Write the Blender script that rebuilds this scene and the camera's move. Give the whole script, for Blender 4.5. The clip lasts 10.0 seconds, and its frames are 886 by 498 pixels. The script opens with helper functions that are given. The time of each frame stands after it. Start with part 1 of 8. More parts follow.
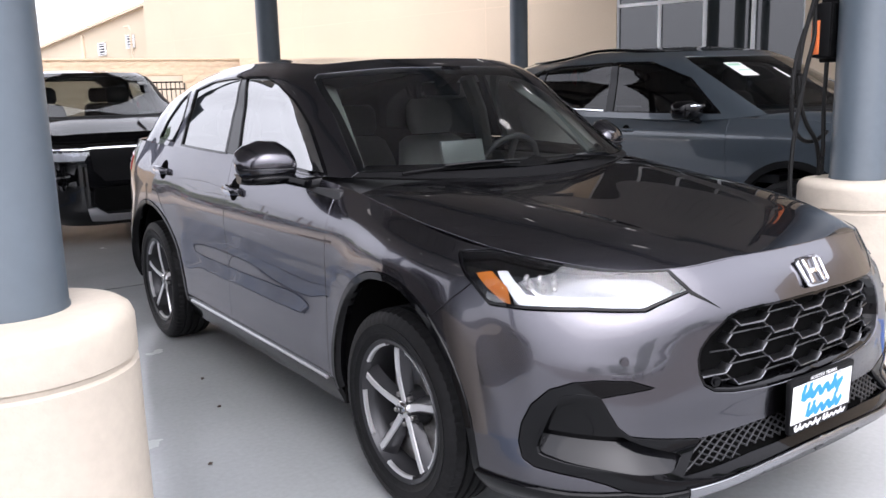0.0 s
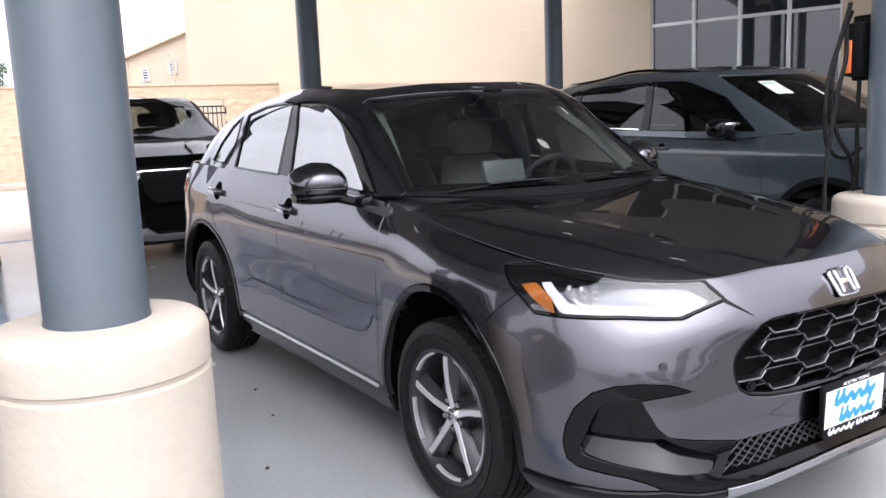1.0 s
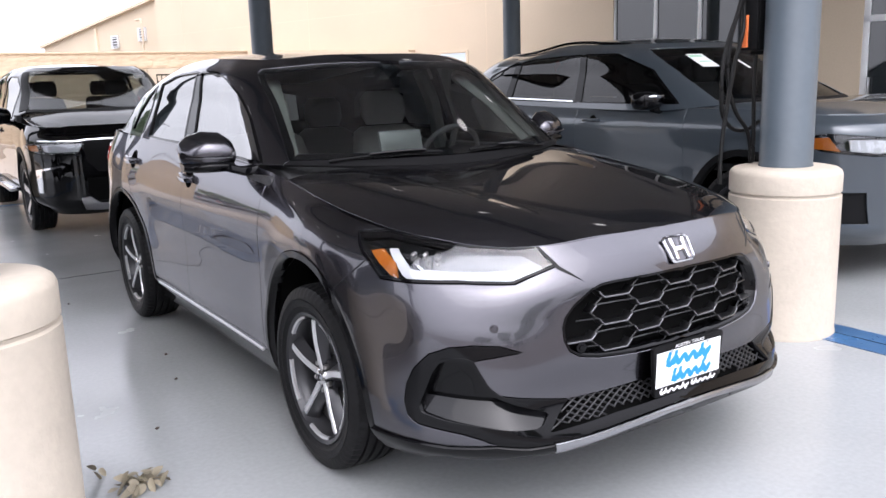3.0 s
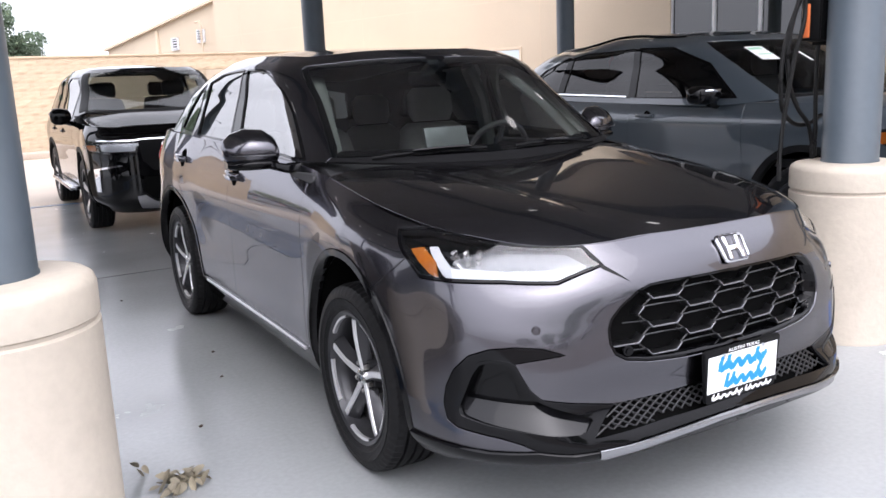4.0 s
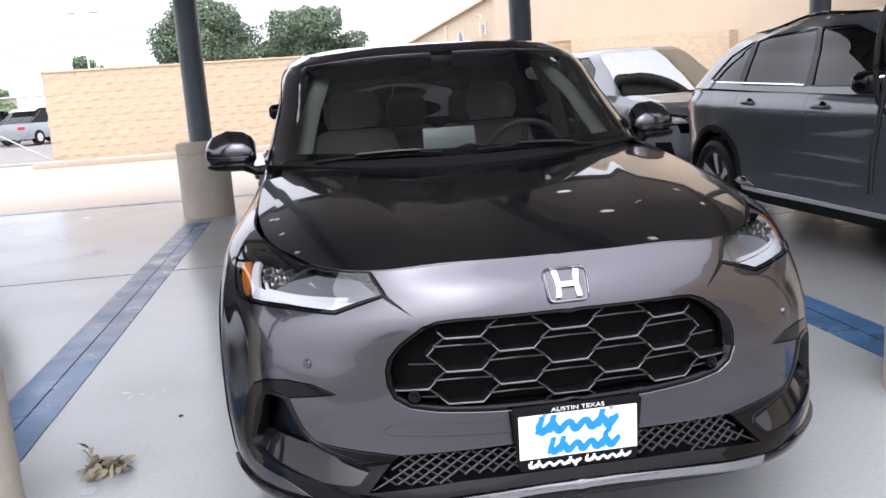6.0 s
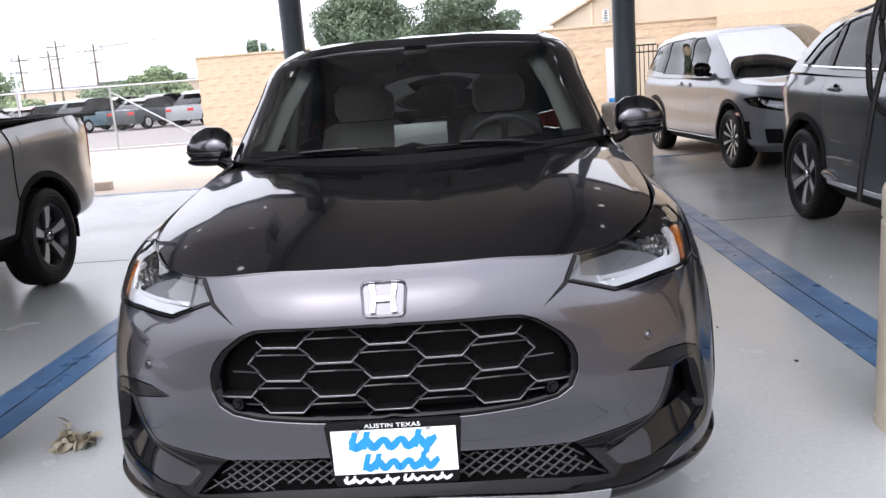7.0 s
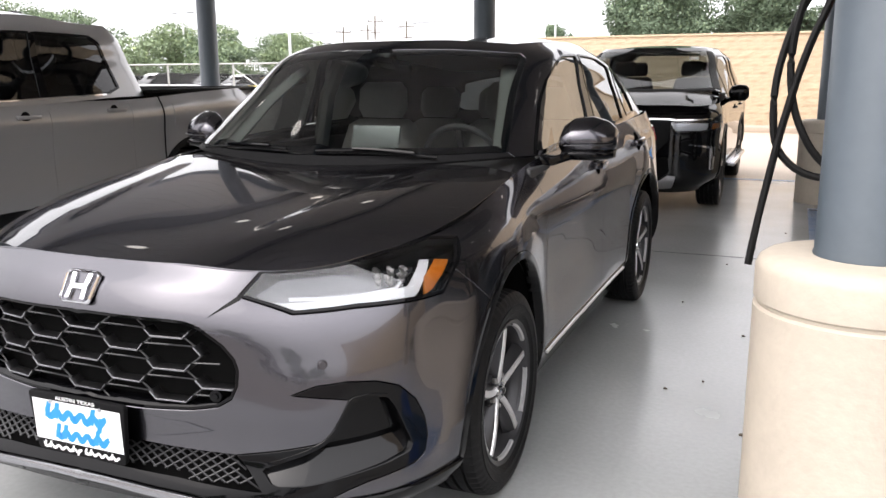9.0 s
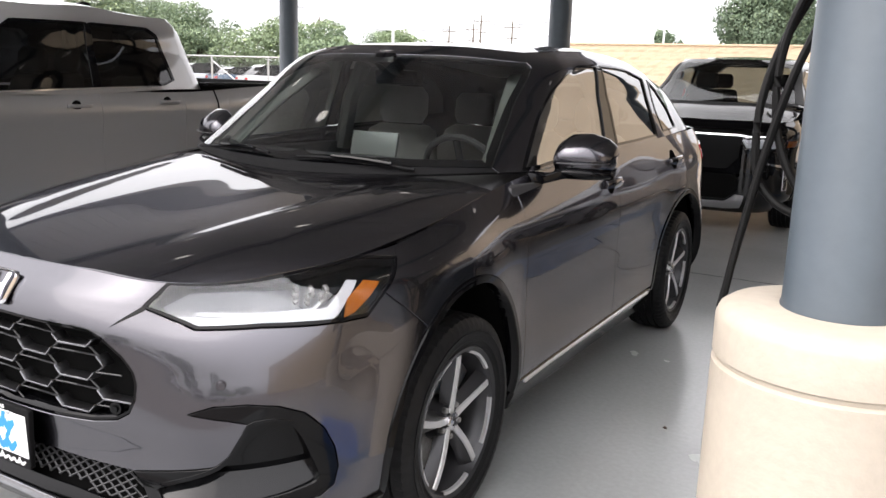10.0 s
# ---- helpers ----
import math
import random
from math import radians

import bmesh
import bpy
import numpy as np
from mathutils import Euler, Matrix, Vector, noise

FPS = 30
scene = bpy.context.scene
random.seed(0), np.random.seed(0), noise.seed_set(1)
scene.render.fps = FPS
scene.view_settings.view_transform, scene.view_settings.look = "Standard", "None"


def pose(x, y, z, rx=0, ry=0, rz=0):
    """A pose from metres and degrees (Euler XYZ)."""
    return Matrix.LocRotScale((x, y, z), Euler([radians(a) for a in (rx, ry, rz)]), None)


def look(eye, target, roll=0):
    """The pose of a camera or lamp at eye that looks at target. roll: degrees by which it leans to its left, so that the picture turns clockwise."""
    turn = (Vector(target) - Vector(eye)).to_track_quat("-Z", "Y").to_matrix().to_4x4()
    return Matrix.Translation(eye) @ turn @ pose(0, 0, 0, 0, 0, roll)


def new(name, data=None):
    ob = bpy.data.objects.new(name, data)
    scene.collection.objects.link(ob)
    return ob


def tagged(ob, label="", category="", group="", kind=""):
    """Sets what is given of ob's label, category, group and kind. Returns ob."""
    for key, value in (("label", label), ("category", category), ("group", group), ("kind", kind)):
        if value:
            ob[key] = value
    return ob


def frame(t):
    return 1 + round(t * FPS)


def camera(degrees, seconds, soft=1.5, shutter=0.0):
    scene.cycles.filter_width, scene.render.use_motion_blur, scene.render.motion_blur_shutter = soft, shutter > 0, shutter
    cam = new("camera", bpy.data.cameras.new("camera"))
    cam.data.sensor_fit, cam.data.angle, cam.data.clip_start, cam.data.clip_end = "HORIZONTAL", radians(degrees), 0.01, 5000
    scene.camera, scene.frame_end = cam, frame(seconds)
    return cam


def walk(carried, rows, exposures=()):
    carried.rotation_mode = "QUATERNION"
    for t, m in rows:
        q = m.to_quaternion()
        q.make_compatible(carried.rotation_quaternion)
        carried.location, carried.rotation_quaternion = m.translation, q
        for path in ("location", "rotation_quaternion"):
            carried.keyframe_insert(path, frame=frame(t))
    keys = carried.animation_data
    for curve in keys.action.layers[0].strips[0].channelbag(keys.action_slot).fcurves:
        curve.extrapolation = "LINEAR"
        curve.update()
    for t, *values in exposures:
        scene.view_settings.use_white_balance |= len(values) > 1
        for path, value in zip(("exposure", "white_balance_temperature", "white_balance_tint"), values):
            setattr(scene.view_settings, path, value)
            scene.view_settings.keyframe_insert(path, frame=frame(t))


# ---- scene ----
cam = camera(56.1, 10.0)
PATH = [
    (0, (-2.275, -2.281, 1.417), (-1.151, -0.67, 1.04), -1.6),
    (0.5, (-2.308, -2.348, 1.429), (-1.262, -0.678, 1.085), -2.2),
    (1, (-2.403, -2.395, 1.428), (-1.342, -0.732, 1.101), -2.3),
    (1.5, (-2.382, -2.438, 1.426), (-1.262, -0.818, 1.076), -2.2),
    (2, (-2.275, -2.53, 1.421), (-1.146, -0.924, 1.042), -1.9),
    (2.2, (-2.211, -2.583, 1.42), (-1.091, -0.972, 1.034), -1.9),
    (3.3, (-2.101, -2.73, 1.42), (-1.04, -1.083, 1.019), -1.9),
    (3.5, (-2.099, -2.714, 1.418), (-1.059, -1.053, 1.018), -2.0),
    (4, (-2.028, -2.679, 1.403), (-1.057, -0.976, 1.007), -2.5),
    (4.5, (-1.733, -2.79, 1.391), (-0.887, -1.018, 1.012), -2.8),
    (5, (-1.406, -2.786, 1.364), (-0.727, -0.943, 0.99), -2.9),
    (5.2, (-1.264, -2.762, 1.377), (-0.65, -0.896, 1.002), -2.9),
    (6.3, (-0.345, -2.932, 1.361), (-0.187, -0.976, 0.976), -4.2),
    (6.5, (-0.195, -2.904, 1.359), (-0.104, -0.943, 0.972), -4.3),
    (7, (0.264, -2.89, 1.379), (0.155, -0.934, 0.974), -4.4),
    (7.5, (0.671, -2.912, 1.411), (0.38, -0.978, 0.996), -4.2),
    (8, (1.05, -2.804, 1.393), (0.596, -0.901, 0.974), -3.3),
    (8.5, (1.443, -2.689, 1.379), (0.826, -0.832, 0.966), -1.9),
    (9, (1.729, -2.54, 1.405), (0.969, -0.736, 0.996), -0.3),
    (9.5, (1.905, -2.317, 1.435), (1.023, -0.569, 1.029), 1.1),
    (10, (2.06, -2.199, 1.441), (1.094, -0.497, 1.029), 1.9),
]
EXPOSURES = [(0.0, -0.05, 6250, 17), (2.0, -0.07, 6250, 17), (4.5, -0.18, 6250, 17), (6.5, -0.30, 6250, 16), (8.0, -0.19, 6550, 15), (8.8, -0.13, 6750, 14), (10.0, -0.03, 6750, 14)]
walk(cam, [(t, look(eye, target, roll)) for t, eye, target, roll in PATH], EXPOSURES)


# ---- light: an overcast sky, a veiled sun ----
SUN_UP, SUN_TURN = 52.0, 205.0
world = bpy.data.worlds.new("overcast_sky")
scene.world = world
world.use_nodes = True
wn = world.node_tree
wn.nodes.clear()
w_out = wn.nodes.new("ShaderNodeOutputWorld")
w_bg = wn.nodes.new("ShaderNodeBackground")
w_sky = wn.nodes.new("ShaderNodeTexSky")
w_sky.sky_type, w_sky.sun_disc = "NISHITA", False
w_sky.sun_elevation, w_sky.sun_rotation = radians(SUN_UP), radians(SUN_TURN)
w_sky.air_density, w_sky.dust_density, w_sky.ozone_density = 1.0, 6.0, 1.0
w_hsv = wn.nodes.new("ShaderNodeHueSaturation")
w_hsv.inputs["Saturation"].default_value = 0.12
w_mix = wn.nodes.new("ShaderNodeMix")
w_mix.data_type = "RGBA"
w_mix.inputs["Factor"].default_value = 0.72
w_mix.inputs["B"].default_value = (9.6, 9.9, 10.4, 1)
w_bg.inputs["Strength"].default_value = 0.21
w_tc = wn.nodes.new("ShaderNodeTexCoord")
w_sep = wn.nodes.new("ShaderNodeSeparateXYZ")
w_up = wn.nodes.new("ShaderNodeMapRange")
w_up.inputs["From Min"].default_value, w_up.inputs["From Max"].default_value = 0.0, 1.0
w_up.inputs["To Min"].default_value, w_up.inputs["To Max"].default_value = 1.15, 2.45
w_lift = wn.nodes.new("ShaderNodeVectorMath")
w_lift.operation = "SCALE"
wn.links.new(w_tc.outputs["Generated"], w_sep.inputs["Vector"])
wn.links.new(w_sep.outputs["Z"], w_up.inputs["Value"])
wn.links.new(w_mix.outputs["Result"], w_lift.inputs[0])
wn.links.new(w_up.outputs["Result"], w_lift.inputs["Scale"])
wn.links.new(w_sky.outputs["Color"], w_hsv.inputs["Color"])
wn.links.new(w_hsv.outputs["Color"], w_mix.inputs["A"])
wn.links.new(w_lift.outputs["Vector"], w_bg.inputs["Color"])
wn.links.new(w_bg.outputs["Background"], w_out.inputs["Surface"])

sun_data = bpy.data.lights.new("sun", "SUN")
sun_data.energy, sun_data.angle, sun_data.color = 0.9, radians(60), (1.0, 0.95, 0.88)
sun = new("sun", sun_data)
sun.matrix_basis = look((0, 0, 30), (30 * math.sin(radians(SUN_TURN)) * -0.78, 30 * math.cos(radians(SUN_TURN)) * -0.78, 0))


# ---- materials ----
def mat(name, color, rough=0.5, metal=0.0, coat=0.0, coat_rough=0.03, grain=0.0, grain_scale=40.0, stain=0.0, stain_scale=1.5, bump=0.0, bump_scale=80.0, emit=0.0, vary=0.0, rough_var=0.0, stretch=(1, 1, 1), spec=0.5):
    m = bpy.data.materials.new(name)
    m.use_nodes = True
    nt = m.node_tree
    b = nt.nodes["Principled BSDF"]
    b.inputs["Base Color"].default_value = (*color, 1)
    b.inputs["Roughness"].default_value = rough
    b.inputs["Metallic"].default_value = metal
    b.inputs["Specular IOR Level"].default_value = spec
    b.inputs["Coat Weight"].default_value = coat
    b.inputs["Coat Roughness"].default_value = coat_rough
    if emit:
        b.inputs["Emission Color"].default_value = (*color, 1)
        b.inputs["Emission Strength"].default_value = emit
    if grain or stain or bump or vary or rough_var:
        tc = nt.nodes.new("ShaderNodeTexCoord")
        mp = nt.nodes.new("ShaderNodeMapping")
        mp.inputs["Scale"].default_value = stretch
        nt.links.new(tc.outputs["Object"], mp.inputs["Vector"])

        def nz(scale, detail=6.0):
            n = nt.nodes.new("ShaderNodeTexNoise")
            n.inputs["Scale"].default_value, n.inputs["Detail"].default_value = scale, detail
            nt.links.new(mp.outputs["Vector"], n.inputs["Vector"])
            return n.outputs["Fac"]

        def scaled(fac, lo, hi):
            r = nt.nodes.new("ShaderNodeMapRange")
            r.inputs["From Min"].default_value, r.inputs["From Max"].default_value = 0.3, 0.7
            r.inputs["To Min"].default_value, r.inputs["To Max"].default_value = lo, hi
            r.clamp = False
            nt.links.new(fac, r.inputs["Value"])
            return r.outputs["Result"]

        def times(a, c):
            x = nt.nodes.new("ShaderNodeMath")
            x.operation = "MULTIPLY"
            nt.links.new(a, x.inputs[0])
            nt.links.new(c, x.inputs[1])
            return x.outputs[0]

        f = None
        if grain:
            f = scaled(nz(grain_scale), 1 - grain, 1 + grain)
        if stain:
            s = scaled(nz(stain_scale, 8.0), 1 - stain, 1 + stain * 0.6)
            f = times(f, s) if f else s
        if vary:
            oi = nt.nodes.new("ShaderNodeObjectInfo")
            r = nt.nodes.new("ShaderNodeMapRange")
            r.inputs["To Min"].default_value, r.inputs["To Max"].default_value = 1 - vary, 1 + vary
            nt.links.new(oi.outputs["Random"], r.inputs["Value"])
            f = times(f, r.outputs["Result"]) if f else r.outputs["Result"]
        if f:
            mx = nt.nodes.new("ShaderNodeVectorMath")
            mx.operation = "SCALE"
            mx.inputs[0].default_value = color
            nt.links.new(f, mx.inputs["Scale"])
            nt.links.new(mx.outputs["Vector"], b.inputs["Base Color"])
        if rough_var:
            nt.links.new(scaled(nz(stain_scale * 1.7, 5.0), rough - rough_var, rough + rough_var), b.inputs["Roughness"])
        if bump:
            bn = nt.nodes.new("ShaderNodeBump")
            bn.inputs["Strength"].default_value, bn.inputs["Distance"].default_value = bump, 0.01
            nt.links.new(nz(bump_scale, 4.0), bn.inputs["Height"])
            nt.links.new(bn.outputs["Normal"], b.inputs["Normal"])
    return m


def glass_mat(name, tint, rough=0.0, ior=1.6):
    """Tinted pane: clear straight through, with a mirror-like face."""
    m = bpy.data.materials.new(name)
    m.use_nodes = True
    nt = m.node_tree
    nt.nodes.clear()
    out = nt.nodes.new("ShaderNodeOutputMaterial")
    tr = nt.nodes.new("ShaderNodeBsdfTransparent")
    tr.inputs["Color"].default_value = (*tint, 1)
    gl = nt.nodes.new("ShaderNodeBsdfGlossy")
    gl.inputs["Color"].default_value = (1, 1, 1, 1)
    gl.inputs["Roughness"].default_value = rough
    fr = nt.nodes.new("ShaderNodeFresnel")
    fr.inputs["IOR"].default_value = ior
    mx = nt.nodes.new("ShaderNodeMixShader")
    nt.links.new(fr.outputs["Fac"], mx.inputs["Fac"])
    nt.links.new(tr.outputs["BSDF"], mx.inputs[1])
    nt.links.new(gl.outputs["BSDF"], mx.inputs[2])
    nt.links.new(mx.outputs["Shader"], out.inputs["Surface"])
    return m


def floor_mat():
    """Grey sealed concrete: a soft gloss with scuffs, dust and faint stains."""
    m = mat("sealed_floor", (0.318, 0.328, 0.332), 0.22, grain=0.05, grain_scale=45, stain=0.09, stain_scale=0.9, bump=0.03, bump_scale=6, rough_var=0.06)
    return m


PAINT = mat("metallic_grey_paint", (0.084, 0.0815, 0.093), 0.26, metal=1.0, coat=1.0, coat_rough=0.008, grain=0.08, grain_scale=900)
PAINT.node_tree.nodes["Principled BSDF"].inputs["Specular Tint"].default_value = (0.52, 0.52, 0.55, 1)
PAINT_BLACK = mat("black_paint", (0.003, 0.003, 0.0035), 0.12, metal=0.0, coat=1.0, coat_rough=0.02, spec=0.0)
PAINT_BLUEGREY = mat("slate_grey_paint", (0.046, 0.059, 0.072), 0.32, metal=0.3, coat=1.0, coat_rough=0.03, grain=0.05, grain_scale=700)
PAINT_TRUCK = mat("pewter_grey_paint", (0.26, 0.255, 0.26), 0.36, metal=0.4, coat=1.0, coat_rough=0.04, grain=0.06, grain_scale=700)
PAINT_SILVER = mat("silver_grey_paint", (0.20, 0.21, 0.235), 0.34, metal=0.35, coat=1.0, coat_rough=0.03)
GLOSS_BLACK = mat("gloss_black_trim", (0.0025, 0.0025, 0.003), 0.05, spec=0.20)
MATTE_BLACK = mat("black_plastic", (0.007, 0.007, 0.0075), 0.5, bump=0.15, bump_scale=300, spec=0.09)
# near-black without gloss, so that hollows and gaps look deeply shaded
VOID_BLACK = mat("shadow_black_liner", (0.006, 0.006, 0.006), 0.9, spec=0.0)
CHROME = mat("bright_chrome", (0.80, 0.80, 0.82), 0.08, metal=1.0)
SATIN = mat("satin_silver", (0.55, 0.55, 0.57), 0.28, metal=1.0)
MACHINED = mat("machined_alloy", (0.66, 0.66, 0.67), 0.30, metal=0.65, grain=0.06, grain_scale=200)
RIM_DARK = mat("dark_alloy", (0.035, 0.035, 0.038), 0.30, metal=0.4, spec=0.35)
RUBBER = mat("tyre_rubber", (0.009, 0.009, 0.0095), 0.5, spec=0.13, grain=0.2, grain_scale=30, bump=0.2, bump_scale=250)
BRAKE = mat("brake_steel", (0.32, 0.31, 0.30), 0.35, metal=1.0, grain=0.15, grain_scale=60)
LAMP_GLASS = glass_mat("lamp_lens", (0.93, 0.94, 0.96), ior=1.7)
CLEAR_GLASS = glass_mat("windscreen_glass", (0.68, 0.73, 0.71), ior=1.85)
PLAIN_GLASS = glass_mat("clear_windshield_glass", (0.40, 0.43, 0.43), ior=1.25)
TINT_GLASS = glass_mat("privacy_glass", (0.20, 0.21, 0.22), ior=3.6)
DARK_GLASS = glass_mat("dark_tinted_glass", (0.055, 0.058, 0.062), ior=1.42)
SILVER_BAR = mat("satin_grey_grille_bar", (0.27, 0.27, 0.285), 0.3, metal=1.0)
STEEL_DOOR = mat("pale_blue_grey_door", (0.50, 0.56, 0.60), 0.5, stain=0.05)
AMBER = mat("amber_reflector", (0.42, 0.13, 0.015), 0.2, coat=0.5, grain=0.25, grain_scale=220)
LED_WHITE = mat("lamp_light_guide", (0.62, 0.64, 0.66), 0.25, coat=0.8)
# grey of the lamp's reflector, also painting in sky mirrored by the lens
LAMP_SHEEN = mat("lamp_reflector", (0.16, 0.165, 0.175), 0.35, metal=0.2, grain=0.05, grain_scale=30)
SHELF_BLACK = mat("gloss_black_ledge", (0.005, 0.005, 0.006), 0.06, spec=0.3)
WEB_GREY = mat("dark_grey_grille_web", (0.022, 0.022, 0.024), 0.35)
LIP_GREY = mat("satin_grey_lip_strip", (0.34, 0.34, 0.355), 0.22, metal=1.0)
LAMP_DARK = mat("smoked_lamp_plastic", (0.03, 0.03, 0.033), 0.25, metal=0.4, grain=0.2, grain_scale=160)
RED_LENS = mat("red_tail_lens", (0.45, 0.02, 0.02), 0.12, coat=1.0)
LINING = mat("grey_pillar_lining", (0.20, 0.21, 0.20), 0.8)
SCREEN_BACK = mat("grey_screen_back", (0.22, 0.23, 0.23), 0.4, metal=0.3)
SEAT = mat("light_grey_leather", (0.50, 0.50, 0.48), 0.55, grain=0.06, grain_scale=50, bump=0.1, bump_scale=180)
CABIN_DARK = mat("dark_cabin_plastic", (0.032, 0.032, 0.034), 0.6, bump=0.1, bump_scale=200)
HEADLINER = mat("grey_headliner", (0.48, 0.48, 0.47), 0.9)
PLATE_WHITE = mat("plate_white", (0.85, 0.86, 0.87), 0.35)
PLATE_BLUE = mat("sky_blue_ink", (0.012, 0.24, 0.66), 0.4)
INK_WHITE = mat("white_ink", (0.85, 0.85, 0.85), 0.5)
PAPER = mat("paper_white", (0.75, 0.76, 0.74), 0.7)
PAPER_GREEN = mat("pale_green_print", (0.35, 0.60, 0.45), 0.7)
FLOOR = floor_mat()
CONCRETE = mat("pale_concrete", (0.46, 0.385, 0.315), 0.75, grain=0.06, grain_scale=30, stain=0.12, stain_scale=0.25, bump=0.1, bump_scale=60)
ASPHALT = mat("worn_asphalt", (0.21, 0.19, 0.18), 0.85, grain=0.12, grain_scale=60, stain=0.2, stain_scale=0.1)
BLUE_LINE = mat("worn_blue_line_paint", (0.042, 0.115, 0.245), 0.35, grain=0.12, grain_scale=25, stain=0.35, stain_scale=2.2, rough_var=0.12)
COLUMN = mat("slate_blue_column_paint", (0.072, 0.091, 0.109), 0.42, grain=0.04, grain_scale=25, stain=0.10, stain_scale=1.6, bump=0.08, bump_scale=25)
BASE = mat("cream_painted_concrete", (0.49, 0.432, 0.355), 0.65, grain=0.04, grain_scale=30, stain=0.10, stain_scale=3.0, bump=0.25, bump_scale=35)
STONE = mat("tan_split_face_block", (0.53, 0.42, 0.30), 0.85, grain=0.12, grain_scale=9, stain=0.10, stain_scale=0.8, bump=0.6, bump_scale=7, vary=0.025, stretch=(.5, 1, 1.6))
MORTAR = mat("tan_mortar", (0.525, 0.417, 0.298), 0.9, grain=0.06)
STUCCO = mat("tan_stucco", (0.55, 0.455, 0.34), 0.85, grain=0.035, grain_scale=40, stain=0.07, stain_scale=0.4, bump=0.2, bump_scale=120)
STUCCO_TRIM = mat("tan_trim", (0.58, 0.47, 0.35), 0.8, grain=0.04)
WHITE_FRAME = mat("white_aluminium_frame", (0.72, 0.73, 0.74), 0.4, stain=0.05)
SHOP_GLASS = mat("dark_reflective_shop_glass", (0.02, 0.024, 0.026), 0.03, coat=1.0, coat_rough=0.0)
DECK = mat("grey_canopy_deck", (0.275, 0.274, 0.276), 0.6, grain=0.05)
STEEL_GALV = mat("galvanised_steel", (0.42, 0.43, 0.43), 0.45, metal=0.7, grain=0.1)
WOOD_POLE = mat("weathered_pole_wood", (0.16, 0.13, 0.10), 0.9, grain=0.2, grain_scale=5)
WIRE = mat("dark_cable", (0.006, 0.006, 0.006), 0.5, spec=0.2, grain=0.1, grain_scale=60)
WHITE_BOX = mat("white_enclosure", (0.62, 0.64, 0.66), 0.45, stain=0.05)
ORANGE = mat("orange_plastic", (0.80, 0.20, 0.06), 0.4)
GREY_BOX = mat("charger_grey", (0.30, 0.31, 0.33), 0.35, coat=0.3)
LIGHT_LENS = mat("downlight_lens", (1.0, 0.97, 0.92), 0.4, emit=3.0)
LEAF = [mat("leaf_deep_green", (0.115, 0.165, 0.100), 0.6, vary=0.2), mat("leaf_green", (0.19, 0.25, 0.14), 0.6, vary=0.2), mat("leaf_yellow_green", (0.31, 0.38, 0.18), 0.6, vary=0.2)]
BARK = mat("bark", (0.09, 0.07, 0.05), 0.9, grain=0.25, grain_scale=8, bump=0.6, bump_scale=10)
DRY_LEAF = mat("dry_leaf", (0.27, 0.235, 0.17), 0.75, vary=0.25, grain=0.15, grain_scale=40)
SPECK = mat("dark_litter", (0.05, 0.035, 0.025), 0.9)


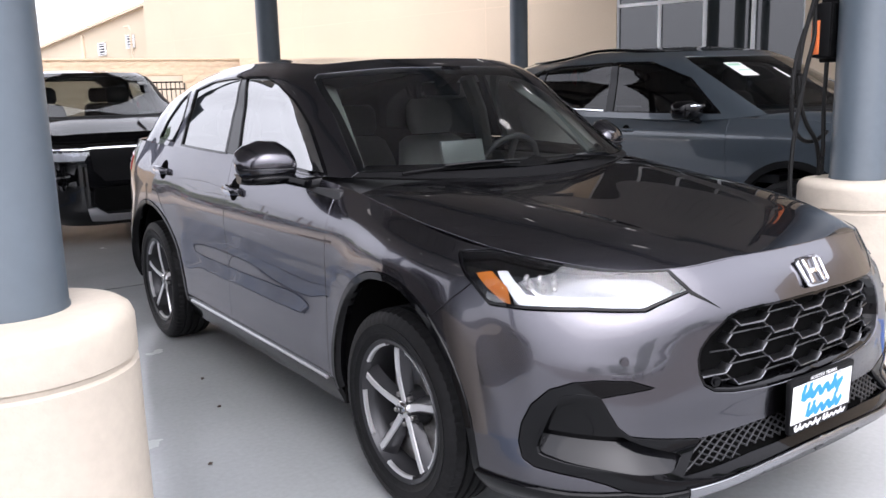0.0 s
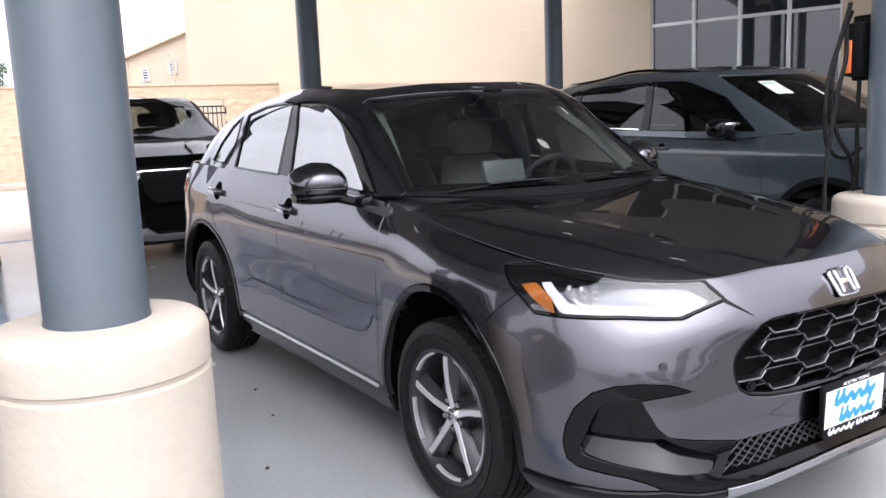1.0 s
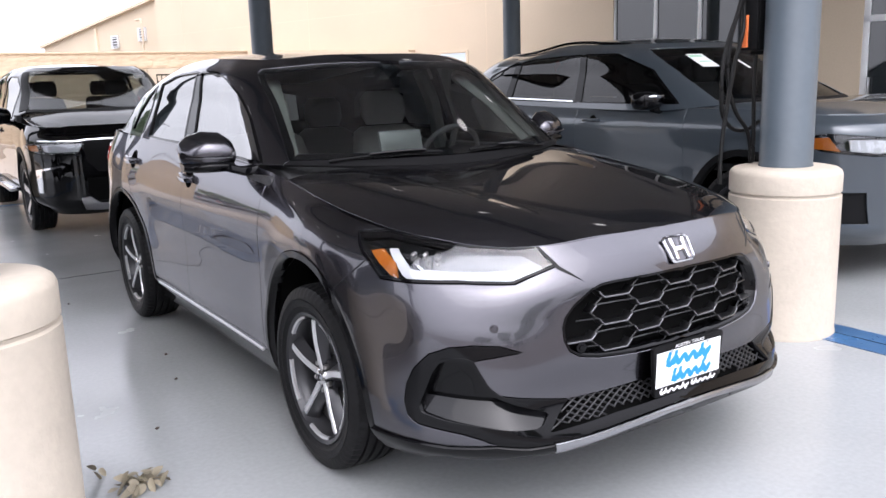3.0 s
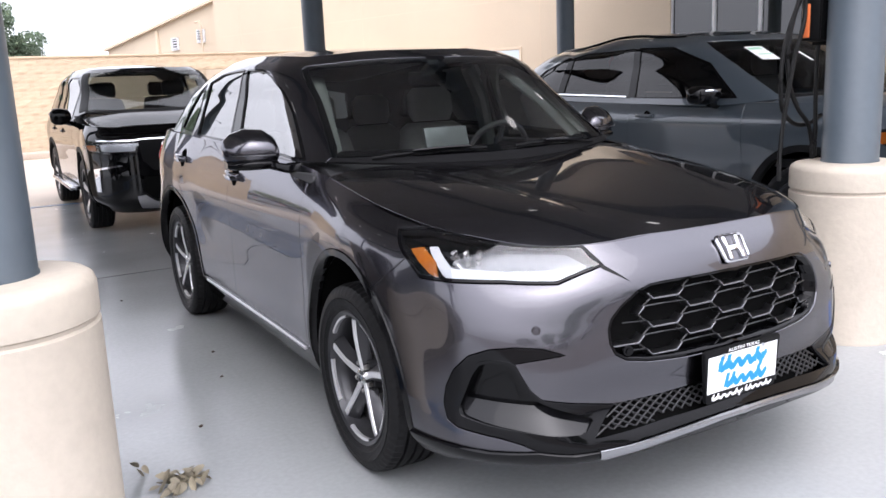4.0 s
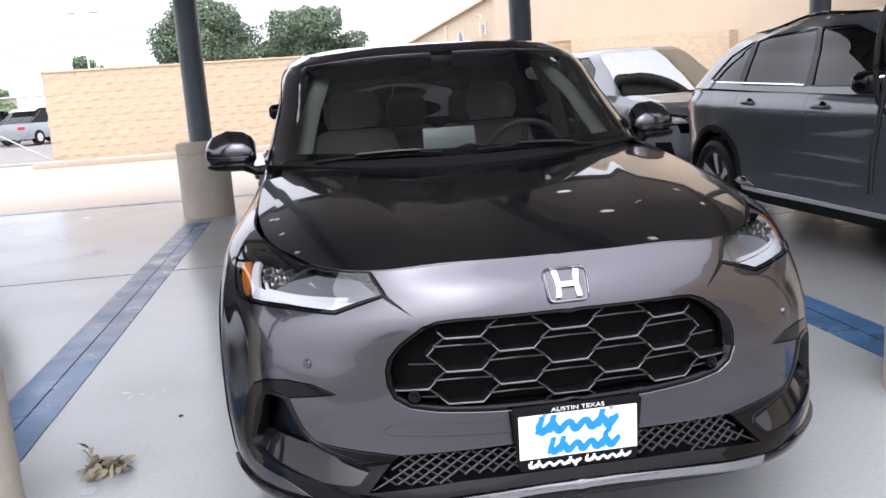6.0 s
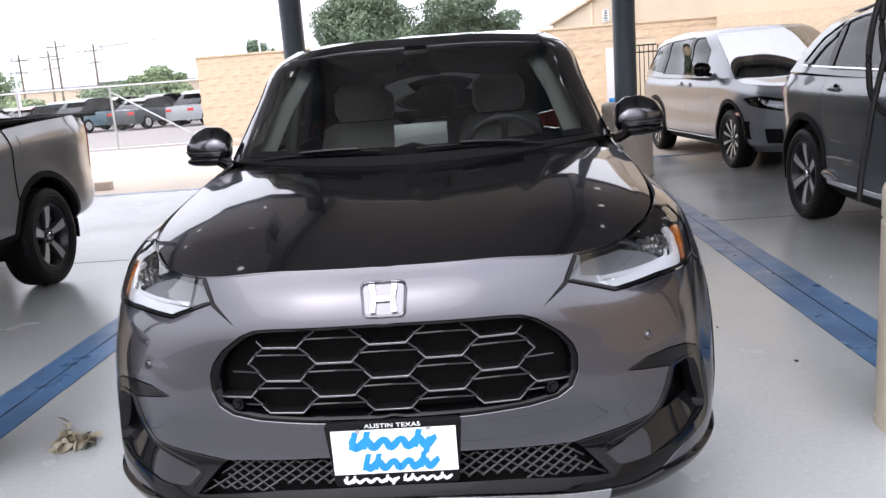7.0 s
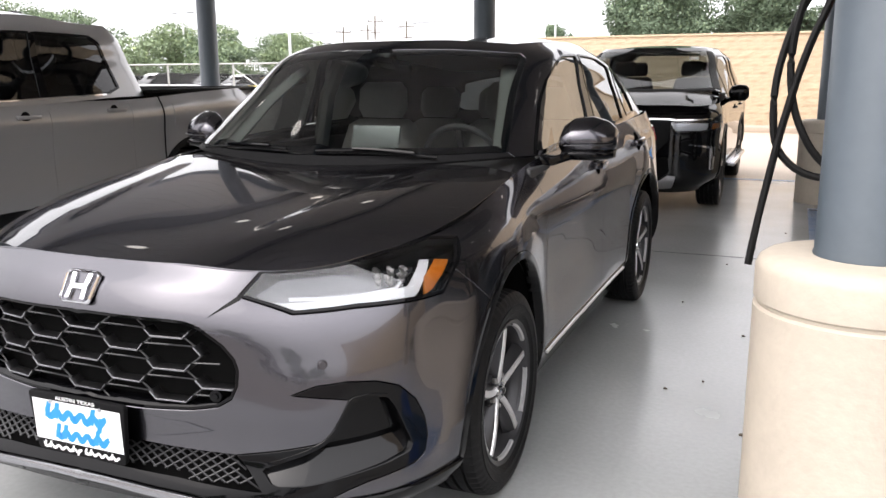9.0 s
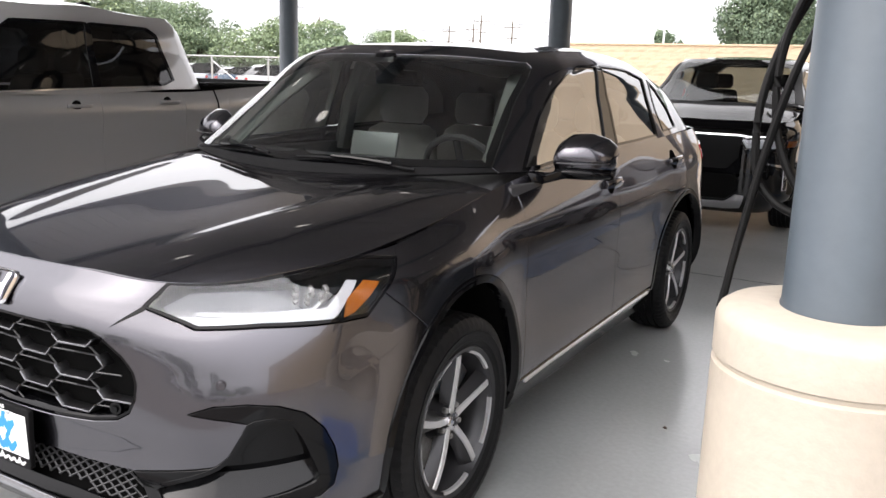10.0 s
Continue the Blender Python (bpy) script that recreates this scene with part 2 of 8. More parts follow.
# ---- mesh helpers ----
class MB:
    """Gathers vertices and faces for one mesh."""

    def __init__(self):
        self.v, self.f = [], []

    def add(self, verts, faces):
        n = len(self.v)
        self.v += [tuple(p) for p in verts]
        self.f += [tuple(i + n for i in f) for f in faces]
        return self

    def box(self, c, s, m=None):
        x, y, z = s[0] / 2, s[1] / 2, s[2] / 2
        p = [Vector((a * x, b * y, d * z)) for a in (-1, 1) for b in (-1, 1) for d in (-1, 1)]
        if m is not None:
            p = [m @ q for q in p]
        p = [q + Vector(c) for q in p]
        return self.add(p, [(0, 1, 3, 2), (4, 6, 7, 5), (0, 4, 5, 1), (2, 3, 7, 6), (0, 2, 6, 4), (1, 5, 7, 3)])

    def lathe(self, prof, m=None, n=48, a0=0.0, a1=2 * math.pi, close=False):
        """Turns (radius, height) pairs about z."""
        full = abs(a1 - a0 - 2 * math.pi) < 1e-6
        k, c = len(prof), n if full else n + 1
        p = []
        for i in range(c):
            a = a0 + (a1 - a0) * i / n
            p += [Vector((r * math.cos(a), r * math.sin(a), h)) for r, h in prof]
        if m is not None:
            p = [m @ q for q in p]
        f = []
        for i in range(n):
            j = (i + 1) % c
            f += [(i * k + q, j * k + q, j * k + q + 1, i * k + q + 1) for q in range(k - 1)]
            if close:
                f.append((i * k + k - 1, j * k + k - 1, j * k, i * k))
        return self.add(p, f)

    def tube(self, path, r, n=8, caps=True, flat=1.0):
        """A round bar along a path; r may be one radius or one for each point."""
        path = [Vector(p) for p in path]
        rs = r if isinstance(r, (list, tuple)) else [r] * len(path)
        p, up = [], Vector((0, 0, 1))
        for i, q in enumerate(path):
            d = (path[min(i + 1, len(path) - 1)] - path[max(i - 1, 0)]).normalized()
            s = d.cross(up)
            if s.length < 1e-3:
                s = d.cross(Vector((0, 1, 0)))
            s.normalize()
            t = s.cross(d)
            p += [q + rs[i] * (math.cos(a) * s + flat * math.sin(a) * t) for a in [2 * math.pi * j / n for j in range(n)]]
        f = [(i * n + j, i * n + (j + 1) % n, (i + 1) * n + (j + 1) % n, (i + 1) * n + j) for i in range(len(path) - 1) for j in range(n)]
        if caps:
            f += [tuple(range(n))[::-1], tuple(range((len(path) - 1) * n, len(path) * n))]
        return self.add(p, f)

    def prism(self, poly, h0, h1, m=None):
        """A polygon in x, y, drawn from h0 to h1 in z."""
        n = len(poly)
        p = [Vector((x, y, h0)) for x, y in poly] + [Vector((x, y, h1)) for x, y in poly]
        if m is not None:
            p = [m @ q for q in p]
        return self.add(p, [tuple(range(n))[::-1], tuple(range(n, 2 * n))] + [(i, (i + 1) % n, (i + 1) % n + n, i + n) for i in range(n)])

    def loft(self, rings, caps=True, closed=True):
        n, k = len(rings[0]), len(rings)
        p = [q for ring in rings for q in ring]
        e = n if closed else n - 1
        f = [(i * n + j, i * n + (j + 1) % n, (i + 1) * n + (j + 1) % n, (i + 1) * n + j) for i in range(k - 1) for j in range(e)]
        if caps and closed:
            f += [tuple(range(n))[::-1], tuple(range((k - 1) * n, k * n))]
        return self.add(p, f)

    def mesh(self, name, material, bevel=0.0, segments=2, smooth=40.0, weld=False):
        me = bpy.data.meshes.new(name)
        me.from_pydata(self.v, [], self.f)
        bm = bmesh.new()
        bm.from_mesh(me)
        if weld:
            bmesh.ops.remove_doubles(bm, verts=bm.verts, dist=1e-5)
        bmesh.ops.recalc_face_normals(bm, faces=bm.faces)
        if bevel:
            bmesh.ops.bevel(bm, geom=[e for e in bm.edges if len(e.link_faces) == 2 and e.calc_face_angle(0) > 0.5], offset=bevel, segments=segments, profile=0.5, affect="EDGES", clamp_overlap=True)
        bm.to_mesh(me)
        bm.free()
        if material:
            me.materials.append(material)
        if smooth:
            me.shade_smooth()
            me.set_sharp_from_angle(angle=radians(smooth))
        return me


def part(name, data, parent, label="", m=None):
    """One mesh object under a thing or a part."""
    ob = new(name, data)
    ob.parent = parent
    if m is not None:
        ob.matrix_basis = m
    return tagged(ob, label)


def thing(name, label, category, m=None, group="", data=None, kind=""):
    ob = new(name, data)
    if m is not None:
        ob.matrix_basis = m
    return tagged(ob, label, category, group, kind)


SKINS = {}


def mirrored(me):
    """The mesh's mirror image across x = 0, with its normals."""
    if me.name in SKINS:
        verts, normals, faces = SKINS[me.name]
        b = bpy.data.meshes.new(me.name)
        b.from_pydata((verts * (-1, 1, 1)).tolist(), [], [f[::-1] for f in faces])
        b.materials.append(me.materials[0])
        b.shade_smooth()
        b.normals_split_custom_set_from_vertices((normals * (-1, 1, 1)).tolist())
        return b
    b = me.copy()
    n = len(b.vertices)
    co = np.empty(n * 3)
    b.vertices.foreach_get("co", co)
    co.reshape(-1, 3)[:, 0] *= -1
    b.vertices.foreach_set("co", co)
    b.flip_normals()
    return b


# ---- panels cut out of a smooth surface ----
from mathutils.geometry import delaunay_2d_cdt


def dense(poly, step):
    out = []
    for i, a in enumerate(poly):
        b = poly[(i + 1) % len(poly)]
        k = max(1, int(math.ceil(math.hypot(b[0] - a[0], b[1] - a[1]) / step)))
        out += [(a[0] + (b[0] - a[0]) * j / k, a[1] + (b[1] - a[1]) * j / k) for j in range(k)]
    return np.array(out)


def smooth_path(pts, n=40, closed=False):
    """A flowing line through the points."""
    a = np.array(list(pts) + ([pts[0]] if closed else []), float)
    k = np.r_[0, np.cumsum(np.linalg.norm(np.diff(a, axis=0), axis=1))]
    i, s, h, m = herm(k, a, np.linspace(0, k[-1], n + 1))
    t, h = (s / h)[:, None], h[:, None]
    p = (2*t**3 - 3*t**2 + 1) * a[i] + (t**3 - 2*t**2 + t) * h * m[i] + (3*t**2 - 2*t**3) * a[i + 1] + (t**3 - t**2) * h * m[i + 1]
    return p[:-1] if closed else p


def area(p):
    p = np.asarray(p)
    x, y = p[:, 0], p[:, 1]
    return 0.5 * float(np.sum(x * np.roll(y, -1) - y * np.roll(x, -1)))


def inside(poly, q):
    """Which of the points q lie in the polygon."""
    x, y = q[:, 0], q[:, 1]
    c = np.zeros(len(q), bool)
    n = len(poly)
    for i in range(n):
        (x1, y1), (x2, y2) = poly[i], poly[i - 1]
        cross = ((y1 > y) != (y2 > y))
        c ^= cross & (x < (x2 - x1) * (y - y1) / (y2 - y1 + 1e-12) + x1)
    return c


def shrink(poly, gap, keep):
    """The polygon drawn in by gap, but for the vertices that keep marks."""
    p = np.asarray(poly)
    if area(p) < 0:
        gap = -gap
    d = np.roll(p, -1, 0) - np.roll(p, 1, 0)
    n = np.stack([-d[:, 1], d[:, 0]], 1) / np.maximum(np.linalg.norm(d, axis=1), 1e-9)[:, None]
    k = np.ones(len(p))
    k[keep] = 0
    return p + n * gap * k[:, None]


def panel(name, net, poly, material, holes=(), lift=0.0, thick=0.012, step=0.035, gap=0.0022, centre=False):
    """A sheet of the surface inside a (u, v) polygon, with turned-in edges; centre: the outline touches x = 0 and is mirrored there."""
    loops = []
    for n, lp in enumerate([poly, *holes]):
        e = dense([tuple(q) for q in lp], step)
        keep = e[:, 0] <= net.u0 + 1e-4 if centre else np.zeros(len(e), bool)
        loops.append((shrink(e, gap if n == 0 else -gap, keep), keep))
    outer = loops[0][0]
    lo, hi = outer.min(0), outer.max(0)
    xs = np.arange(lo[0] + step * 0.5, hi[0], step)
    ys = np.arange(lo[1] + step * 0.5, hi[1], step)
    grid = np.array([(a + (0.5 * step if j % 2 else 0), b) for j, b in enumerate(ys) for a in xs])
    edge = np.concatenate([lp for lp, _ in loops])
    if len(grid):
        ok = inside(outer, grid)
        for lp, _ in loops[1:]:
            ok &= ~inside(lp, grid)
        grid = grid[ok]
    if len(grid):
        far = np.array([((edge - g) ** 2).sum(1).min() for g in grid]) > (0.45 * step) ** 2
        grid = grid[far]
    pts = np.concatenate([edge, grid]) if len(grid) else edge
    edges, n = [], 0
    for lp, _ in loops:
        edges += [(n + i, n + (i + 1) % len(lp)) for i in range(len(lp))]
        n += len(lp)
    v2, e2, f2, *_ = delaunay_2d_cdt([Vector(p) for p in pts], edges, [], 0, 1e-6)
    v2 = np.array([tuple(q) for q in v2])
    tri = np.array([f for f in f2 if len(f) == 3])
    mid = v2[tri].mean(1)
    ok = inside(outer, mid)
    for lp, _ in loops[1:]:
        ok &= ~inside(lp, mid)
    tri = tri[ok]
    p, nn = net.at(v2[:, 0], v2[:, 1]), net.normal(v2[:, 0], v2[:, 1])
    if centre:
        on = v2[:, 0] <= net.u0 + 1e-4
        p[on, 0] = 0
        nn[on, 0] = 0
        nn /= np.linalg.norm(nn, axis=1)[:, None]
    p = p + nn * lift
    g = np.cross(p[tri[:, 1]] - p[tri[:, 0]], p[tri[:, 2]] - p[tri[:, 0]])
    flip = (g * nn[tri[:, 0]]).sum(1) < 0
    tri[flip] = tri[flip][:, ::-1]
    verts, normals, faces = [*p], [*nn], [tuple(t) for t in tri]
    if thick:
        near = {}
        for i, q in enumerate(v2):
            near.setdefault((round(q[0], 5), round(q[1], 5)), i)
        # edges that belong to one triangle only
        seen = {}
        for t in tri:
            for a, b in ((t[0], t[1]), (t[1], t[2]), (t[2], t[0])):
                seen[(a, b)] = True
        for a, b in list(seen):
            if (b, a) in seen:
                continue
            if centre and v2[a][0] <= net.u0 + 1e-4 and v2[b][0] <= net.u0 + 1e-4:
                continue
            d = p[b] - p[a]
            s = np.cross(d, nn[a])
            s /= max(np.linalg.norm(s), 1e-9)
            k = len(verts)
            verts += [p[a], p[b], p[b] - nn[b] * thick, p[a] - nn[a] * thick]
            normals += [(nn[a] + s) / np.linalg.norm(nn[a] + s), (nn[b] + s) / np.linalg.norm(nn[b] + s), s, s]
            faces.append((k + 1, k, k + 3, k + 2))
    verts, normals = np.array(verts), np.array(normals)
    if centre:
        k = len(verts)
        verts = np.concatenate([verts, verts * (-1, 1, 1)])
        normals = np.concatenate([normals, normals * (-1, 1, 1)])
        faces = faces + [tuple(i + k for i in f[::-1]) for f in faces]
    me = bpy.data.meshes.new(name)
    me.from_pydata(verts.tolist(), [], faces)
    me.materials.append(material)
    me.shade_smooth()
    me.normals_split_custom_set_from_vertices(normals.tolist())
    SKINS[me.name] = (verts, normals, faces)
    return me


def pair(name, me, parent, label=""):
    """The part and its mirror image on the other side."""
    return part(name, me, parent, label), part(name, mirrored(me), parent, label)


# ---- smooth surfaces through character lines ----
def herm(knots, vals, q):
    """Cubic interpolation of vals (first axis) at q."""
    k = np.asarray(knots, float)
    d = np.diff(vals, axis=0) / np.diff(k).reshape(-1, *([1] * (vals.ndim - 1)))
    m = np.empty_like(vals)
    m[0], m[-1] = d[0], d[-1]
    h = np.diff(k).reshape(-1, *([1] * (vals.ndim - 1)))
    m[1:-1] = (h[1:] * d[:-1] + h[:-1] * d[1:]) / (h[1:] + h[:-1])
    q = np.clip(q, k[0], k[-1])
    i = np.clip(np.searchsorted(k, q, side="right") - 1, 0, len(k) - 2)
    return i, (q - k[i]), (k[i + 1] - k[i]), m


class Net:
    """A surface through rows of points; u runs along a row, v from row to row, both about in metres. Bends at x = 0 are smooth."""

    def __init__(self, rows, bump=None, ends=(True, True)):
        a = np.array(rows, float)
        if ends[0]:
            a = np.concatenate([a[:, 1:2] * (-1, 1, 1), a], 1)
        if ends[1]:
            a = np.concatenate([a, a[:, -2:-1] * (-1, 1, 1)], 1)
        self.a, self.bump = a, bump
        cu = np.linalg.norm(np.diff(a, axis=1), axis=2).mean(0)
        self.ku = np.r_[0, np.cumsum(cu)]
        self.u0 = self.ku[1] if ends[0] else 0.0
        self.u1 = self.ku[-2] if ends[1] else self.ku[-1]
        cv = np.linalg.norm(np.diff(a, axis=0), axis=2).mean(1)
        self.kv = np.r_[0, np.cumsum(cv)]
        self.v0, self.v1 = 0.0, self.kv[-1]
        us = np.linspace(self.u0, self.u1, 360)
        vs = np.linspace(0, self.v1, 110)
        self.gu, self.gv = [g.ravel() for g in np.meshgrid(us, vs)]
        self.gp = self.at(self.gu, self.gv)

    def at(self, u, v):
        u, v = np.atleast_1d(np.asarray(u, float)), np.atleast_1d(np.asarray(v, float))
        b = np.swapaxes(self.a, 0, 1)
        i, s, h, m = herm(self.ku, b, u)
        t = (s / h)[:, None, None]
        h = h[:, None, None]
        r = (2*t**3 - 3*t**2 + 1) * b[i] + (t**3 - 2*t**2 + t) * h * m[i] + (3*t**2 - 2*t**3) * b[i + 1] + (t**3 - t**2) * h * m[i + 1]
        r = np.swapaxes(r, 0, 1)
        i, s, h, m = herm(self.kv, r, v)
        n = np.arange(len(u))
        t, h = (s / h)[:, None], h[:, None]
        p = (2*t**3 - 3*t**2 + 1) * r[i, n] + (t**3 - 2*t**2 + t) * h * m[i, n] + (3*t**2 - 2*t**3) * r[i + 1, n] + (t**3 - t**2) * h * m[i + 1, n]
        return self.bump(p) if self.bump else p

    def normal(self, u, v):
        e = 2e-3
        a = self.at(np.clip(u + e, self.u0, self.u1), v) - self.at(np.clip(u - e, self.u0, self.u1), v)
        b = self.at(u, np.clip(v + e, 0, self.v1)) - self.at(u, np.clip(v - e, 0, self.v1))
        n = np.cross(a, b)
        return n / np.maximum(np.linalg.norm(n, axis=1), 1e-9)[:, None]

    def near(self, pts, w=(1, 1, 1)):
        """The (u, v) of the surface nearest to each point, each axis weighed."""
        w, out = np.array(w, float), []
        for p in np.atleast_2d(np.array(pts, float)):
            k = np.argmin((((self.gp - p) * w) ** 2).sum(1))
            q, e = np.array([self.gu[k], self.gv[k]]), 1e-3
            for _ in range(6):
                f = (self.at(*q)[0] - p) * w
                ju = (self.at(q[0] + e, q[1])[0] - self.at(q[0] - e, q[1])[0]) / (2 * e) * w
                jv = (self.at(q[0], q[1] + e)[0] - self.at(q[0], q[1] - e)[0]) / (2 * e) * w
                j = np.stack([ju, jv], 1)
                step = np.linalg.lstsq(j, -f, rcond=1e-4)[0]
                q = q + np.clip(step, -0.03, 0.03)
                q = np.array([np.clip(q[0], self.u0, self.u1), np.clip(q[1], 0, self.v1)])
            out.append(q)
        return np.array(out)

    def side(self, yz, x=0.9):
        return self.near([(x, y, z) for y, z in yz], (0.03, 1, 1))

    def front(self, xz, y=-0.9):
        return self.near([(x, y, z) for x, z in xz], (1, 0.03, 1))


# ---- the crossover's skin: rows from the lower lip up to the fender ridge, each from the nose to the tail ----
def flare(p, wheels=(0.0, 2.655), size=0.038, edge=0.570, soft=0.038):
    p = p.copy()
    for y in wheels:
        r = np.hypot(p[:, 1] - y, p[:, 2] - 0.36)
        lift = size * (1.0 if y < 1 else 0.6) / (1 + np.exp(np.clip((r - edge) / soft, -30, 30))) * np.clip((p[:, 2] - 0.25) / 0.2, 0, 1) * np.clip((p[:, 0] - 0.7) / 0.12, 0, 1)
        p[:, 0] += lift * (1 - .85 * np.clip((p[:, 1] - y) * (1 if y < 1 else -1) / .45, 0, 1))
    return p


BODY = [
    [(0, -.90, .285), (.25, -.89, .282), (.46, -.865, .274), (.66, -.77, .268), (.80, -.61, .258), (.858, -.42, .245), (.86, 0, .23), (.84, .5, .225), (.83, 1.3, .22), (.84, 2.1, .225), (.86, 2.65, .24), (.83, 3.2, .27), (.66, 3.45, .29), (0, 3.52, .30)],
    [(0, -.985, .325), (.25, -.975, .322), (.46, -.945, .312), (.66, -.85, .304), (.835, -.66, .308), (.895, -.43, .315), (.885, 0, .32), (.875, .5, .32), (.87, 1.3, .32), (.875, 2.1, .33), (.885, 2.65, .34), (.865, 3.2, .36), (.69, 3.5, .38), (0, 3.58, .39)],
    [(0, -.945, .43), (.25, -.935, .43), (.46, -.90, .435), (.66, -.835, .44), (.828, -.662, .45), (.892, -.43, .45), (.89, 0, .45), (.884, .5, .45), (.882, 1.3, .46), (.885, 2.1, .46), (.89, 2.65, .47), (.875, 3.2, .48), (.71, 3.52, .50), (0, 3.6, .50)],
    [(0, -.955, .57), (.25, -.945, .57), (.46, -.905, .575), (.66, -.83, .58), (.822, -.668, .585), (.892, -.42, .59), (.892, 0, .60), (.882, .5, .60), (.880, 1.3, .61), (.884, 2.1, .61), (.89, 2.65, .62), (.875, 3.2, .63), (.72, 3.53, .64), (0, 3.61, .64)],
    [(0, -.955, .69), (.25, -.945, .69), (.46, -.897, .69), (.66, -.810, .685), (.812, -.66, .695), (.886, -.405, .71), (.892, 0, .73), (.884, .5, .74), (.886, 1.3, .74), (.890, 2.1, .74), (.893, 2.65, .75), (.87, 3.2, .77), (.72, 3.53, .78), (0, 3.60, .78)],
    [(0, -.953, .79), (.25, -.943, .79), (.46, -.883, .785), (.66, -.768, .785), (.806, -.605, .795), (.876, -.385, .81), (.890, 0, .83), (.885, .5, .85), (.89, 1.3, .86), (.895, 2.1, .87), (.897, 2.65, .88), (.865, 3.2, .90), (.70, 3.50, .91), (0, 3.57, .91)],
    [(0, -.922, .862), (.25, -.913, .861), (.46, -.846, .853), (.645, -.695, .857), (.787, -.535, .88), (.860, -.332, .895), (.876, 0, .925), (.866, .5, .955), (.868, 1.3, .975), (.872, 2.1, .99), (.888, 2.65, 1.00), (.85, 3.2, 1.02), (.69, 3.47, 1.03), (0, 3.54, 1.03)],
    [(0, -.86, .9225), (.25, -.853, .9244), (.46, -.808, .9124), (.62, -.665, .9117), (.725, -.48, .935), (.79, -.29, .959), (.805, 0, 1.005), (.80, .5, 1.075), (.824, 1.3, 1.115), (.829, 2.1, 1.14), (.825, 2.65, 1.155), (.785, 3.2, 1.165), (.64, 3.42, 1.16), (0, 3.5, 1.15)],
]
CABIN = [
    [(0, .20, 1.07), (.40, .28, 1.08), (.72, .47, 1.098), (.803, .64, 1.095), (.810, .88, 1.10), (.815, 1.3, 1.11), (.822, 2.1, 1.133), (.80, 2.75, 1.15), (.755, 3.15, 1.158), (.60, 3.37, 1.15), (0, 3.47, 1.14)],
    [(0, .57, 1.325), (.37, .62, 1.325), (.65, .785, 1.325), (.733, .91, 1.322), (.745, 1.12, 1.332), (.752, 1.4, 1.34), (.757, 2.0, 1.345), (.725, 2.7, 1.33), (.67, 3.06, 1.31), (.53, 3.24, 1.30), (0, 3.35, 1.30)],
    [(0, .90, 1.526), (.32, .94, 1.524), (.600, 1.045, 1.503), (.668, 1.165, 1.503), (.682, 1.34, 1.512), (.690, 1.5, 1.518), (.690, 1.95, 1.512), (.650, 2.6, 1.458), (.585, 2.93, 1.42), (.46, 3.08, 1.42), (0, 3.2, 1.44)],
    [(0, .98, 1.560), (.30, 1.02, 1.558), (.540, 1.11, 1.541), (.598, 1.24, 1.548), (.612, 1.40, 1.557), (.620, 1.55, 1.564), (.620, 1.95, 1.557), (.580, 2.55, 1.508), (.515, 2.85, 1.47), (.40, 2.99, 1.465), (0, 3.1, 1.48)],
]


# ---- the place: floor, lot, canopy, walls ----
def slab(name, x0, x1, y0, y1, z0, z1, material, label, category, bevel=0.0):
    b = MB().box(((x0 + x1) / 2, (y0 + y1) / 2, (z0 + z1) / 2), (x1 - x0, y1 - y0, z1 - z0))
    return thing(name, label, category, data=b.mesh(name, material, bevel), kind="structure")


def sheet(name, x0, x1, y0, y1, z, material, label, category, n=1):
    me = MB().add([(x0, y0, z), (x1, y0, z), (x1, y1, z), (x0, y1, z)], [(0, 1, 2, 3)]).mesh(name, material, smooth=0)
    return thing(name, label, category, data=me, kind="structure")


sheet("ground", -900, 900, -900, 900, -0.012, ASPHALT, "worn grey asphalt lot reaching the horizon", "ground")
sheet("road", -60, 30, 9.55, 20.9, -0.006, CONCRETE, "pale concrete drive lane beyond the canopy", "road")
sheet("floor", -15, 12, -2.95, 9.55, 0.0, FLOOR, "sealed light grey concrete floor under the canopy", "floor")

# saw joints in the floor: dark shallow lines
for i, (xa, ya, xb, yb) in enumerate([(-15, 4.2, 12, 4.2), (-15, -1.6, 12, -1.6), (-2.02, -2.9, -2.02, 9.5), (2.06, -2.9, 2.06, 9.5)]):
    sx, sy = (abs(xb - xa) or 0.004), (abs(yb - ya) or 0.004)
    me = MB().box(((xa + xb) / 2, (ya + yb) / 2, 0.0055 if sx < 1 else 0.001), (sx, sy, 0.002)).mesh("floor_joint", MATTE_BLACK, smooth=0)
    thing("floor_joint", "narrow dark saw-cut joint in the concrete floor", "floor joint", data=me, kind="structure")


def stripe(x, y0, y1, w=0.30):
    me = MB().box((x, (y0 + y1) / 2, 0.0025), (w, y1 - y0, 0.003)).mesh("parking_line", BLUE_LINE, smooth=0)
    return thing("parking_line", "worn blue painted parking bay line on concrete", "parking line", group="parking bay lines", data=me, kind="structure")


for x in (-6.15, -2.03, 2.06, 6.2):
    stripe(x, -0.75, 7.0)
me = MB().box((-3.0, 9.42, 0.0025), (22, 0.10, 0.003)).mesh("parking_line", BLUE_LINE, smooth=0)
thing("parking_line", "thin blue painted line across the drive edge", "parking line", group="parking bay lines", data=me, kind="structure")
me = MB().box((2.6, -0.62, 0.0035), (0.95, 0.22, 0.003)).mesh("parking_line", mat("bright_blue_line_paint", (0.03, 0.13, 0.48), 0.35, stain=0.2), smooth=0)
thing("parking_line", "bright blue painted mark at the column foot", "parking line", data=me, kind="structure")


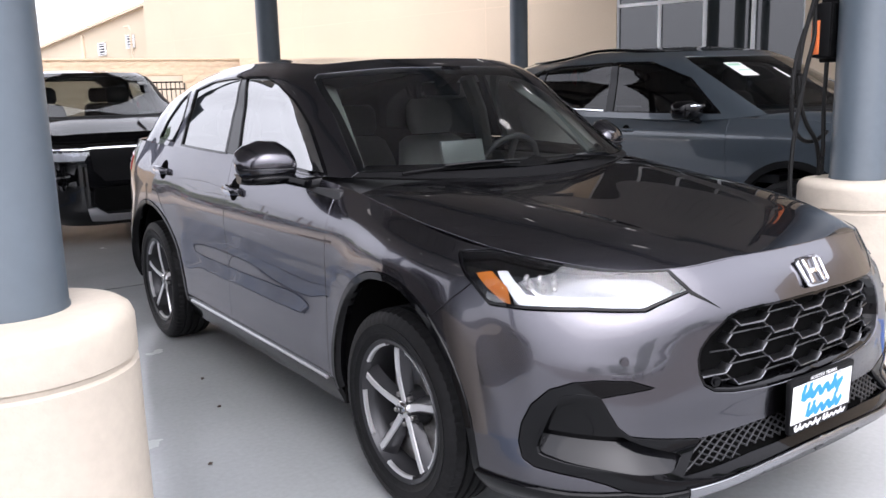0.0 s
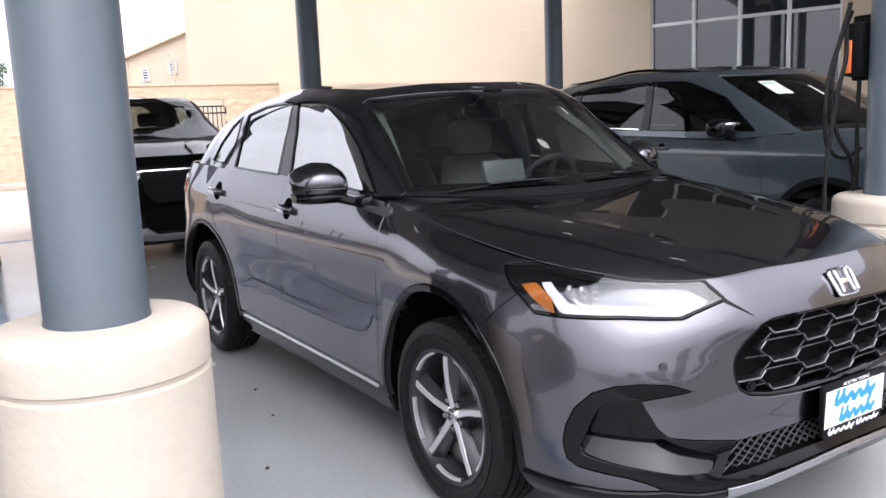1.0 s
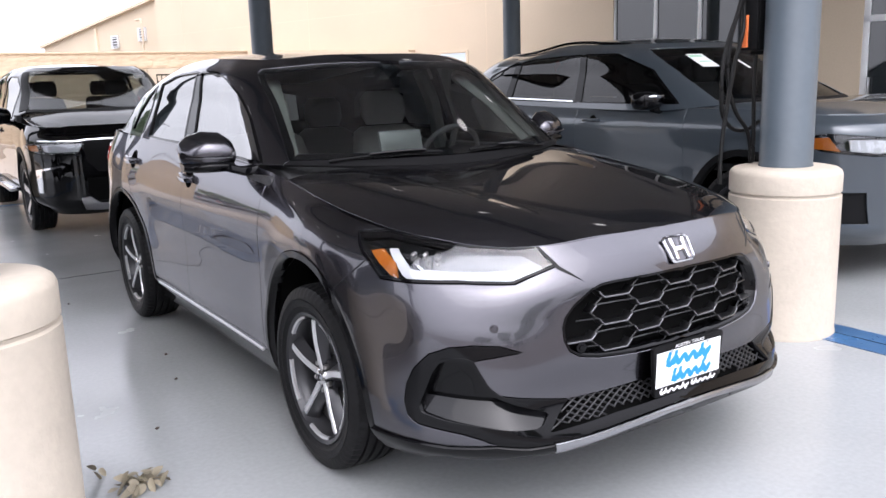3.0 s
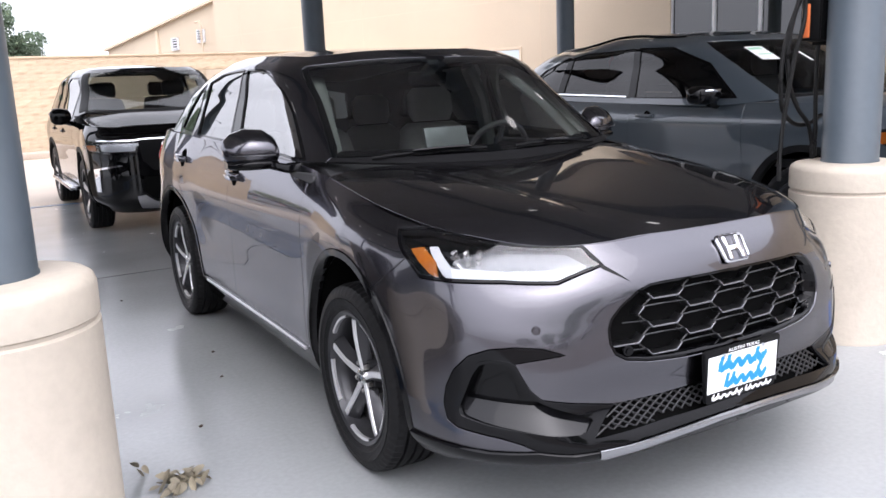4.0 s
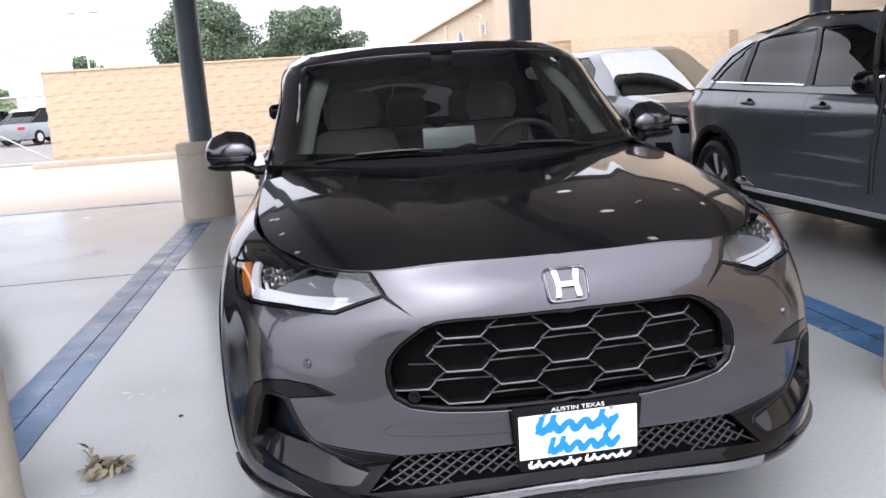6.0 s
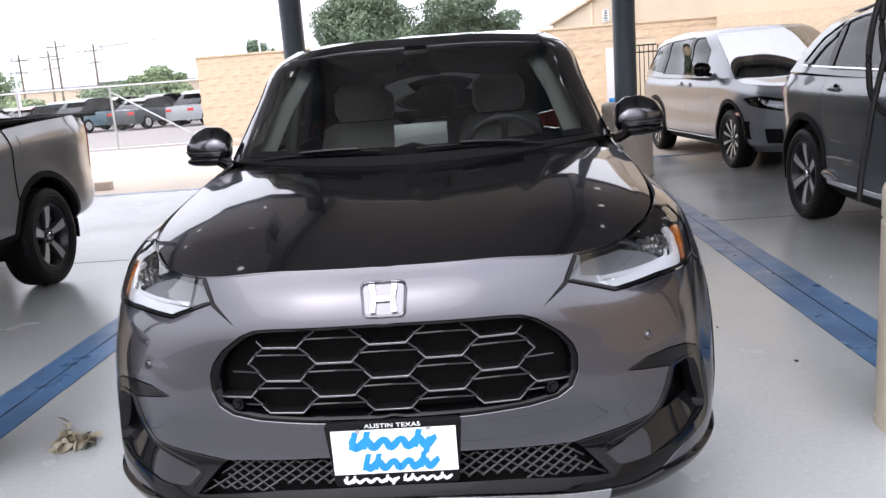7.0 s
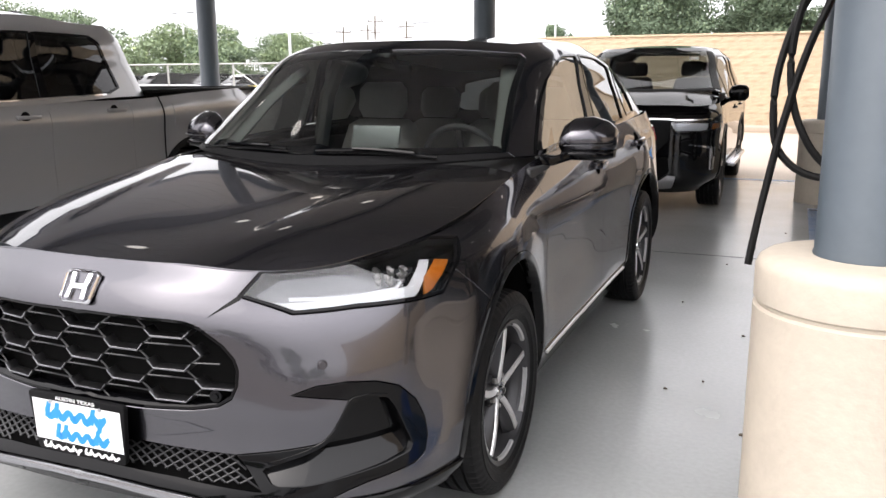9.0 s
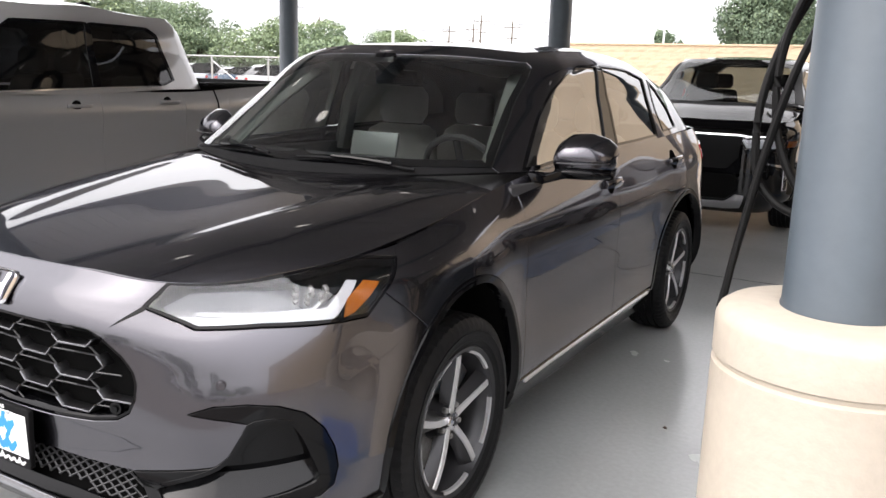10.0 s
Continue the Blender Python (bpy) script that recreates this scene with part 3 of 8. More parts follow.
# columns with round painted footings
def footing(x, y, r=0.325):
    prof = [(0.0, 0.0), (r + 0.004, 0.0), (r + 0.004, 0.012), (r, 0.02), (r, 0.755), (r - 0.010, 0.762), (r - 0.010, 0.772), (r, 0.779), (r, 0.868), (r - 0.008, 0.889), (r - 0.026, 0.902), (r - 0.05, 0.907), (0.0, 0.91)]
    t = thing("column_footing", "round cream painted concrete footing with a grooved collar", "column footing", pose(x, y, 0), group="canopy column footings")
    part("shaft", MB().lathe(prof[:6], n=72).mesh("shaft", BASE, smooth=50), t)
    part("collar", MB().lathe(prof[5:], n=72).mesh("collar", BASE, smooth=50), t)
    return t


def column(x, y, r=0.152, top=4.62):
    me = MB().lathe([(r + 0.003, 0.905), (r + 0.003, 0.915), (r, 0.92), (r, top)], n=56).mesh("column", COLUMN, smooth=50)
    return thing("column", "slate blue painted round steel canopy column", "column", pose(x, y, 0), group="canopy columns", data=me, kind="structure")


NEAR_L, NEAR_R = (-2.012, -0.02), (1.938, -0.005)
COLUMNS = [(*NEAR_L, .288), (*NEAR_R, .288), (6.1, 0.0, .27), (-6.1, 0.0, .27), (2.075, 7.60, .305), (6.25, 7.75, .305), (-1.97, 7.62, .31), (-6.206, 7.57, .31)]
for cx, cy, cr in COLUMNS:
    footing(cx, cy, cr)
    column(cx, cy, .136)

# canopy: a ribbed deck on beams, with round downlights
CAN = (-8.6, 10.5, -0.28, 9.4)
deck = MB()
y = CAN[2]
while y < CAN[3]:
    deck.box(((CAN[0] + CAN[1]) / 2, y + 0.20, 4.70), (CAN[1] - CAN[0], 0.385, 0.05))
    y += 0.40
deck.box(((CAN[0] + CAN[1]) / 2, (CAN[2] + CAN[3]) / 2, 4.76), (CAN[1] - CAN[0], CAN[3] - CAN[2], 0.06))
thing("ceiling", "grey ribbed metal canopy deck over the bays", "canopy ceiling", data=deck.mesh("ceiling", DECK, smooth=0), kind="structure")
for x in (-6.16, -1.99, 2.0, 6.18):
    me = MB().box((x, (CAN[2] + CAN[3]) / 2, 4.55), (0.20, CAN[3] - CAN[2] - 0.4, 0.25)).mesh("canopy_beam", COLUMN, 0.01)
    thing("canopy_beam", "painted steel canopy beam on the columns", "canopy beam", group="canopy beams", data=me, kind="structure")
for s, (cx, cy, sx, sy) in enumerate([((CAN[0] + CAN[1]) / 2, CAN[2], CAN[1] - CAN[0] + .1, 0.12), ((CAN[0] + CAN[1]) / 2, CAN[3], CAN[1] - CAN[0] + .1, 0.12), (CAN[0], (CAN[2] + CAN[3]) / 2, 0.12, CAN[3] - CAN[2] + 0.1), (CAN[1], (CAN[2] + CAN[3]) / 2, 0.12, CAN[3] - CAN[2] + 0.1)]):
    me = MB().box((cx, cy, 4.76), (sx, sy, 0.44)).mesh("canopy_fascia", COLUMN, 0.01)
    thing("canopy_fascia", "slate painted canopy fascia edge", "canopy fascia", data=me, kind="structure")


def downlight(x, y):
    t = thing("downlight", "round white canopy downlight with a steel ring", "downlight", pose(x, y, 4.66), group="canopy downlights")
    part("lens", MB().lathe([(0.0, -0.02), (0.07, -0.018), (0.10, 0.0)], n=24).mesh("lens", LIGHT_LENS), t, "glowing white lens")
    part("ring", MB().lathe([(0.10, 0.0), (0.125, -0.012), (0.13, 0.02)], n=24).mesh("ring", WHITE_FRAME), t)
    return t


for x in (-5.4, -2.9, 2.9, 5.4):
    for y in (0.2, 1.6, 3.8, 6.2, 8.4):
        downlight(x, y)

# block wall behind the drive: courses of separate split-face blocks on a core
WALL_Y, WALL_X0, WALL_X1, WALL_H = 20.0, -7.35, 9.0, 2.37
OPEN = (3.72, 5.12, 1.97)     # the gateway: x from, x to, height
wall_b = MB()
for x0, x1, z0 in ((WALL_X0 + 0.02, OPEN[0], -0.02), (OPEN[1], WALL_X1, -0.02), (OPEN[0], OPEN[1], OPEN[2])):
    wall_b.box(((x0 + x1) / 2, WALL_Y + 0.165, (z0 + WALL_H - 0.02) / 2), (x1 - x0, 0.27, WALL_H - 0.02 - z0))
wall = thing("wall_north", "tan split-face block boundary wall with pale mortar", "wall", data=wall_b.mesh("wall_north", MORTAR), kind="structure")
COURSE, LONG = 0.2, 0.42
slab("kerb", WALL_X0 - 0.3, OPEN[0], WALL_Y - 0.75, WALL_Y - 0.02, -0.02, 0.14, CONCRETE, "low pale concrete kerb along the wall", "kerb", 0.02)
slab("kerb", -7.9, -5.75, 10.2, 10.36, -0.02, 0.13, CONCRETE, "short concrete wheel stop kerb by the truck", "kerb", 0.02)

# the long stucco building, its shop front and lower wing: a local frame along its face
FACE = Matrix.Translation((8.6, 13.1, 0)) @ pose(0, 0, 0, 0, 0, 105)


def face_box(b, s0, s1, d0, d1, z0, z1):
    """A box along the face: s runs away from the canopy's road side, d into the building."""
    return b.box(((s0 + s1) / 2, -(d0 + d1) / 2, (z0 + z1) / 2), (s1 - s0, d1 - d0, z1 - z0))


def bstruct(name, b, material, label, category, bevel=0.0):
    return thing(name, label, category, FACE, data=b.mesh(name, material, bevel), kind="structure")


# ---- wheels ----
def tyre_mesh(r, rr, w, n=192):
    """Tyre about z; the outer face looks to +z. Every third section is drawn in at the shoulders, as lateral grooves."""
    h = w / 2
    prof = [(rr - 0.01, -h * 0.80, 0), (rr + 0.012, -h * 0.92, 0), (rr + (r - rr) * 0.45, -h, 0), (r - 0.030, -h * 0.96, 0.003), (r - 0.010, -h * 0.84, 0.005), (r - 0.004, -h * 0.62, 0.005)]
    for c in (-0.52, -0.17, 0.17, 0.52):
        prof += [(r - 0.003, (c - 0.06) * h, 0), (r - 0.013, (c - 0.05) * h, 0), (r - 0.013, (c + 0.05) * h, 0), (r - 0.003, (c + 0.06) * h, 0)]
    prof += [(r - 0.004, h * 0.62, 0.005), (r - 0.010, h * 0.84, 0.005), (r - 0.030, h * 0.96, 0.003), (r - 0.052, h * 0.985, 0), (r - 0.055, h * 0.965, 0), (rr + (r - rr) * 0.50, h, 0), (rr + (r - rr) * 0.47, h * 0.985, 0), (rr + 0.028, h * 0.96, 0), (rr + 0.024, h * 0.93, 0), (rr + 0.018, h * 0.90, 0), (rr - 0.004, h * 0.82, 0)]
    b, k = MB(), len(prof)
    verts, faces = [], []
    for i in range(n):
        a = 2 * math.pi * i / n
        verts += [((q - (d if i % 3 == 0 else 0)) * math.cos(a), (q - (d if i % 3 == 0 else 0)) * math.sin(a), z) for q, z, d in prof]
        j = (i + 1) % n
        faces += [(i * k + q, j * k + q, j * k + q + 1, i * k + q + 1) for q in range(k - 1)]
    return b.add(verts, faces).mesh("tyre", RUBBER, smooth=32)


def spoke(b, rows, t, spread):
    """A blade along +x with a flat crest; rows of (radius, sideways shift, half width, height); the flanks widen by spread."""
    rings = []
    for i, (r, c, w, z) in enumerate(rows):
        f = w + spread[0] + (spread[1] - spread[0]) * i / (len(rows) - 1)
        rings.append([Vector(q) for q in ((r, c - w, z), (r, c + w, z), (r, c + f, z - t), (r, c - f, z - t))])
    return b.loft(rings)


def spoke_rows(r0, r1, w0, w1, w2, z0, z1, curve, n=9):
    rows = []
    for s in np.linspace(0, 1, n):
        w = w0 + (w1 - w0) * s * 2 if s < .5 else w1 + (w2 - w1) * (s - .5) * 2
        rows.append((r0 + (r1 - r0) * s, curve * math.sin(math.pi * s) , w, z0 + (z1 - z0) * math.sin(s * math.pi / 2)))
    return rows


def wheel(parent, x, y, r, rr, w, style, side=1, cap=CHROME, name="wheel"):
    """A wheel whose outer face looks to side * x."""
    m = pose(x, y, r) @ pose(0, 0, 0, 0, 90 * side, 0)
    wh = new(name)
    wh.parent, wh.matrix_basis = parent, m
    key = (r, rr, w, style)
    h = w / 2
    k = {"six": 6, "five": 5, "ten": 10, "hero": 5}[style]
    if key not in WHEELS:
        rim = MB().lathe([(rr + 0.008, -h * 0.85), (rr - 0.02, -h * 0.7), (rr - 0.035, 0.0), (rr - 0.022, h * 0.55), (rr - 0.004, h * 0.80), (rr + 0.008, h * 0.84), (rr + 0.004, h * 0.90), (rr - 0.010, h * 0.86), (rr - 0.020, h * 0.66)], n=72)
        disc = MB().lathe([(0.0, -0.018), (rr * 0.70, -0.018), (rr * 0.70, 0.004), (rr * 0.30, 0.004), (rr * 0.28, 0.03), (0.0, 0.03)], n=48)
        cal = MB().lathe([(rr * 0.50, -0.05), (rr * 0.80, -0.05), (rr * 0.80, 0.040), (rr * 0.50, 0.040)], n=10, a0=2.2, a1=3.2, close=True)
        hz = h * 0.76
        hub = MB().lathe([(0.0, h * 0.60), (0.040, h * 0.60), (0.046, h * 0.52), (0.068, h * 0.46), (0.074, h * 0.1), (0.0, h * 0.1)], n=40)
        arc = MB()
        if style == "hero":
            dark = spoke(MB(), spoke_rows(0.04, rr - 0.010, 0.014, 0.013, 0.014, h * 0.60, hz, .006), 0.034, (0.012, 0.034))
            bright = spoke(MB(), spoke_rows(0.030, rr - 0.022, 0.0125, 0.0100, 0.0105, h * 0.622, hz + 0.005, .006), 0.006, (0.0015, 0.0015))
            arc.lathe([(rr - 0.019, hz + 0.008), (rr - 0.003, hz + 0.013), (rr - 0.003, hz - 0.003), (rr - 0.019, hz - 0.004)], n=12, a0=-.36, a1=.36, close=True)
        else:
            wd = {"six": .034, "five": .036, "ten": .018}[style]
            dark = spoke(MB(), spoke_rows(0.05, rr - 0.012, wd * .8, wd, wd * 1.15, h * 0.55, hz, 0), 0.03, (.006, .012))
            bright = spoke(MB(), spoke_rows(0.066, rr - 0.014, wd * .52, wd * .78, wd * .95, h * 0.58, hz + 0.006, 0), 0.006, (.001, .001))
            arc.lathe([(rr - 0.006, hz + 0.012), (rr + 0.002, hz + 0.014), (rr + 0.002, hz), (rr - 0.006, hz)], n=12, a0=-.30 * 5 / k, a1=.30 * 5 / k, close=True)
        nut = MB().lathe([(0.0, 0.022), (0.007, 0.022), (0.0105, 0.016), (0.0105, 0.0)], n=6)
        pocket = MB().lathe([(0.016, 0.006), (0.019, 0.008), (0.021, 0.0)], n=18)
        capm = MB().lathe([(0.0, 0.012), (0.022, 0.011), (0.030, 0.006), (0.031, 0.0)], Matrix.Translation((0, 0, h * 0.63)), n=28)
        mark = MB().box((-0.009, 0, h * 0.63 + 0.013), (0.006, 0.026, 0.004)).box((0.009, 0, h * 0.63 + 0.013), (0.006, 0.026, 0.004)).box((0, 0, h * 0.63 + 0.013), (0.014, 0.006, 0.004))
        well = MB().lathe([(0.0, -h * 0.72), (rr - 0.03, -h * 0.72)], n=40)
        WHEELS[key] = (tyre_mesh(r, rr, w), rim.mesh("rim", RIM_DARK, smooth=45), hub.mesh("hub", RIM_DARK), dark.mesh("spoke", RIM_DARK, 0.002, smooth=25), bright.mesh("spoke_face", MACHINED, smooth=25), arc.mesh("rim_arc", MACHINED),
                       disc.mesh("brake_disc", BRAKE), cal.mesh("brake_caliper", BRAKE, 0.004), capm.mesh("hub_cap", CHROME), well.mesh("wheel_back", VOID_BLACK), mark.mesh("cap_mark", RIM_DARK, 0.001), nut.mesh("lug_nut", BRAKE), pocket.mesh("nut_seat", RIM_DARK))
    t, ri, hu, d, br, ac, di, ca, cp, we, mk, nu, po = WHEELS[key]
    part("tyre", t, wh, "black ribbed rubber tyre")
    part("rim", ri, wh)
    part("hub", hu, wh)
    for i in range(k):
        a = 2 * math.pi * i / k + (math.pi if side > 0 else 0)
        part("spoke", d, wh, "", Matrix.Rotation(a, 4, "Z"))
        part("spoke_face", br, wh, "bright machined spoke face", Matrix.Rotation(a, 4, "Z"))
        part("rim_arc", ac, wh, "bright machined edge of the rim", Matrix.Rotation(a + math.pi / k, 4, "Z"))
    for i in range(5):
        a = 2 * math.pi * (i + .5) / 5 + (math.pi if side > 0 else 0)
        q = Matrix.Translation((0.054 * math.cos(a), 0.054 * math.sin(a), h * 0.47))
        part("lug_nut", nu, wh, "", q)
        part("nut_seat", po, wh, "", q)
    part("brake_disc", di, wh)
    part("brake_caliper", ca, wh)
    part("hub_cap", cp, wh)
    part("cap_mark", mk, wh)
    part("wheel_back", we, wh)
    return wh


WHEELS = {}


def arch(net, y, z, r, a0, a1, n=16):
    """Points of an arc in the side view, from angle a0 to a1 (0: backwards, 90: up), as (u, v)."""
    return net.side([(y + r * math.cos(radians(a)), z + r * math.sin(radians(a))) for a in np.linspace(a0, a1, n)])


def uvl(*some):
    return [tuple(q) for s in some for q in np.atleast_2d(s)]


# ---- the grey crossover ----
HOOD = [
    [(0, -.86, .9225), (.25, -.853, .924), (.46, -.808, .912), (.62, -.665, .912), (.725, -.48, .935)],
    [(0, -.55, .962), (.27, -.545, .970), (.48, -.51, .974), (.65, -.43, .967), (.772, -.33, .954)],
    [(0, -.28, 1.008), (.28, -.27, 1.018), (.50, -.25, 1.022), (.68, -.20, 1.010), (.80, -.12, .984)],
    [(0, -.02, 1.044), (.28, 0, 1.053), (.50, .02, 1.056), (.69, .05, 1.044), (.806, .10, 1.02)],
    [(0, .22, 1.07), (.28, .25, 1.078), (.50, .30, 1.080), (.69, .345, 1.072), (.80, .35, 1.055)],
]
ROOF = [
    [(0, .98, 1.560), (.17, .99, 1.559), (.30, 1.02, 1.558), (.540, 1.11, 1.541)],
    [(0, 1.4, 1.589), (.25, 1.4, 1.587), (.46, 1.4, 1.579), (.614, 1.45, 1.560)],
    [(0, 1.9, 1.600), (.25, 1.9, 1.597), (.46, 1.9, 1.586), (.620, 1.92, 1.558)],
    [(0, 2.5, 1.575), (.25, 2.5, 1.570), (.45, 2.5, 1.548), (.584, 2.5, 1.513)],
    [(0, 3.1, 1.480), (.20, 3.09, 1.478), (.40, 2.99, 1.465), (.50, 2.87, 1.468)],
]


def hood_form(p):
    """One even sweep for the whole hood, stepped up along a slanting crease on each side."""
    x, y = np.abs(p[:, 0]), p[:, 1]
    q = p.copy()
    q[:, 2] = 1.0494 + .1004 * y - .030 * y**2 + .0391 * y**5 + x**2 * (.0635 - .0083 * y - .0153 * y**2) + x**4 * (.1435 * y - .2065 - 1.1 * np.minimum(y, 0)**4)
    line = .31 + .20 * (y + .75) / .95
    rise = 1 / (1 + np.exp(np.clip((line - x) / .011, -30, 30)))
    q[:, 2] += .0055 * rise * (1 - np.clip((x - .58) / .16, 0, 1)) * np.clip((y + .74) / .2, 0, 1) * np.clip((.30 - y) / .2, 0, 1)
    return q


bnet, cnet, hnet, rnet = Net(BODY, flare), Net(CABIN), Net(HOOD, hood_form, ends=(True, False)), Net(ROOF, ends=(True, False))

hero = thing("car", "metallic dark grey crossover with gloss black trim parked nose out", "car")
WB, WR = 2.655, 0.352
HL = [(.824, -.287, .933), (.847, -.366, .868), (.838, -.465, .804), (.802, -.569, .803), (.70, -.70, .806), (.58, -.805, .808), (.444, -.844, .85)]
HL_TOP = [(.479, -.795, .905), (.56, -.725, .908), (.666, -.595, .918), (.735, -.48, .929), (.78, -.386, .935)]
hl_low, hl_top = bnet.near(HL), bnet.near(HL_TOP)
arch_f = arch(bnet, 0, .36, .475, -17, 197, 34)
arch_r = arch(bnet, WB, .36, .475, -17, 197, 34)
v1, u0 = bnet.v1, bnet.u0
i_seam = int(np.argmin([abs(math.hypot(*(q - bnet.side([(-.284, .756)])[0]))) for q in arch_f]))
bot_f = bnet.side([(-.455, .225)])[0]
hl_top[:, 1] = v1
GRILLE = [(0, .548), (.2, .552), (.36, .570), (.435, .600), (.468, .645), (.466, .70), (.44, .742), (.385, .785), (.30, .797), (0, .800)]
MESH_LOW = [(0, .385), (.3, .378), (.535, .358), (.452, .441), (.2, .450), (0, .452)]
# the intake's outline: along the painted wedge to the tip, over the top, round the corner and back along the painted strip
WEDGE = [(.55, .458), (.62, .471), (.664, .480), (.690, .507), (.712, .556), (.724, .589), (.690, .597), (.640, .605), (.598, .611)]
SWEEP = [(.655, .633), (.72, .638), (.775, .630), (.815, .606), (.843, .557), (.858, .50), (.864, .445), (.860, .398), (.845, .380), (.81, .371), (.76, .361), (.72, .347), (.68, .327)]
MOUTH = [(.728, .590), (.765, .596), (.797, .586), (.815, .545), (.829, .485), (.840, .44), (.836, .412), (.79, .394), (.72, .380), (.64, .366), (.560, .366), (.518, .412), (.60, .444), (.638, .460), (.672, .480), (.695, .507), (.716, .556)]
SHELF = [(.830, .478), (.812, .464), (.75, .456), (.688, .450), (.62, .445), (.572, .434), (.50, .420), (.548, .362), (.64, .362), (.72, .378), (.79, .392), (.838, .412), (.846, .445)]


def soften(poly, k=2, c=0.22):
    """Cuts the corners of a closed outline."""
    p = [tuple(q) for q in poly]
    for _ in range(k):
        p = [(a[0] + (b[0] - a[0]) * f, a[1] + (b[1] - a[1]) * f) for a, b in zip(p, p[1:] + p[:1]) for f in (c, 1 - c)]
    return p


GRILLE = [(0, .548), (.2, .551), (.345, .560), (.415, .573), (.452, .596), (.468, .632), (.470, .672), (.460, .702), (.430, .738), (.372, .780), (.335, .794), (.29, .798), (0, .800)]
grille_uv, mesh_uv = bnet.front(GRILLE), bnet.front(MESH_LOW)
grille_uv[[0, -1], 0] = u0
mesh_uv[[0, -1], 0] = u0


def corner(pts):
    """Points of the bumper's corner, by width and height."""
    return bnet.near([(x, -.86 + max(0, x - .5) ** 2 * 2.0, z) for x, z in pts], (1, .25, 1))


wedge_uv, sweep_uv, mouth_uv = corner(WEDGE), corner(SWEEP), corner(soften(MOUTH, 1, .15))
strip_uv = corner([(.731, .322), (.79, .318), (.838, .322)])
seam = bnet.near([(.845, -.39, .854), (.872, -.34, .805)])
lip_end = bnet.side([(-.46, .325)])[0]
lip_top = uvl(corner([(0, .352), (.17, .349), (.35, .338), (.525, .322), (.60, .318)]), sweep_uv[-1:], strip_uv, [lip_end])
lip_top[0] = (u0, lip_top[0][1])
lip_u = np.linspace(u0, bot_f[0], 14)
bump_poly = uvl(mesh_uv[:2:-1], wedge_uv, sweep_uv, strip_uv, [lip_end], arch_f[::-1][4:len(arch_f) - i_seam], seam[::-1], hl_low[2:], [(hl_top[0][0], v1)], [(u, v1) for u in np.linspace(hl_top[0][0], u0, 8)[1:]], grille_uv[::-1])
part("front_bumper", panel("front_bumper", bnet, bump_poly, PAINT, centre=True, step=0.022), hero, "grey painted bumper with deep side intakes")
trim_poly = uvl(lip_top[:5], sweep_uv[::-1], wedge_uv[::-1], mesh_uv[3:1:-1], mesh_uv[1::-1])
part("lower_trim", panel("lower_trim", bnet, trim_poly, GLOSS_BLACK, [uvl(mouth_uv)], lift=0.002, thick=0.03, centre=True, step=0.022), hero, "gloss black trim round the intakes and under the mesh")
part("front_lip", panel("front_lip", bnet, uvl([(u, 0) for u in lip_u], lip_top[::-1]), GLOSS_BLACK, lift=0.012, thick=0.03, centre=True), hero, "gloss black front splitter")
bar_hi, bar_lo = corner([(.10, .350), (.30, .341), (.46, .330), (.530, .326)]), corner([(.524, .305), (.46, .314), (.30, .327), (.10, .336)])
part("lip_strip", panel("lip_strip", bnet, uvl([(u0, bar_hi[0][1])], bar_hi, bar_lo, [(u0, bar_lo[-1][1])]), LIP_GREY, lift=0.016, thick=0.012, centre=True, step=0.02), hero, "satin silver strip along the splitter")
pair("lamp_tail", panel("lamp_tail", bnet, uvl(bnet.near([(.462, -.835, .866), (.452, -.845, .842), (.392, -.905, .808)])), GLOSS_BLACK, lift=.002, thick=.01, step=.02, gap=0), hero, "black point running in from the headlight")

door_f = bnet.side([(.500, .345), (.498, .60), (.487, .90)])
df_top = (bnet.side([(.50, 1.06)])[0][0], v1)
fender = uvl(arch_f[i_seam:1:-1], door_f, [df_top], [(u, v1) for u in np.linspace(df_top[0], hl_top[-1][0], 10)[1:]], hl_low[:2], seam)
pair("fender", panel("fender", bnet, fender, PAINT, step=0.021), hero)
b_seam = bnet.side([(1.535, .345), (1.533, .437), (1.515, .75), (1.506, 1.0)])
b_top = (bnet.side([(1.506, 1.09)])[0][0], v1)
sill_f = bnet.side([(y, .345) for y in np.linspace(.500, 1.535, 6)])
front_door = uvl(sill_f, b_seam[1:], [b_top], [(u, v1) for u in np.linspace(b_top[0], df_top[0], 8)[1:]], door_f[:0:-1])
fd = pair("front_door", panel("front_door", bnet, front_door, PAINT, step=0.035), hero)
rd_arch = arch(bnet, WB, .36, .475, 180, 136, 7)
r_seam = bnet.side([(2.40, .78), (2.53, .93), (2.555, 1.05)])
r_top = (bnet.side([(2.53, 1.12)])[0][0], v1)
sill_r = bnet.side([(y, .345 + .012 * (y - 1.535)) for y in np.linspace(1.535, 2.165, 4)])
rear_door = uvl(sill_r, rd_arch, r_seam, [r_top], [(u, v1) for u in np.linspace(r_top[0], b_top[0], 8)[1:]], b_seam[:0:-1])
rd = pair("rear_door", panel("rear_door", bnet, rear_door, PAINT, step=0.025), hero)
rest_arch = arch(bnet, WB, .36, .475, 136, -16, 20)
TAIL_LAMP = [(3.06, .98), (3.30, .95), (3.44, .96), (3.44, 1.06), (3.25, 1.09), (3.08, 1.07)]
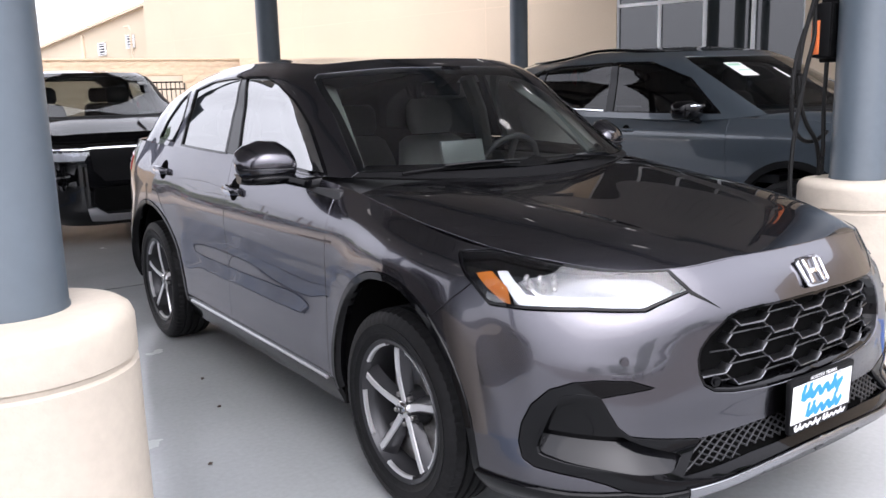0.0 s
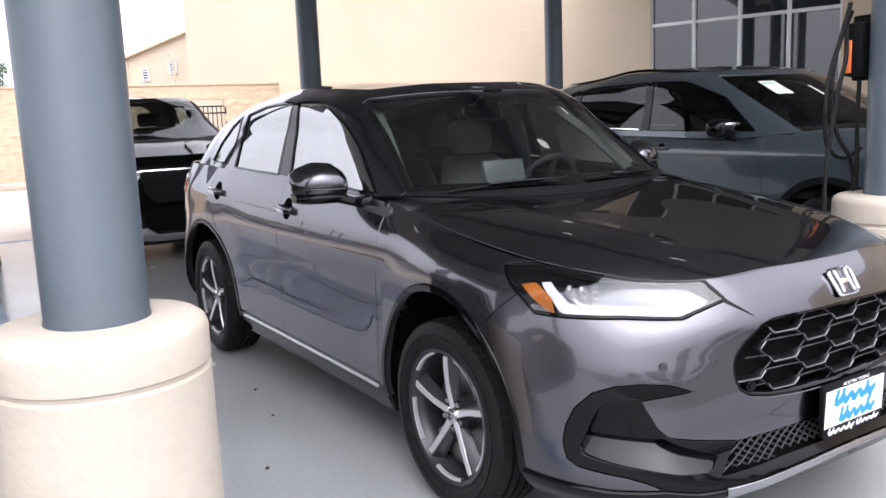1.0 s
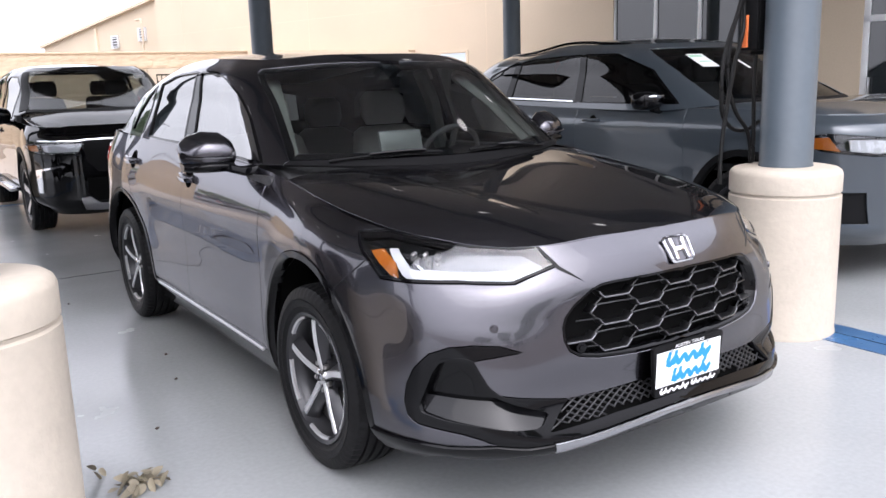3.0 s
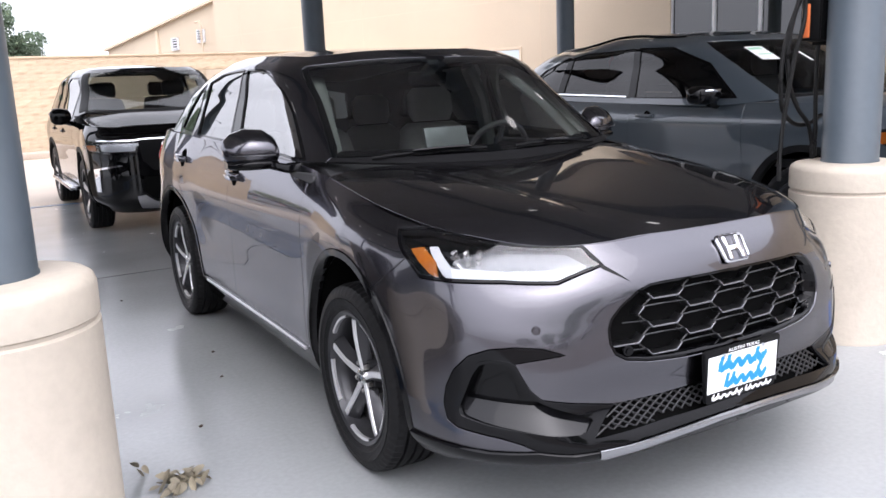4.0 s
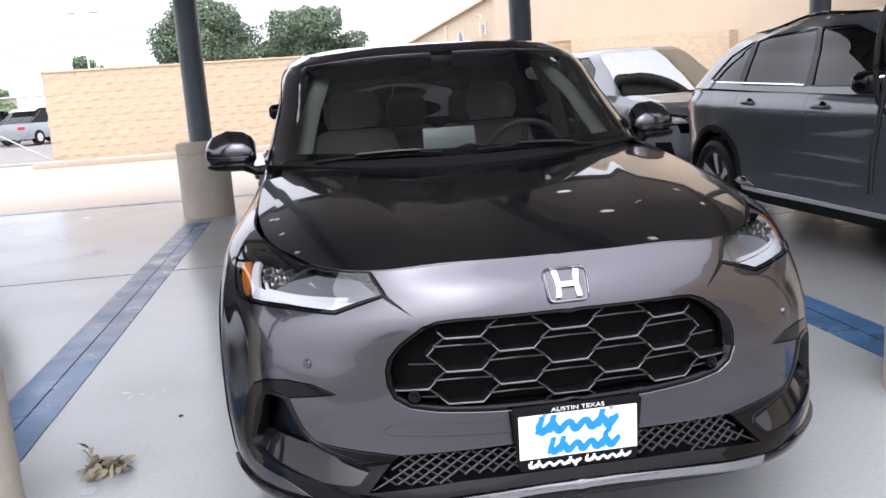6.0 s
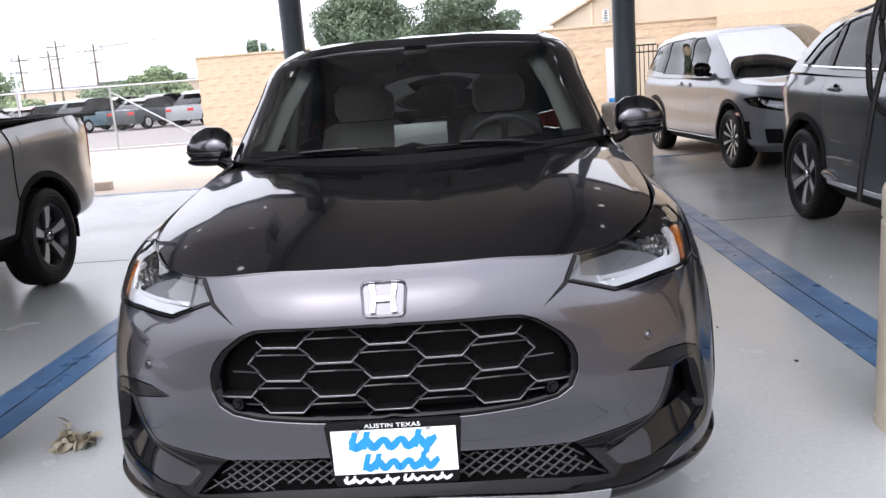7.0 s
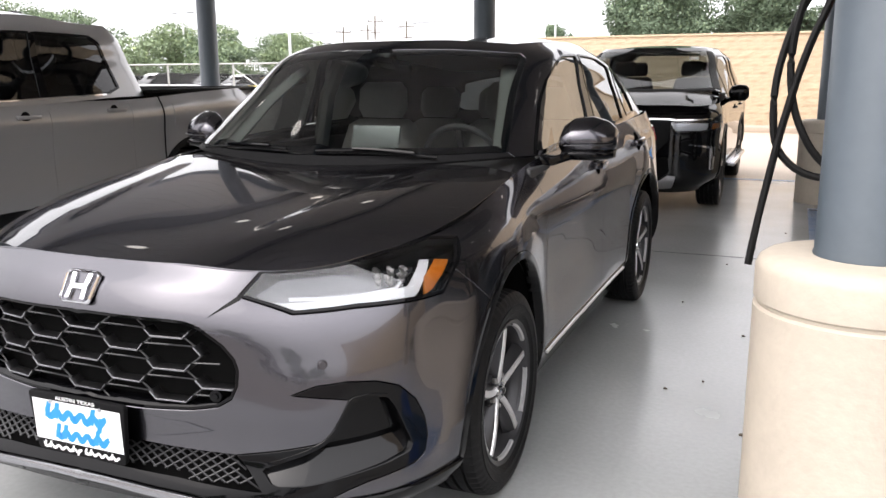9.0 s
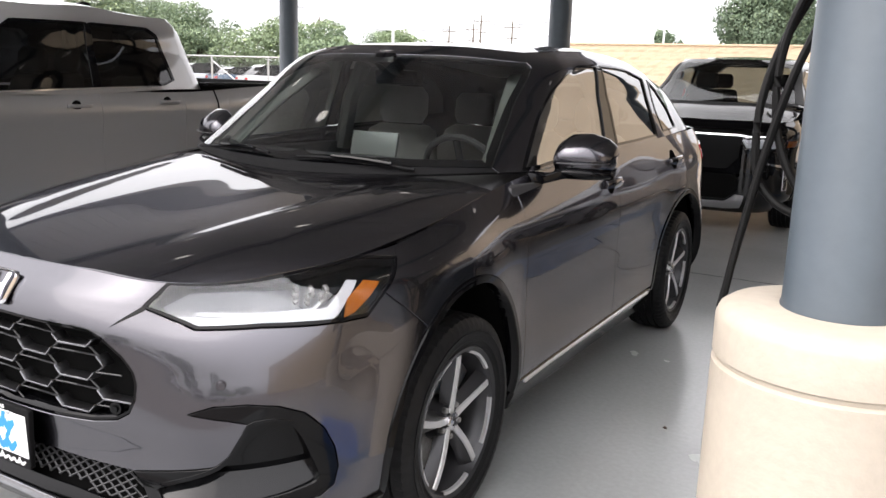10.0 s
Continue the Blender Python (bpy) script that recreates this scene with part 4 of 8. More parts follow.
quarter = uvl(rest_arch, [(bnet.side([(3.12, .24)])[0][0], 0.0)], [(u, 0.0) for u in np.linspace(bnet.side([(3.2, .26)])[0][0], bnet.u1, 6)], [(u, v1) for u in np.linspace(bnet.u1, r_top[0], 12)], r_seam[::-1])
tail_uv = bnet.side(TAIL_LAMP)
pair("rear_quarter", panel("rear_quarter", bnet, quarter, PAINT, [uvl(tail_uv)], step=0.025), hero)
pair("tail_lamp", panel("tail_lamp", bnet, uvl(tail_uv), RED_LENS, lift=0.004), hero, "red tail lamp lens")
sill = uvl([(u, 0.0) for u in np.linspace(bnet.side([(.46, .23)])[0][0], bnet.side([(2.2, .235)])[0][0], 10)], bnet.side([(2.185, .34), (1.535, .338), (1.0, .338), (.480, .338)]))
pair("sill", panel("sill", bnet, sill, GLOSS_BLACK, lift=0.002, thick=0.03), hero, "gloss black side sill")
strip = uvl(bnet.side([(y, .322) for y in (.52, 1.0, 1.6, 2.12)]), bnet.side([(y, .336) for y in (2.12, 1.6, 1.0, .52)]))
pair("sill_strip", panel("sill_strip", bnet, strip, SATIN, lift=0.012, thick=0.01, step=0.03), hero, "thin satin silver strip along the sill")
for y in (0.0, WB):
    ring = uvl(arch(bnet, y, .36, .474, -8, 188, 34), arch(bnet, y, .36, .448, 188, -8, 34))
    pair("arch_trim", panel("arch_trim", bnet, ring, GLOSS_BLACK, lift=0.004, thick=0.05, step=0.03), hero, "gloss black wheel arch trim")
    for s in (-1, 1):
        m = pose(s * 0.60, y, 0.36) @ pose(0, 0, 0, 0, 90 * s, 0)
        up = math.pi if s > 0 else 0.0
        lin = MB().lathe([(0.0, 0.0), (0.452, 0.0), (0.457, 0.25)], m, n=36, a0=up - 1.85, a1=up + 1.85)
        part("wheel_well", lin.mesh("wheel_well", VOID_BLACK), hero)

part("hood", panel("hood", hnet, [(hnet.u0, 0), (hnet.u1, 0), (hnet.u1, hnet.v1), (hnet.u0, hnet.v1)], PAINT, centre=True, step=0.024, gap=0.003), hero, "long grey hood with two raised creases")
part("roof", panel("roof", rnet, [(rnet.u0, 0), (rnet.u1, 0), (rnet.u1, rnet.v1), (rnet.u0, rnet.v1)], PAINT, centre=True, step=0.05, gap=0.001), hero)

# cabin: screen, pillars, side glass
ws_b = cnet.near([(0, .25, 1.105), (.22, .272, 1.108), (.42, .325, 1.112), (.60, .400, 1.118), (.728, .495, 1.125)])
ws_t = cnet.near([(.618, 1.02, 1.465), (.596, 1.03, 1.492), (.32, .925, 1.510), (.17, .895, 1.512), (0, .885, 1.514)])
ws_b[0, 0] = ws_t[-1, 0] = cnet.u0
screen = uvl(ws_b, ws_t)
part("windshield", panel("windshield", cnet, screen, CLEAR_GLASS, centre=True, step=0.06, thick=0, gap=0.001), hero, "clear laminated windshield").visible_shadow = False
inner = shrink(dense([tuple(q) for q in screen], 0.06), 0.035, [])
inner[:, 0] = np.where(dense([tuple(q) for q in screen], 0.06)[:, 0] <= cnet.u0 + 1e-4, cnet.u0, inner[:, 0])
k0 = [tuple(q) for q in inner if q[0] > cnet.u0 + 1e-4]
frit = uvl(ws_b, ws_t, [(cnet.u0, ws_t[-1][1] - 0.045)], k0[::-1], [(cnet.u0, ws_b[0][1] + 0.05)])
part("screen_border", panel("screen_border", cnet, frit, GLOSS_BLACK, lift=-0.006, thick=0, centre=True, step=0.04, gap=0), hero, "black printed border of the windshield")
part("cowl", panel("cowl", cnet, uvl([(u, 0.0) for u in np.linspace(cnet.u0, ws_b[-1][0] + .03, 8)], ws_b[::-1]), MATTE_BLACK, centre=True, step=0.05), hero, "black plastic cowl below the windshield")
FG = [(.63, 1.107), (1.05, 1.123), (1.49, 1.140), (1.51, 1.30), (1.545, 1.497), (1.33, 1.490), (1.18, 1.455), (1.02, 1.39), (.85, 1.285), (.70, 1.165)]
RG = [(1.63, 1.144), (1.95, 1.150), (2.28, 1.159), (2.275, 1.29), (2.255, 1.45), (2.0, 1.488), (1.60, 1.499), (1.62, 1.33)]
QG = [(2.43, 1.174), (2.76, 1.182), (2.69, 1.28), (2.52, 1.39), (2.37, 1.440), (2.365, 1.29)]
BP = [(1.500, 1.141), (1.62, 1.144), (1.612, 1.33), (1.594, 1.500), (1.552, 1.498), (1.517, 1.30)]
fg, rg, qg, bp = (cnet.side(q, .75) for q in (FG, RG, QG, BP))
rear_u = cnet.near([(.60, 3.33, 1.15)])[0][0]
frame_poly = uvl([(u, 0.0) for u in np.linspace(ws_b[-1][0] + .03, rear_u, 24)], [(rear_u, cnet.v1)], [(u, cnet.v1) for u in np.linspace(rear_u, cnet.u0, 24)[1:]], ws_t[::-1], ws_b[:-2:-1])
part("cabin_frame", panel("cabin_frame", cnet, frame_poly, PAINT, [uvl(fg), uvl(rg), uvl(qg), uvl(bp)], centre=True, step=0.035, gap=0.0012), hero, "grey painted pillars and roof rails")
part("rear_window", panel("rear_window", cnet, [(rear_u, 0), (cnet.u1, 0), (cnet.u1, cnet.v1), (rear_u, cnet.v1)], TINT_GLASS, thick=0, step=0.06), hero)
part("rear_window", mirrored(bpy.data.meshes["rear_window"]), hero)
for nm, poly, g, doors in (("front_window", fg, TINT_GLASS, fd), ("rear_window_pane", rg, TINT_GLASS, rd)):
    me = panel(nm, cnet, uvl(poly), g, lift=-0.006, thick=0, step=0.05, gap=0.0)
    part(nm, me, doors[0], "tinted door window").visible_shadow = False
    part(nm, mirrored(me), doors[1], "tinted door window").visible_shadow = False
pair("quarter_window", panel("quarter_window", cnet, uvl(qg), TINT_GLASS, lift=-0.005, thick=0, step=0.05), hero, "tinted quarter window")
pair("door_pillar", panel("door_pillar", cnet, uvl(bp), GLOSS_BLACK, lift=0.001, thick=0.006, step=0.04), hero, "gloss black pillar between the windows")
for poly in (fg, rg, qg):
    ring = dense([tuple(q) for q in poly], 0.03)
    me = panel("window_trim", cnet, uvl(shrink(ring, -0.010, [])), GLOSS_BLACK, [uvl(shrink(ring, 0.006, []))], lift=0.003, thick=0.008, step=0.03, gap=0)
    pair("window_trim", me, hero, "black window surround")

# added black inner body: its colour stands in for shade in joints and openings
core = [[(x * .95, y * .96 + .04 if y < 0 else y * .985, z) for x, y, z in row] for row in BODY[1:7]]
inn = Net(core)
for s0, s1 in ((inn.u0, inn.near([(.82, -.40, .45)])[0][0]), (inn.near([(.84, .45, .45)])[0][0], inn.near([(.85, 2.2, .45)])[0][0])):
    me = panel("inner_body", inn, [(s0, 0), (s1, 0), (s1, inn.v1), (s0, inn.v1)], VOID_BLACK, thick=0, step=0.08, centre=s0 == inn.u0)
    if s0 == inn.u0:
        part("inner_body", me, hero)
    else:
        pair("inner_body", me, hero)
part("underbody", MB().box((0, 1.35, .27), (1.15, 3.9, .06)).mesh("underbody", VOID_BLACK, 0.01), hero)
part("bay_cover", MB().box((0, -.16, .80), (1.24, .95, .06)).mesh("bay_cover", VOID_BLACK), hero)

# wheels
for y in (0.0, WB):
    for s in (-1, 1):
        wheel(hero, s * .792, y, WR, .243, .235, "hero", s)


# lamps
def headlamp():
    out = []
    poly = uvl(hl_low, hl_top)
    lens = panel("lens", bnet, poly, LAMP_GLASS, thick=0, step=0.03, gap=0.004, lift=0.001)
    rim_ring = dense([tuple(q) for q in poly], 0.03)
    bez = panel("bezel", bnet, uvl(rim_ring), GLOSS_BLACK, [uvl(shrink(rim_ring, 0.015, []))], lift=0.0035, thick=0.03, step=0.018, gap=0.003)
    back = panel("housing", bnet, poly, GLOSS_BLACK, lift=-0.05, thick=0, step=0.04, gap=0.0)
    P = lambda pts: uvl(bnet.near(pts))  # noqa: E731
    guide = panel("light_guide", bnet, P([(0.809, -0.443, 0.915), (0.79, -0.468, 0.918), (0.802, -0.56, 0.856), (0.764, -0.612, 0.852), (0.55, -0.798, 0.842), (0.511, -0.825, 0.842), (0.54, -0.823, 0.825), (0.689, -0.714, 0.824), (0.818, -0.573, 0.817), (0.826, -0.539, 0.833)]), LED_WHITE, lift=-0.016, thick=0.012, step=0.015, gap=0)
    line = panel("inner_guide", bnet, P([(0.787, -0.555, 0.876), (0.78, -0.563, 0.877), (0.775, -0.59, 0.861), (0.556, -0.782, 0.853), (0.561, -0.786, 0.846), (0.782, -0.591, 0.853)]), LED_WHITE, lift=-0.022, thick=0.006, step=0.015, gap=0)
    amber = panel("amber_lamp", bnet, P([(0.844, -0.39, 0.893), (0.817, -0.43, 0.903), (0.82, -0.502, 0.865), (0.833, -0.525, 0.821), (0.841, -0.497, 0.828), (0.848, -0.443, 0.858)]), AMBER, lift=-0.010, thick=0.01, step=0.015, gap=0)
    # reflector outlined as the pale sky reflection on the lens, painted in grey
    refl_sheen = panel("reflector", bnet, P([(0.755, -0.604, 0.856), (0.696, -0.619, 0.886), (0.64, -0.66, 0.899), (0.528, -0.772, 0.891), (0.482, -0.822, 0.858), (0.51, -0.819, 0.838), (0.593, -0.751, 0.846), (0.757, -0.61, 0.85)]), LAMP_SHEEN, lift=-0.030, thick=0.015, step=0.03, gap=0)
    shade = panel("upper_shade", bnet, P([(0.784, -0.478, 0.908), (0.678, -0.61, 0.906), (0.646, -0.653, 0.9), (0.699, -0.616, 0.886), (0.754, -0.6, 0.86), (0.777, -0.575, 0.86)]), LAMP_DARK, lift=-0.036, thick=0.01, step=0.02, gap=0)
    mods, rnd = MB(), random.Random(2)
    for c in [(0.773, -0.55, 0.882), (0.748, -0.581, 0.879), (0.722, -0.599, 0.883), (0.767, -0.525, 0.898), (0.741, -0.555, 0.898), (0.712, -0.583, 0.899)]:
        q = bnet.near([c])[0]
        p, n = bnet.at(*q)[0], bnet.normal(q[:1], q[1:])[0]
        for dx in (-.010, 0, .010):
            for dz in (-.006, .006):
                mods.box(Vector(p) - Vector(n) * .028 + Vector((dx, -dx * .9, dz)), (.009, .012, .011), look((0, 0, 0), tuple(n)).to_3x3() @ pose(0, 0, 0, rnd.uniform(-35, 35), rnd.uniform(-35, 35), rnd.uniform(0, 90)).to_3x3())
    mods = mods.mesh("lamp_module", BRAKE, 0.001)
    for s in (1, -1):
        h = new("headlight")
        h.parent = hero
        tagged(h, "clear lens headlight with a white light guide and amber corner")
        for nm, me in (("lens", lens), ("bezel", bez), ("housing", back), ("light_guide", guide), ("inner_guide", line), ("amber_lamp", amber), ("reflector", refl_sheen), ("upper_shade", shade), ("lamp_module", mods)):
            o = part(nm, me if s > 0 else mirrored(me), h)
            if nm == "lens":
                o.visible_shadow = False
    return out


headlamp()

# grille: a deep black recess, bright bent bars and thin black webs
grille_half = uvl(grille_uv)
grille = new("grille")
grille.parent = hero
tagged(grille, "black honeycomb grille with bright bent bars")
part("recess", panel("recess", bnet, grille_half, VOID_BLACK, lift=-0.065, thick=0, centre=True, step=0.05, gap=-0.01), grille)
edge = dense([tuple(q) for q in grille_half], 0.03)
cut = shrink(edge, 0.009, edge[:, 0] <= u0 + 1e-4)
gl_ring = uvl(grille_uv, [(u0, grille_uv[-1][1] - .014)], [tuple(q) for q in cut if q[0] > u0 + 1e-3][::-1], [(u0, grille_uv[0][1] + .014)])
part("surround", panel("surround", bnet, gl_ring, GLOSS_BLACK, lift=-0.004, thick=0.06, centre=True, step=0.03, gap=0.001), grille)
gpoly = np.array(GRILLE)
gfull = np.concatenate([gpoly, gpoly[::-1] * (-1, 1)])


def on_face(x, z, back=0.0):
    """A point of the nose, by width and height, set back."""
    q = bnet.front([(abs(x), z)])[0]
    p, n = bnet.at(*q)[0], bnet.normal(q[:1], q[1:])[0]
    p = p - n * back
    return Vector((p[0] if x >= 0 else -p[0], p[1], p[2]))


STEP_X, STEP_Z = 0.277, 0.0435
for j in range(5):
    z = .573 + j * STEP_Z
    for i in range(-2, 3):
        x = i * STEP_X + (STEP_X / 2 if j % 2 else 0)
        if not inside(gfull, np.array([(x, z + .008)]))[0]:
            continue
        pts = [(x - .064, z + .020), (x - .045, z), (x + .045, z), (x + .064, z + .020)]
        pts = [p for p in pts if inside(gfull, np.array([p]))[0]]
        if len(pts) > 1:
            b = MB()
            ctr = [on_face(px, pz, .028) for px, pz in pts]
            rings = [[c + Vector((0, -.014, -.0024)), c + Vector((0, -.014, .0024)), c + Vector((0, .022, .0045)), c + Vector((0, .022, -.0045))] for c in ctr]
            b.loft(rings)
            part("bar", b.mesh("bar", SILVER_BAR, 0.001), grille)
        for sx in (-1, 1):
            a, c = (x + sx * .064, z + .020), (x + sx * (STEP_X / 2 - .045), z + STEP_Z)
            f = (x + sx * (STEP_X / 2 - .064), z - STEP_Z + .020)
            for a, e in ((a, c), ((x + sx * .045, z), f), (a, (x + sx * STEP_X / 2, z + .5 * STEP_Z))):
                if inside(gfull, np.array([a]))[0] and inside(gfull, np.array([e]))[0]:
                    part("web", MB().tube([on_face(*a, .024), on_face(*e, .024)], 0.0024, 5).mesh("web", WEB_GREY), grille)
for s in (-1, 1):
    c = on_face(s * .405, .598, .012)
    part("camera_eye", MB().lathe([(0, .006), (.008, .006), (.010, 0), (.016, 0), (.018, -.01)], Matrix.Translation(c) @ pose(0, 0, 0, 90, 0, s * 18), n=20).mesh("camera_eye", GLOSS_BLACK), grille)
    c = on_face(s * .665, .684, -.001)
    part("parking_sensor", MB().lathe([(0, .003), (.010, .003), (.0115, 0), (.0135, 0), (.0145, -.004)], Matrix.Translation(c) @ pose(0, 0, 0, 85, 0, s * 38), n=24).mesh("parking_sensor", PAINT), hero, "round painted parking sensor")

# lower intake: diamond mesh
low = new("lower_grille")
low.parent = hero
tagged(low, "black diamond mesh lower intake")
part("recess", panel("recess", bnet, uvl(mesh_uv), VOID_BLACK, lift=-0.05, thick=0, centre=True, step=0.06, gap=-0.01), low)
lowp = np.array(MESH_LOW)
lfull = np.concatenate([lowp, lowp[::-1] * (-1, 1)])
net_b = MB()
for sgn in (-1, 1):
    for i in range(-32, 33):
        run, pts = i * .036, []
        for z in np.linspace(.312, .440, 9):
            x = run + sgn * (z - .375) * 1.9
            if inside(lfull, np.array([(x, z)]))[0]:
                pts.append(on_face(x, z, .016))
        if len(pts) > 1:
            net_b.tube(pts, 0.0028, 5)
part("diamond_mesh", net_b.mesh("diamond_mesh", WEB_GREY), low)

# side intakes
def shelf_form(p):
    """The body's corner leaning back towards the top, as a ledge below the intake."""
    p = flare(p)
    back = .55 * np.clip(p[:, 2] - .365, 0, .12)
    p[:, 1] += back * .9
    p[:, 0] -= back * .45
    return p


snet = Net(BODY, shelf_form)
shelf_uv = snet.near([(x, -.86 + max(0, x - .5) ** 2 * 2.0, z) for x, z in soften(SHELF, 1, .2)], (1, .25, 1))
for s in (1, -1):
    v = new("side_intake")
    v.parent = hero
    tagged(v, "gloss black bumper intake with a deep pocket")
    rim_v = dense([tuple(q) for q in mouth_uv], .02)
    items = [("pocket", panel("pocket", bnet, uvl(mouth_uv), GLOSS_BLACK, lift=-0.06, thick=0, step=0.03, gap=-0.006)),
             ("pocket_rim", panel("pocket_rim", bnet, uvl(shrink(rim_v, -.006, [])), GLOSS_BLACK, [uvl(shrink(rim_v, .004, []))], lift=.005, thick=.05, step=.02, gap=0)),
             ("shelf", panel("shelf", snet, uvl(shelf_uv), SHELF_BLACK, lift=0.002, thick=0.02, step=0.018, gap=0))]
    for nm, me in items:
        part(nm, me if s > 0 else mirrored(me), v)

# emblem, plate
qe = bnet.front([(0, .855)])[0]
pe, ne = Vector(bnet.at(*qe)[0]), Vector(bnet.normal(qe[:1], qe[1:])[0])
em = Matrix.Translation(pe + ne * .004) @ pose(0, 0, 0, 57, 0, 0)
emblem = new("emblem")
emblem.parent, emblem.matrix_basis = hero, em
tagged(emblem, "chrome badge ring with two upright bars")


def badge_outline(w, h, r, n=6):
    pts = []
    for cx, cy, a0 in ((w * .92 - r, -h + r, -90), (w - r, h - r, 0), (-w + r, h - r, 90), (-w * .92 + r, -h + r, 180)):
        pts += [(cx + r * math.cos(radians(a0 + 90 * k / n)), cy + r * math.sin(radians(a0 + 90 * k / n))) for k in range(n + 1)]
    return pts


o_out, o_in = badge_outline(.058, .047, .017), badge_outline(.051, .040, .012)
rg_b = MB()
n_o = len(o_out)
rg_b.loft([[Vector((x, y, z)) for x, y in pts] for pts, z in ((o_out, 0), (o_out, .006), ([((a + c) / 2, (b + d) / 2) for (a, b), (c, d) in zip(o_out, o_in)], .011), (o_in, .006), (o_in, 0))], caps=False)
part("ring", rg_b.mesh("ring", CHROME), emblem)
hb = MB()
for s in (-1, 1):
    hb.prism([(s * .036, .037), (s * .021, .037), (s * .017, .004), (s * .020, -.036), (s * .034, -.036), (s * .029, .0)][::s], .002, .011)
hb.prism([(-.020, .006), (-.020, -.008), (.020, -.008), (.020, .006)], .002, .010)
part("badge_mark", hb.mesh("badge_mark", CHROME, 0.0015), emblem)
part("badge_back", MB().prism(o_in, -.004, .001).mesh("badge_back", PAINT), emblem)

plate = thing("number_plate", "white dealer plate in a black frame with blue script shapes", "number plate", pose(0, -.982, .478, 92, 0, 0))
fr = MB().prism(badge_outline(.170, .0865, .012), -.012, .004)
part("plate_frame", fr.mesh("plate_frame", MATTE_BLACK, 0.003), plate, "black plastic plate frame")
part("plate_panel", MB().prism([(-.155, -.052), (.155, -.052), (.155, .066), (-.155, .066)], .003, .0055).mesh("plate_panel", PLATE_WHITE), plate, "white plate panel")
for s in (-1, 1):
    part("screw", MB().lathe([(0, .004), (.005, .004), (.006, 0)], Matrix.Translation((s * .087, .064, .0055)), n=12).mesh("screw", SATIN), plate)


def lettering(text, size, x, y, z, parent, material, label, shear=0.0):
    cu = bpy.data.curves.new("lettering", "FONT")
    cu.body, cu.size, cu.align_x, cu.align_y, cu.extrude, cu.shear = text, size, "CENTER", "CENTER", 0.0004, shear
    ob = new("lettering", cu)
    dg = bpy.context.evaluated_depsgraph_get()
    me = bpy.data.meshes.new_from_object(ob.evaluated_get(dg))
    me.name = "lettering"
    bpy.data.objects.remove(ob)
    me.materials.clear()
    me.materials.append(material)
    return part("lettering", me, parent, label, Matrix.Translation((x, y, z)) @ Matrix.Diagonal((1.35, 1, 1, 1)))


lettering("AUSTIN TEXAS", .0155, 0, .0755, .0048, plate, INK_WHITE, "white capital letters on the frame")


def script_wave(x0, x1, y, h, n, material, name, z, tall=(), drop=()):
    """A slanting wavy ribbon with a few long strokes, as wide and tall as the script that it stands for."""
    b, w = MB(), (x1 - x0) / n
    t = np.linspace(0, n, n * 14 + 1)
    px = x0 + w * t
    py = y - h * .10 + h * .24 * np.cos(2 * math.pi * t)
    px = px + (py - y) * .28
    wide = h * (.21 + .09 * np.abs(np.sin(math.pi * t)))
    gx, gy = np.gradient(px), np.gradient(py)
    gl = np.hypot(gx, gy) * 1.35
    up, lo = [(a - q * f, c + q * e) for a, c, q, e, f in zip(px, py, wide, gx / gl, gy / gl)], [(a + q * f, c - q * e) for a, c, q, e, f in zip(px, py, wide, gx / gl, gy / gl)]
    for i in range(len(t) - 1):
        b.prism([lo[i], lo[i + 1], up[i + 1], up[i]], 0, .0006)
    for k, (a0, a1) in [(k, (-.42, .62)) for k in tall] + [(k, (-.80, .15)) for k in drop]:
        cx, q = x0 + w * k, h * .17
        b.prism([(cx + a0 * h * .28 - q, y + a0 * h), (cx + a0 * h * .28 + q, y + a0 * h), (cx + a1 * h * .28 + q, y + a1 * h), (cx + a1 * h * .28 - q, y + a1 * h)], 0, .0008)
    part(name, b.mesh(name, material, smooth=0), plate, "", Matrix.Translation((0, 0, z)))


script_wave(-.112, .105, .034, .046, 5, PLATE_BLUE, "blue_stroke", .0056, (.25, .95, 3.9), (4.6,))
script_wave(-.080, .108, -.024, .042, 5, PLATE_BLUE, "blue_stroke", .0056, (.2, .9, 3.9))
script_wave(-.135, .005, -.0690, .019, 5, INK_WHITE, "white_stroke", .0046, (.25, .95, 3.9), (4.6,))
script_wave(.015, .138, -.0685, .018, 5, INK_WHITE, "white_stroke", .0046, (.2, .9, 3.9))


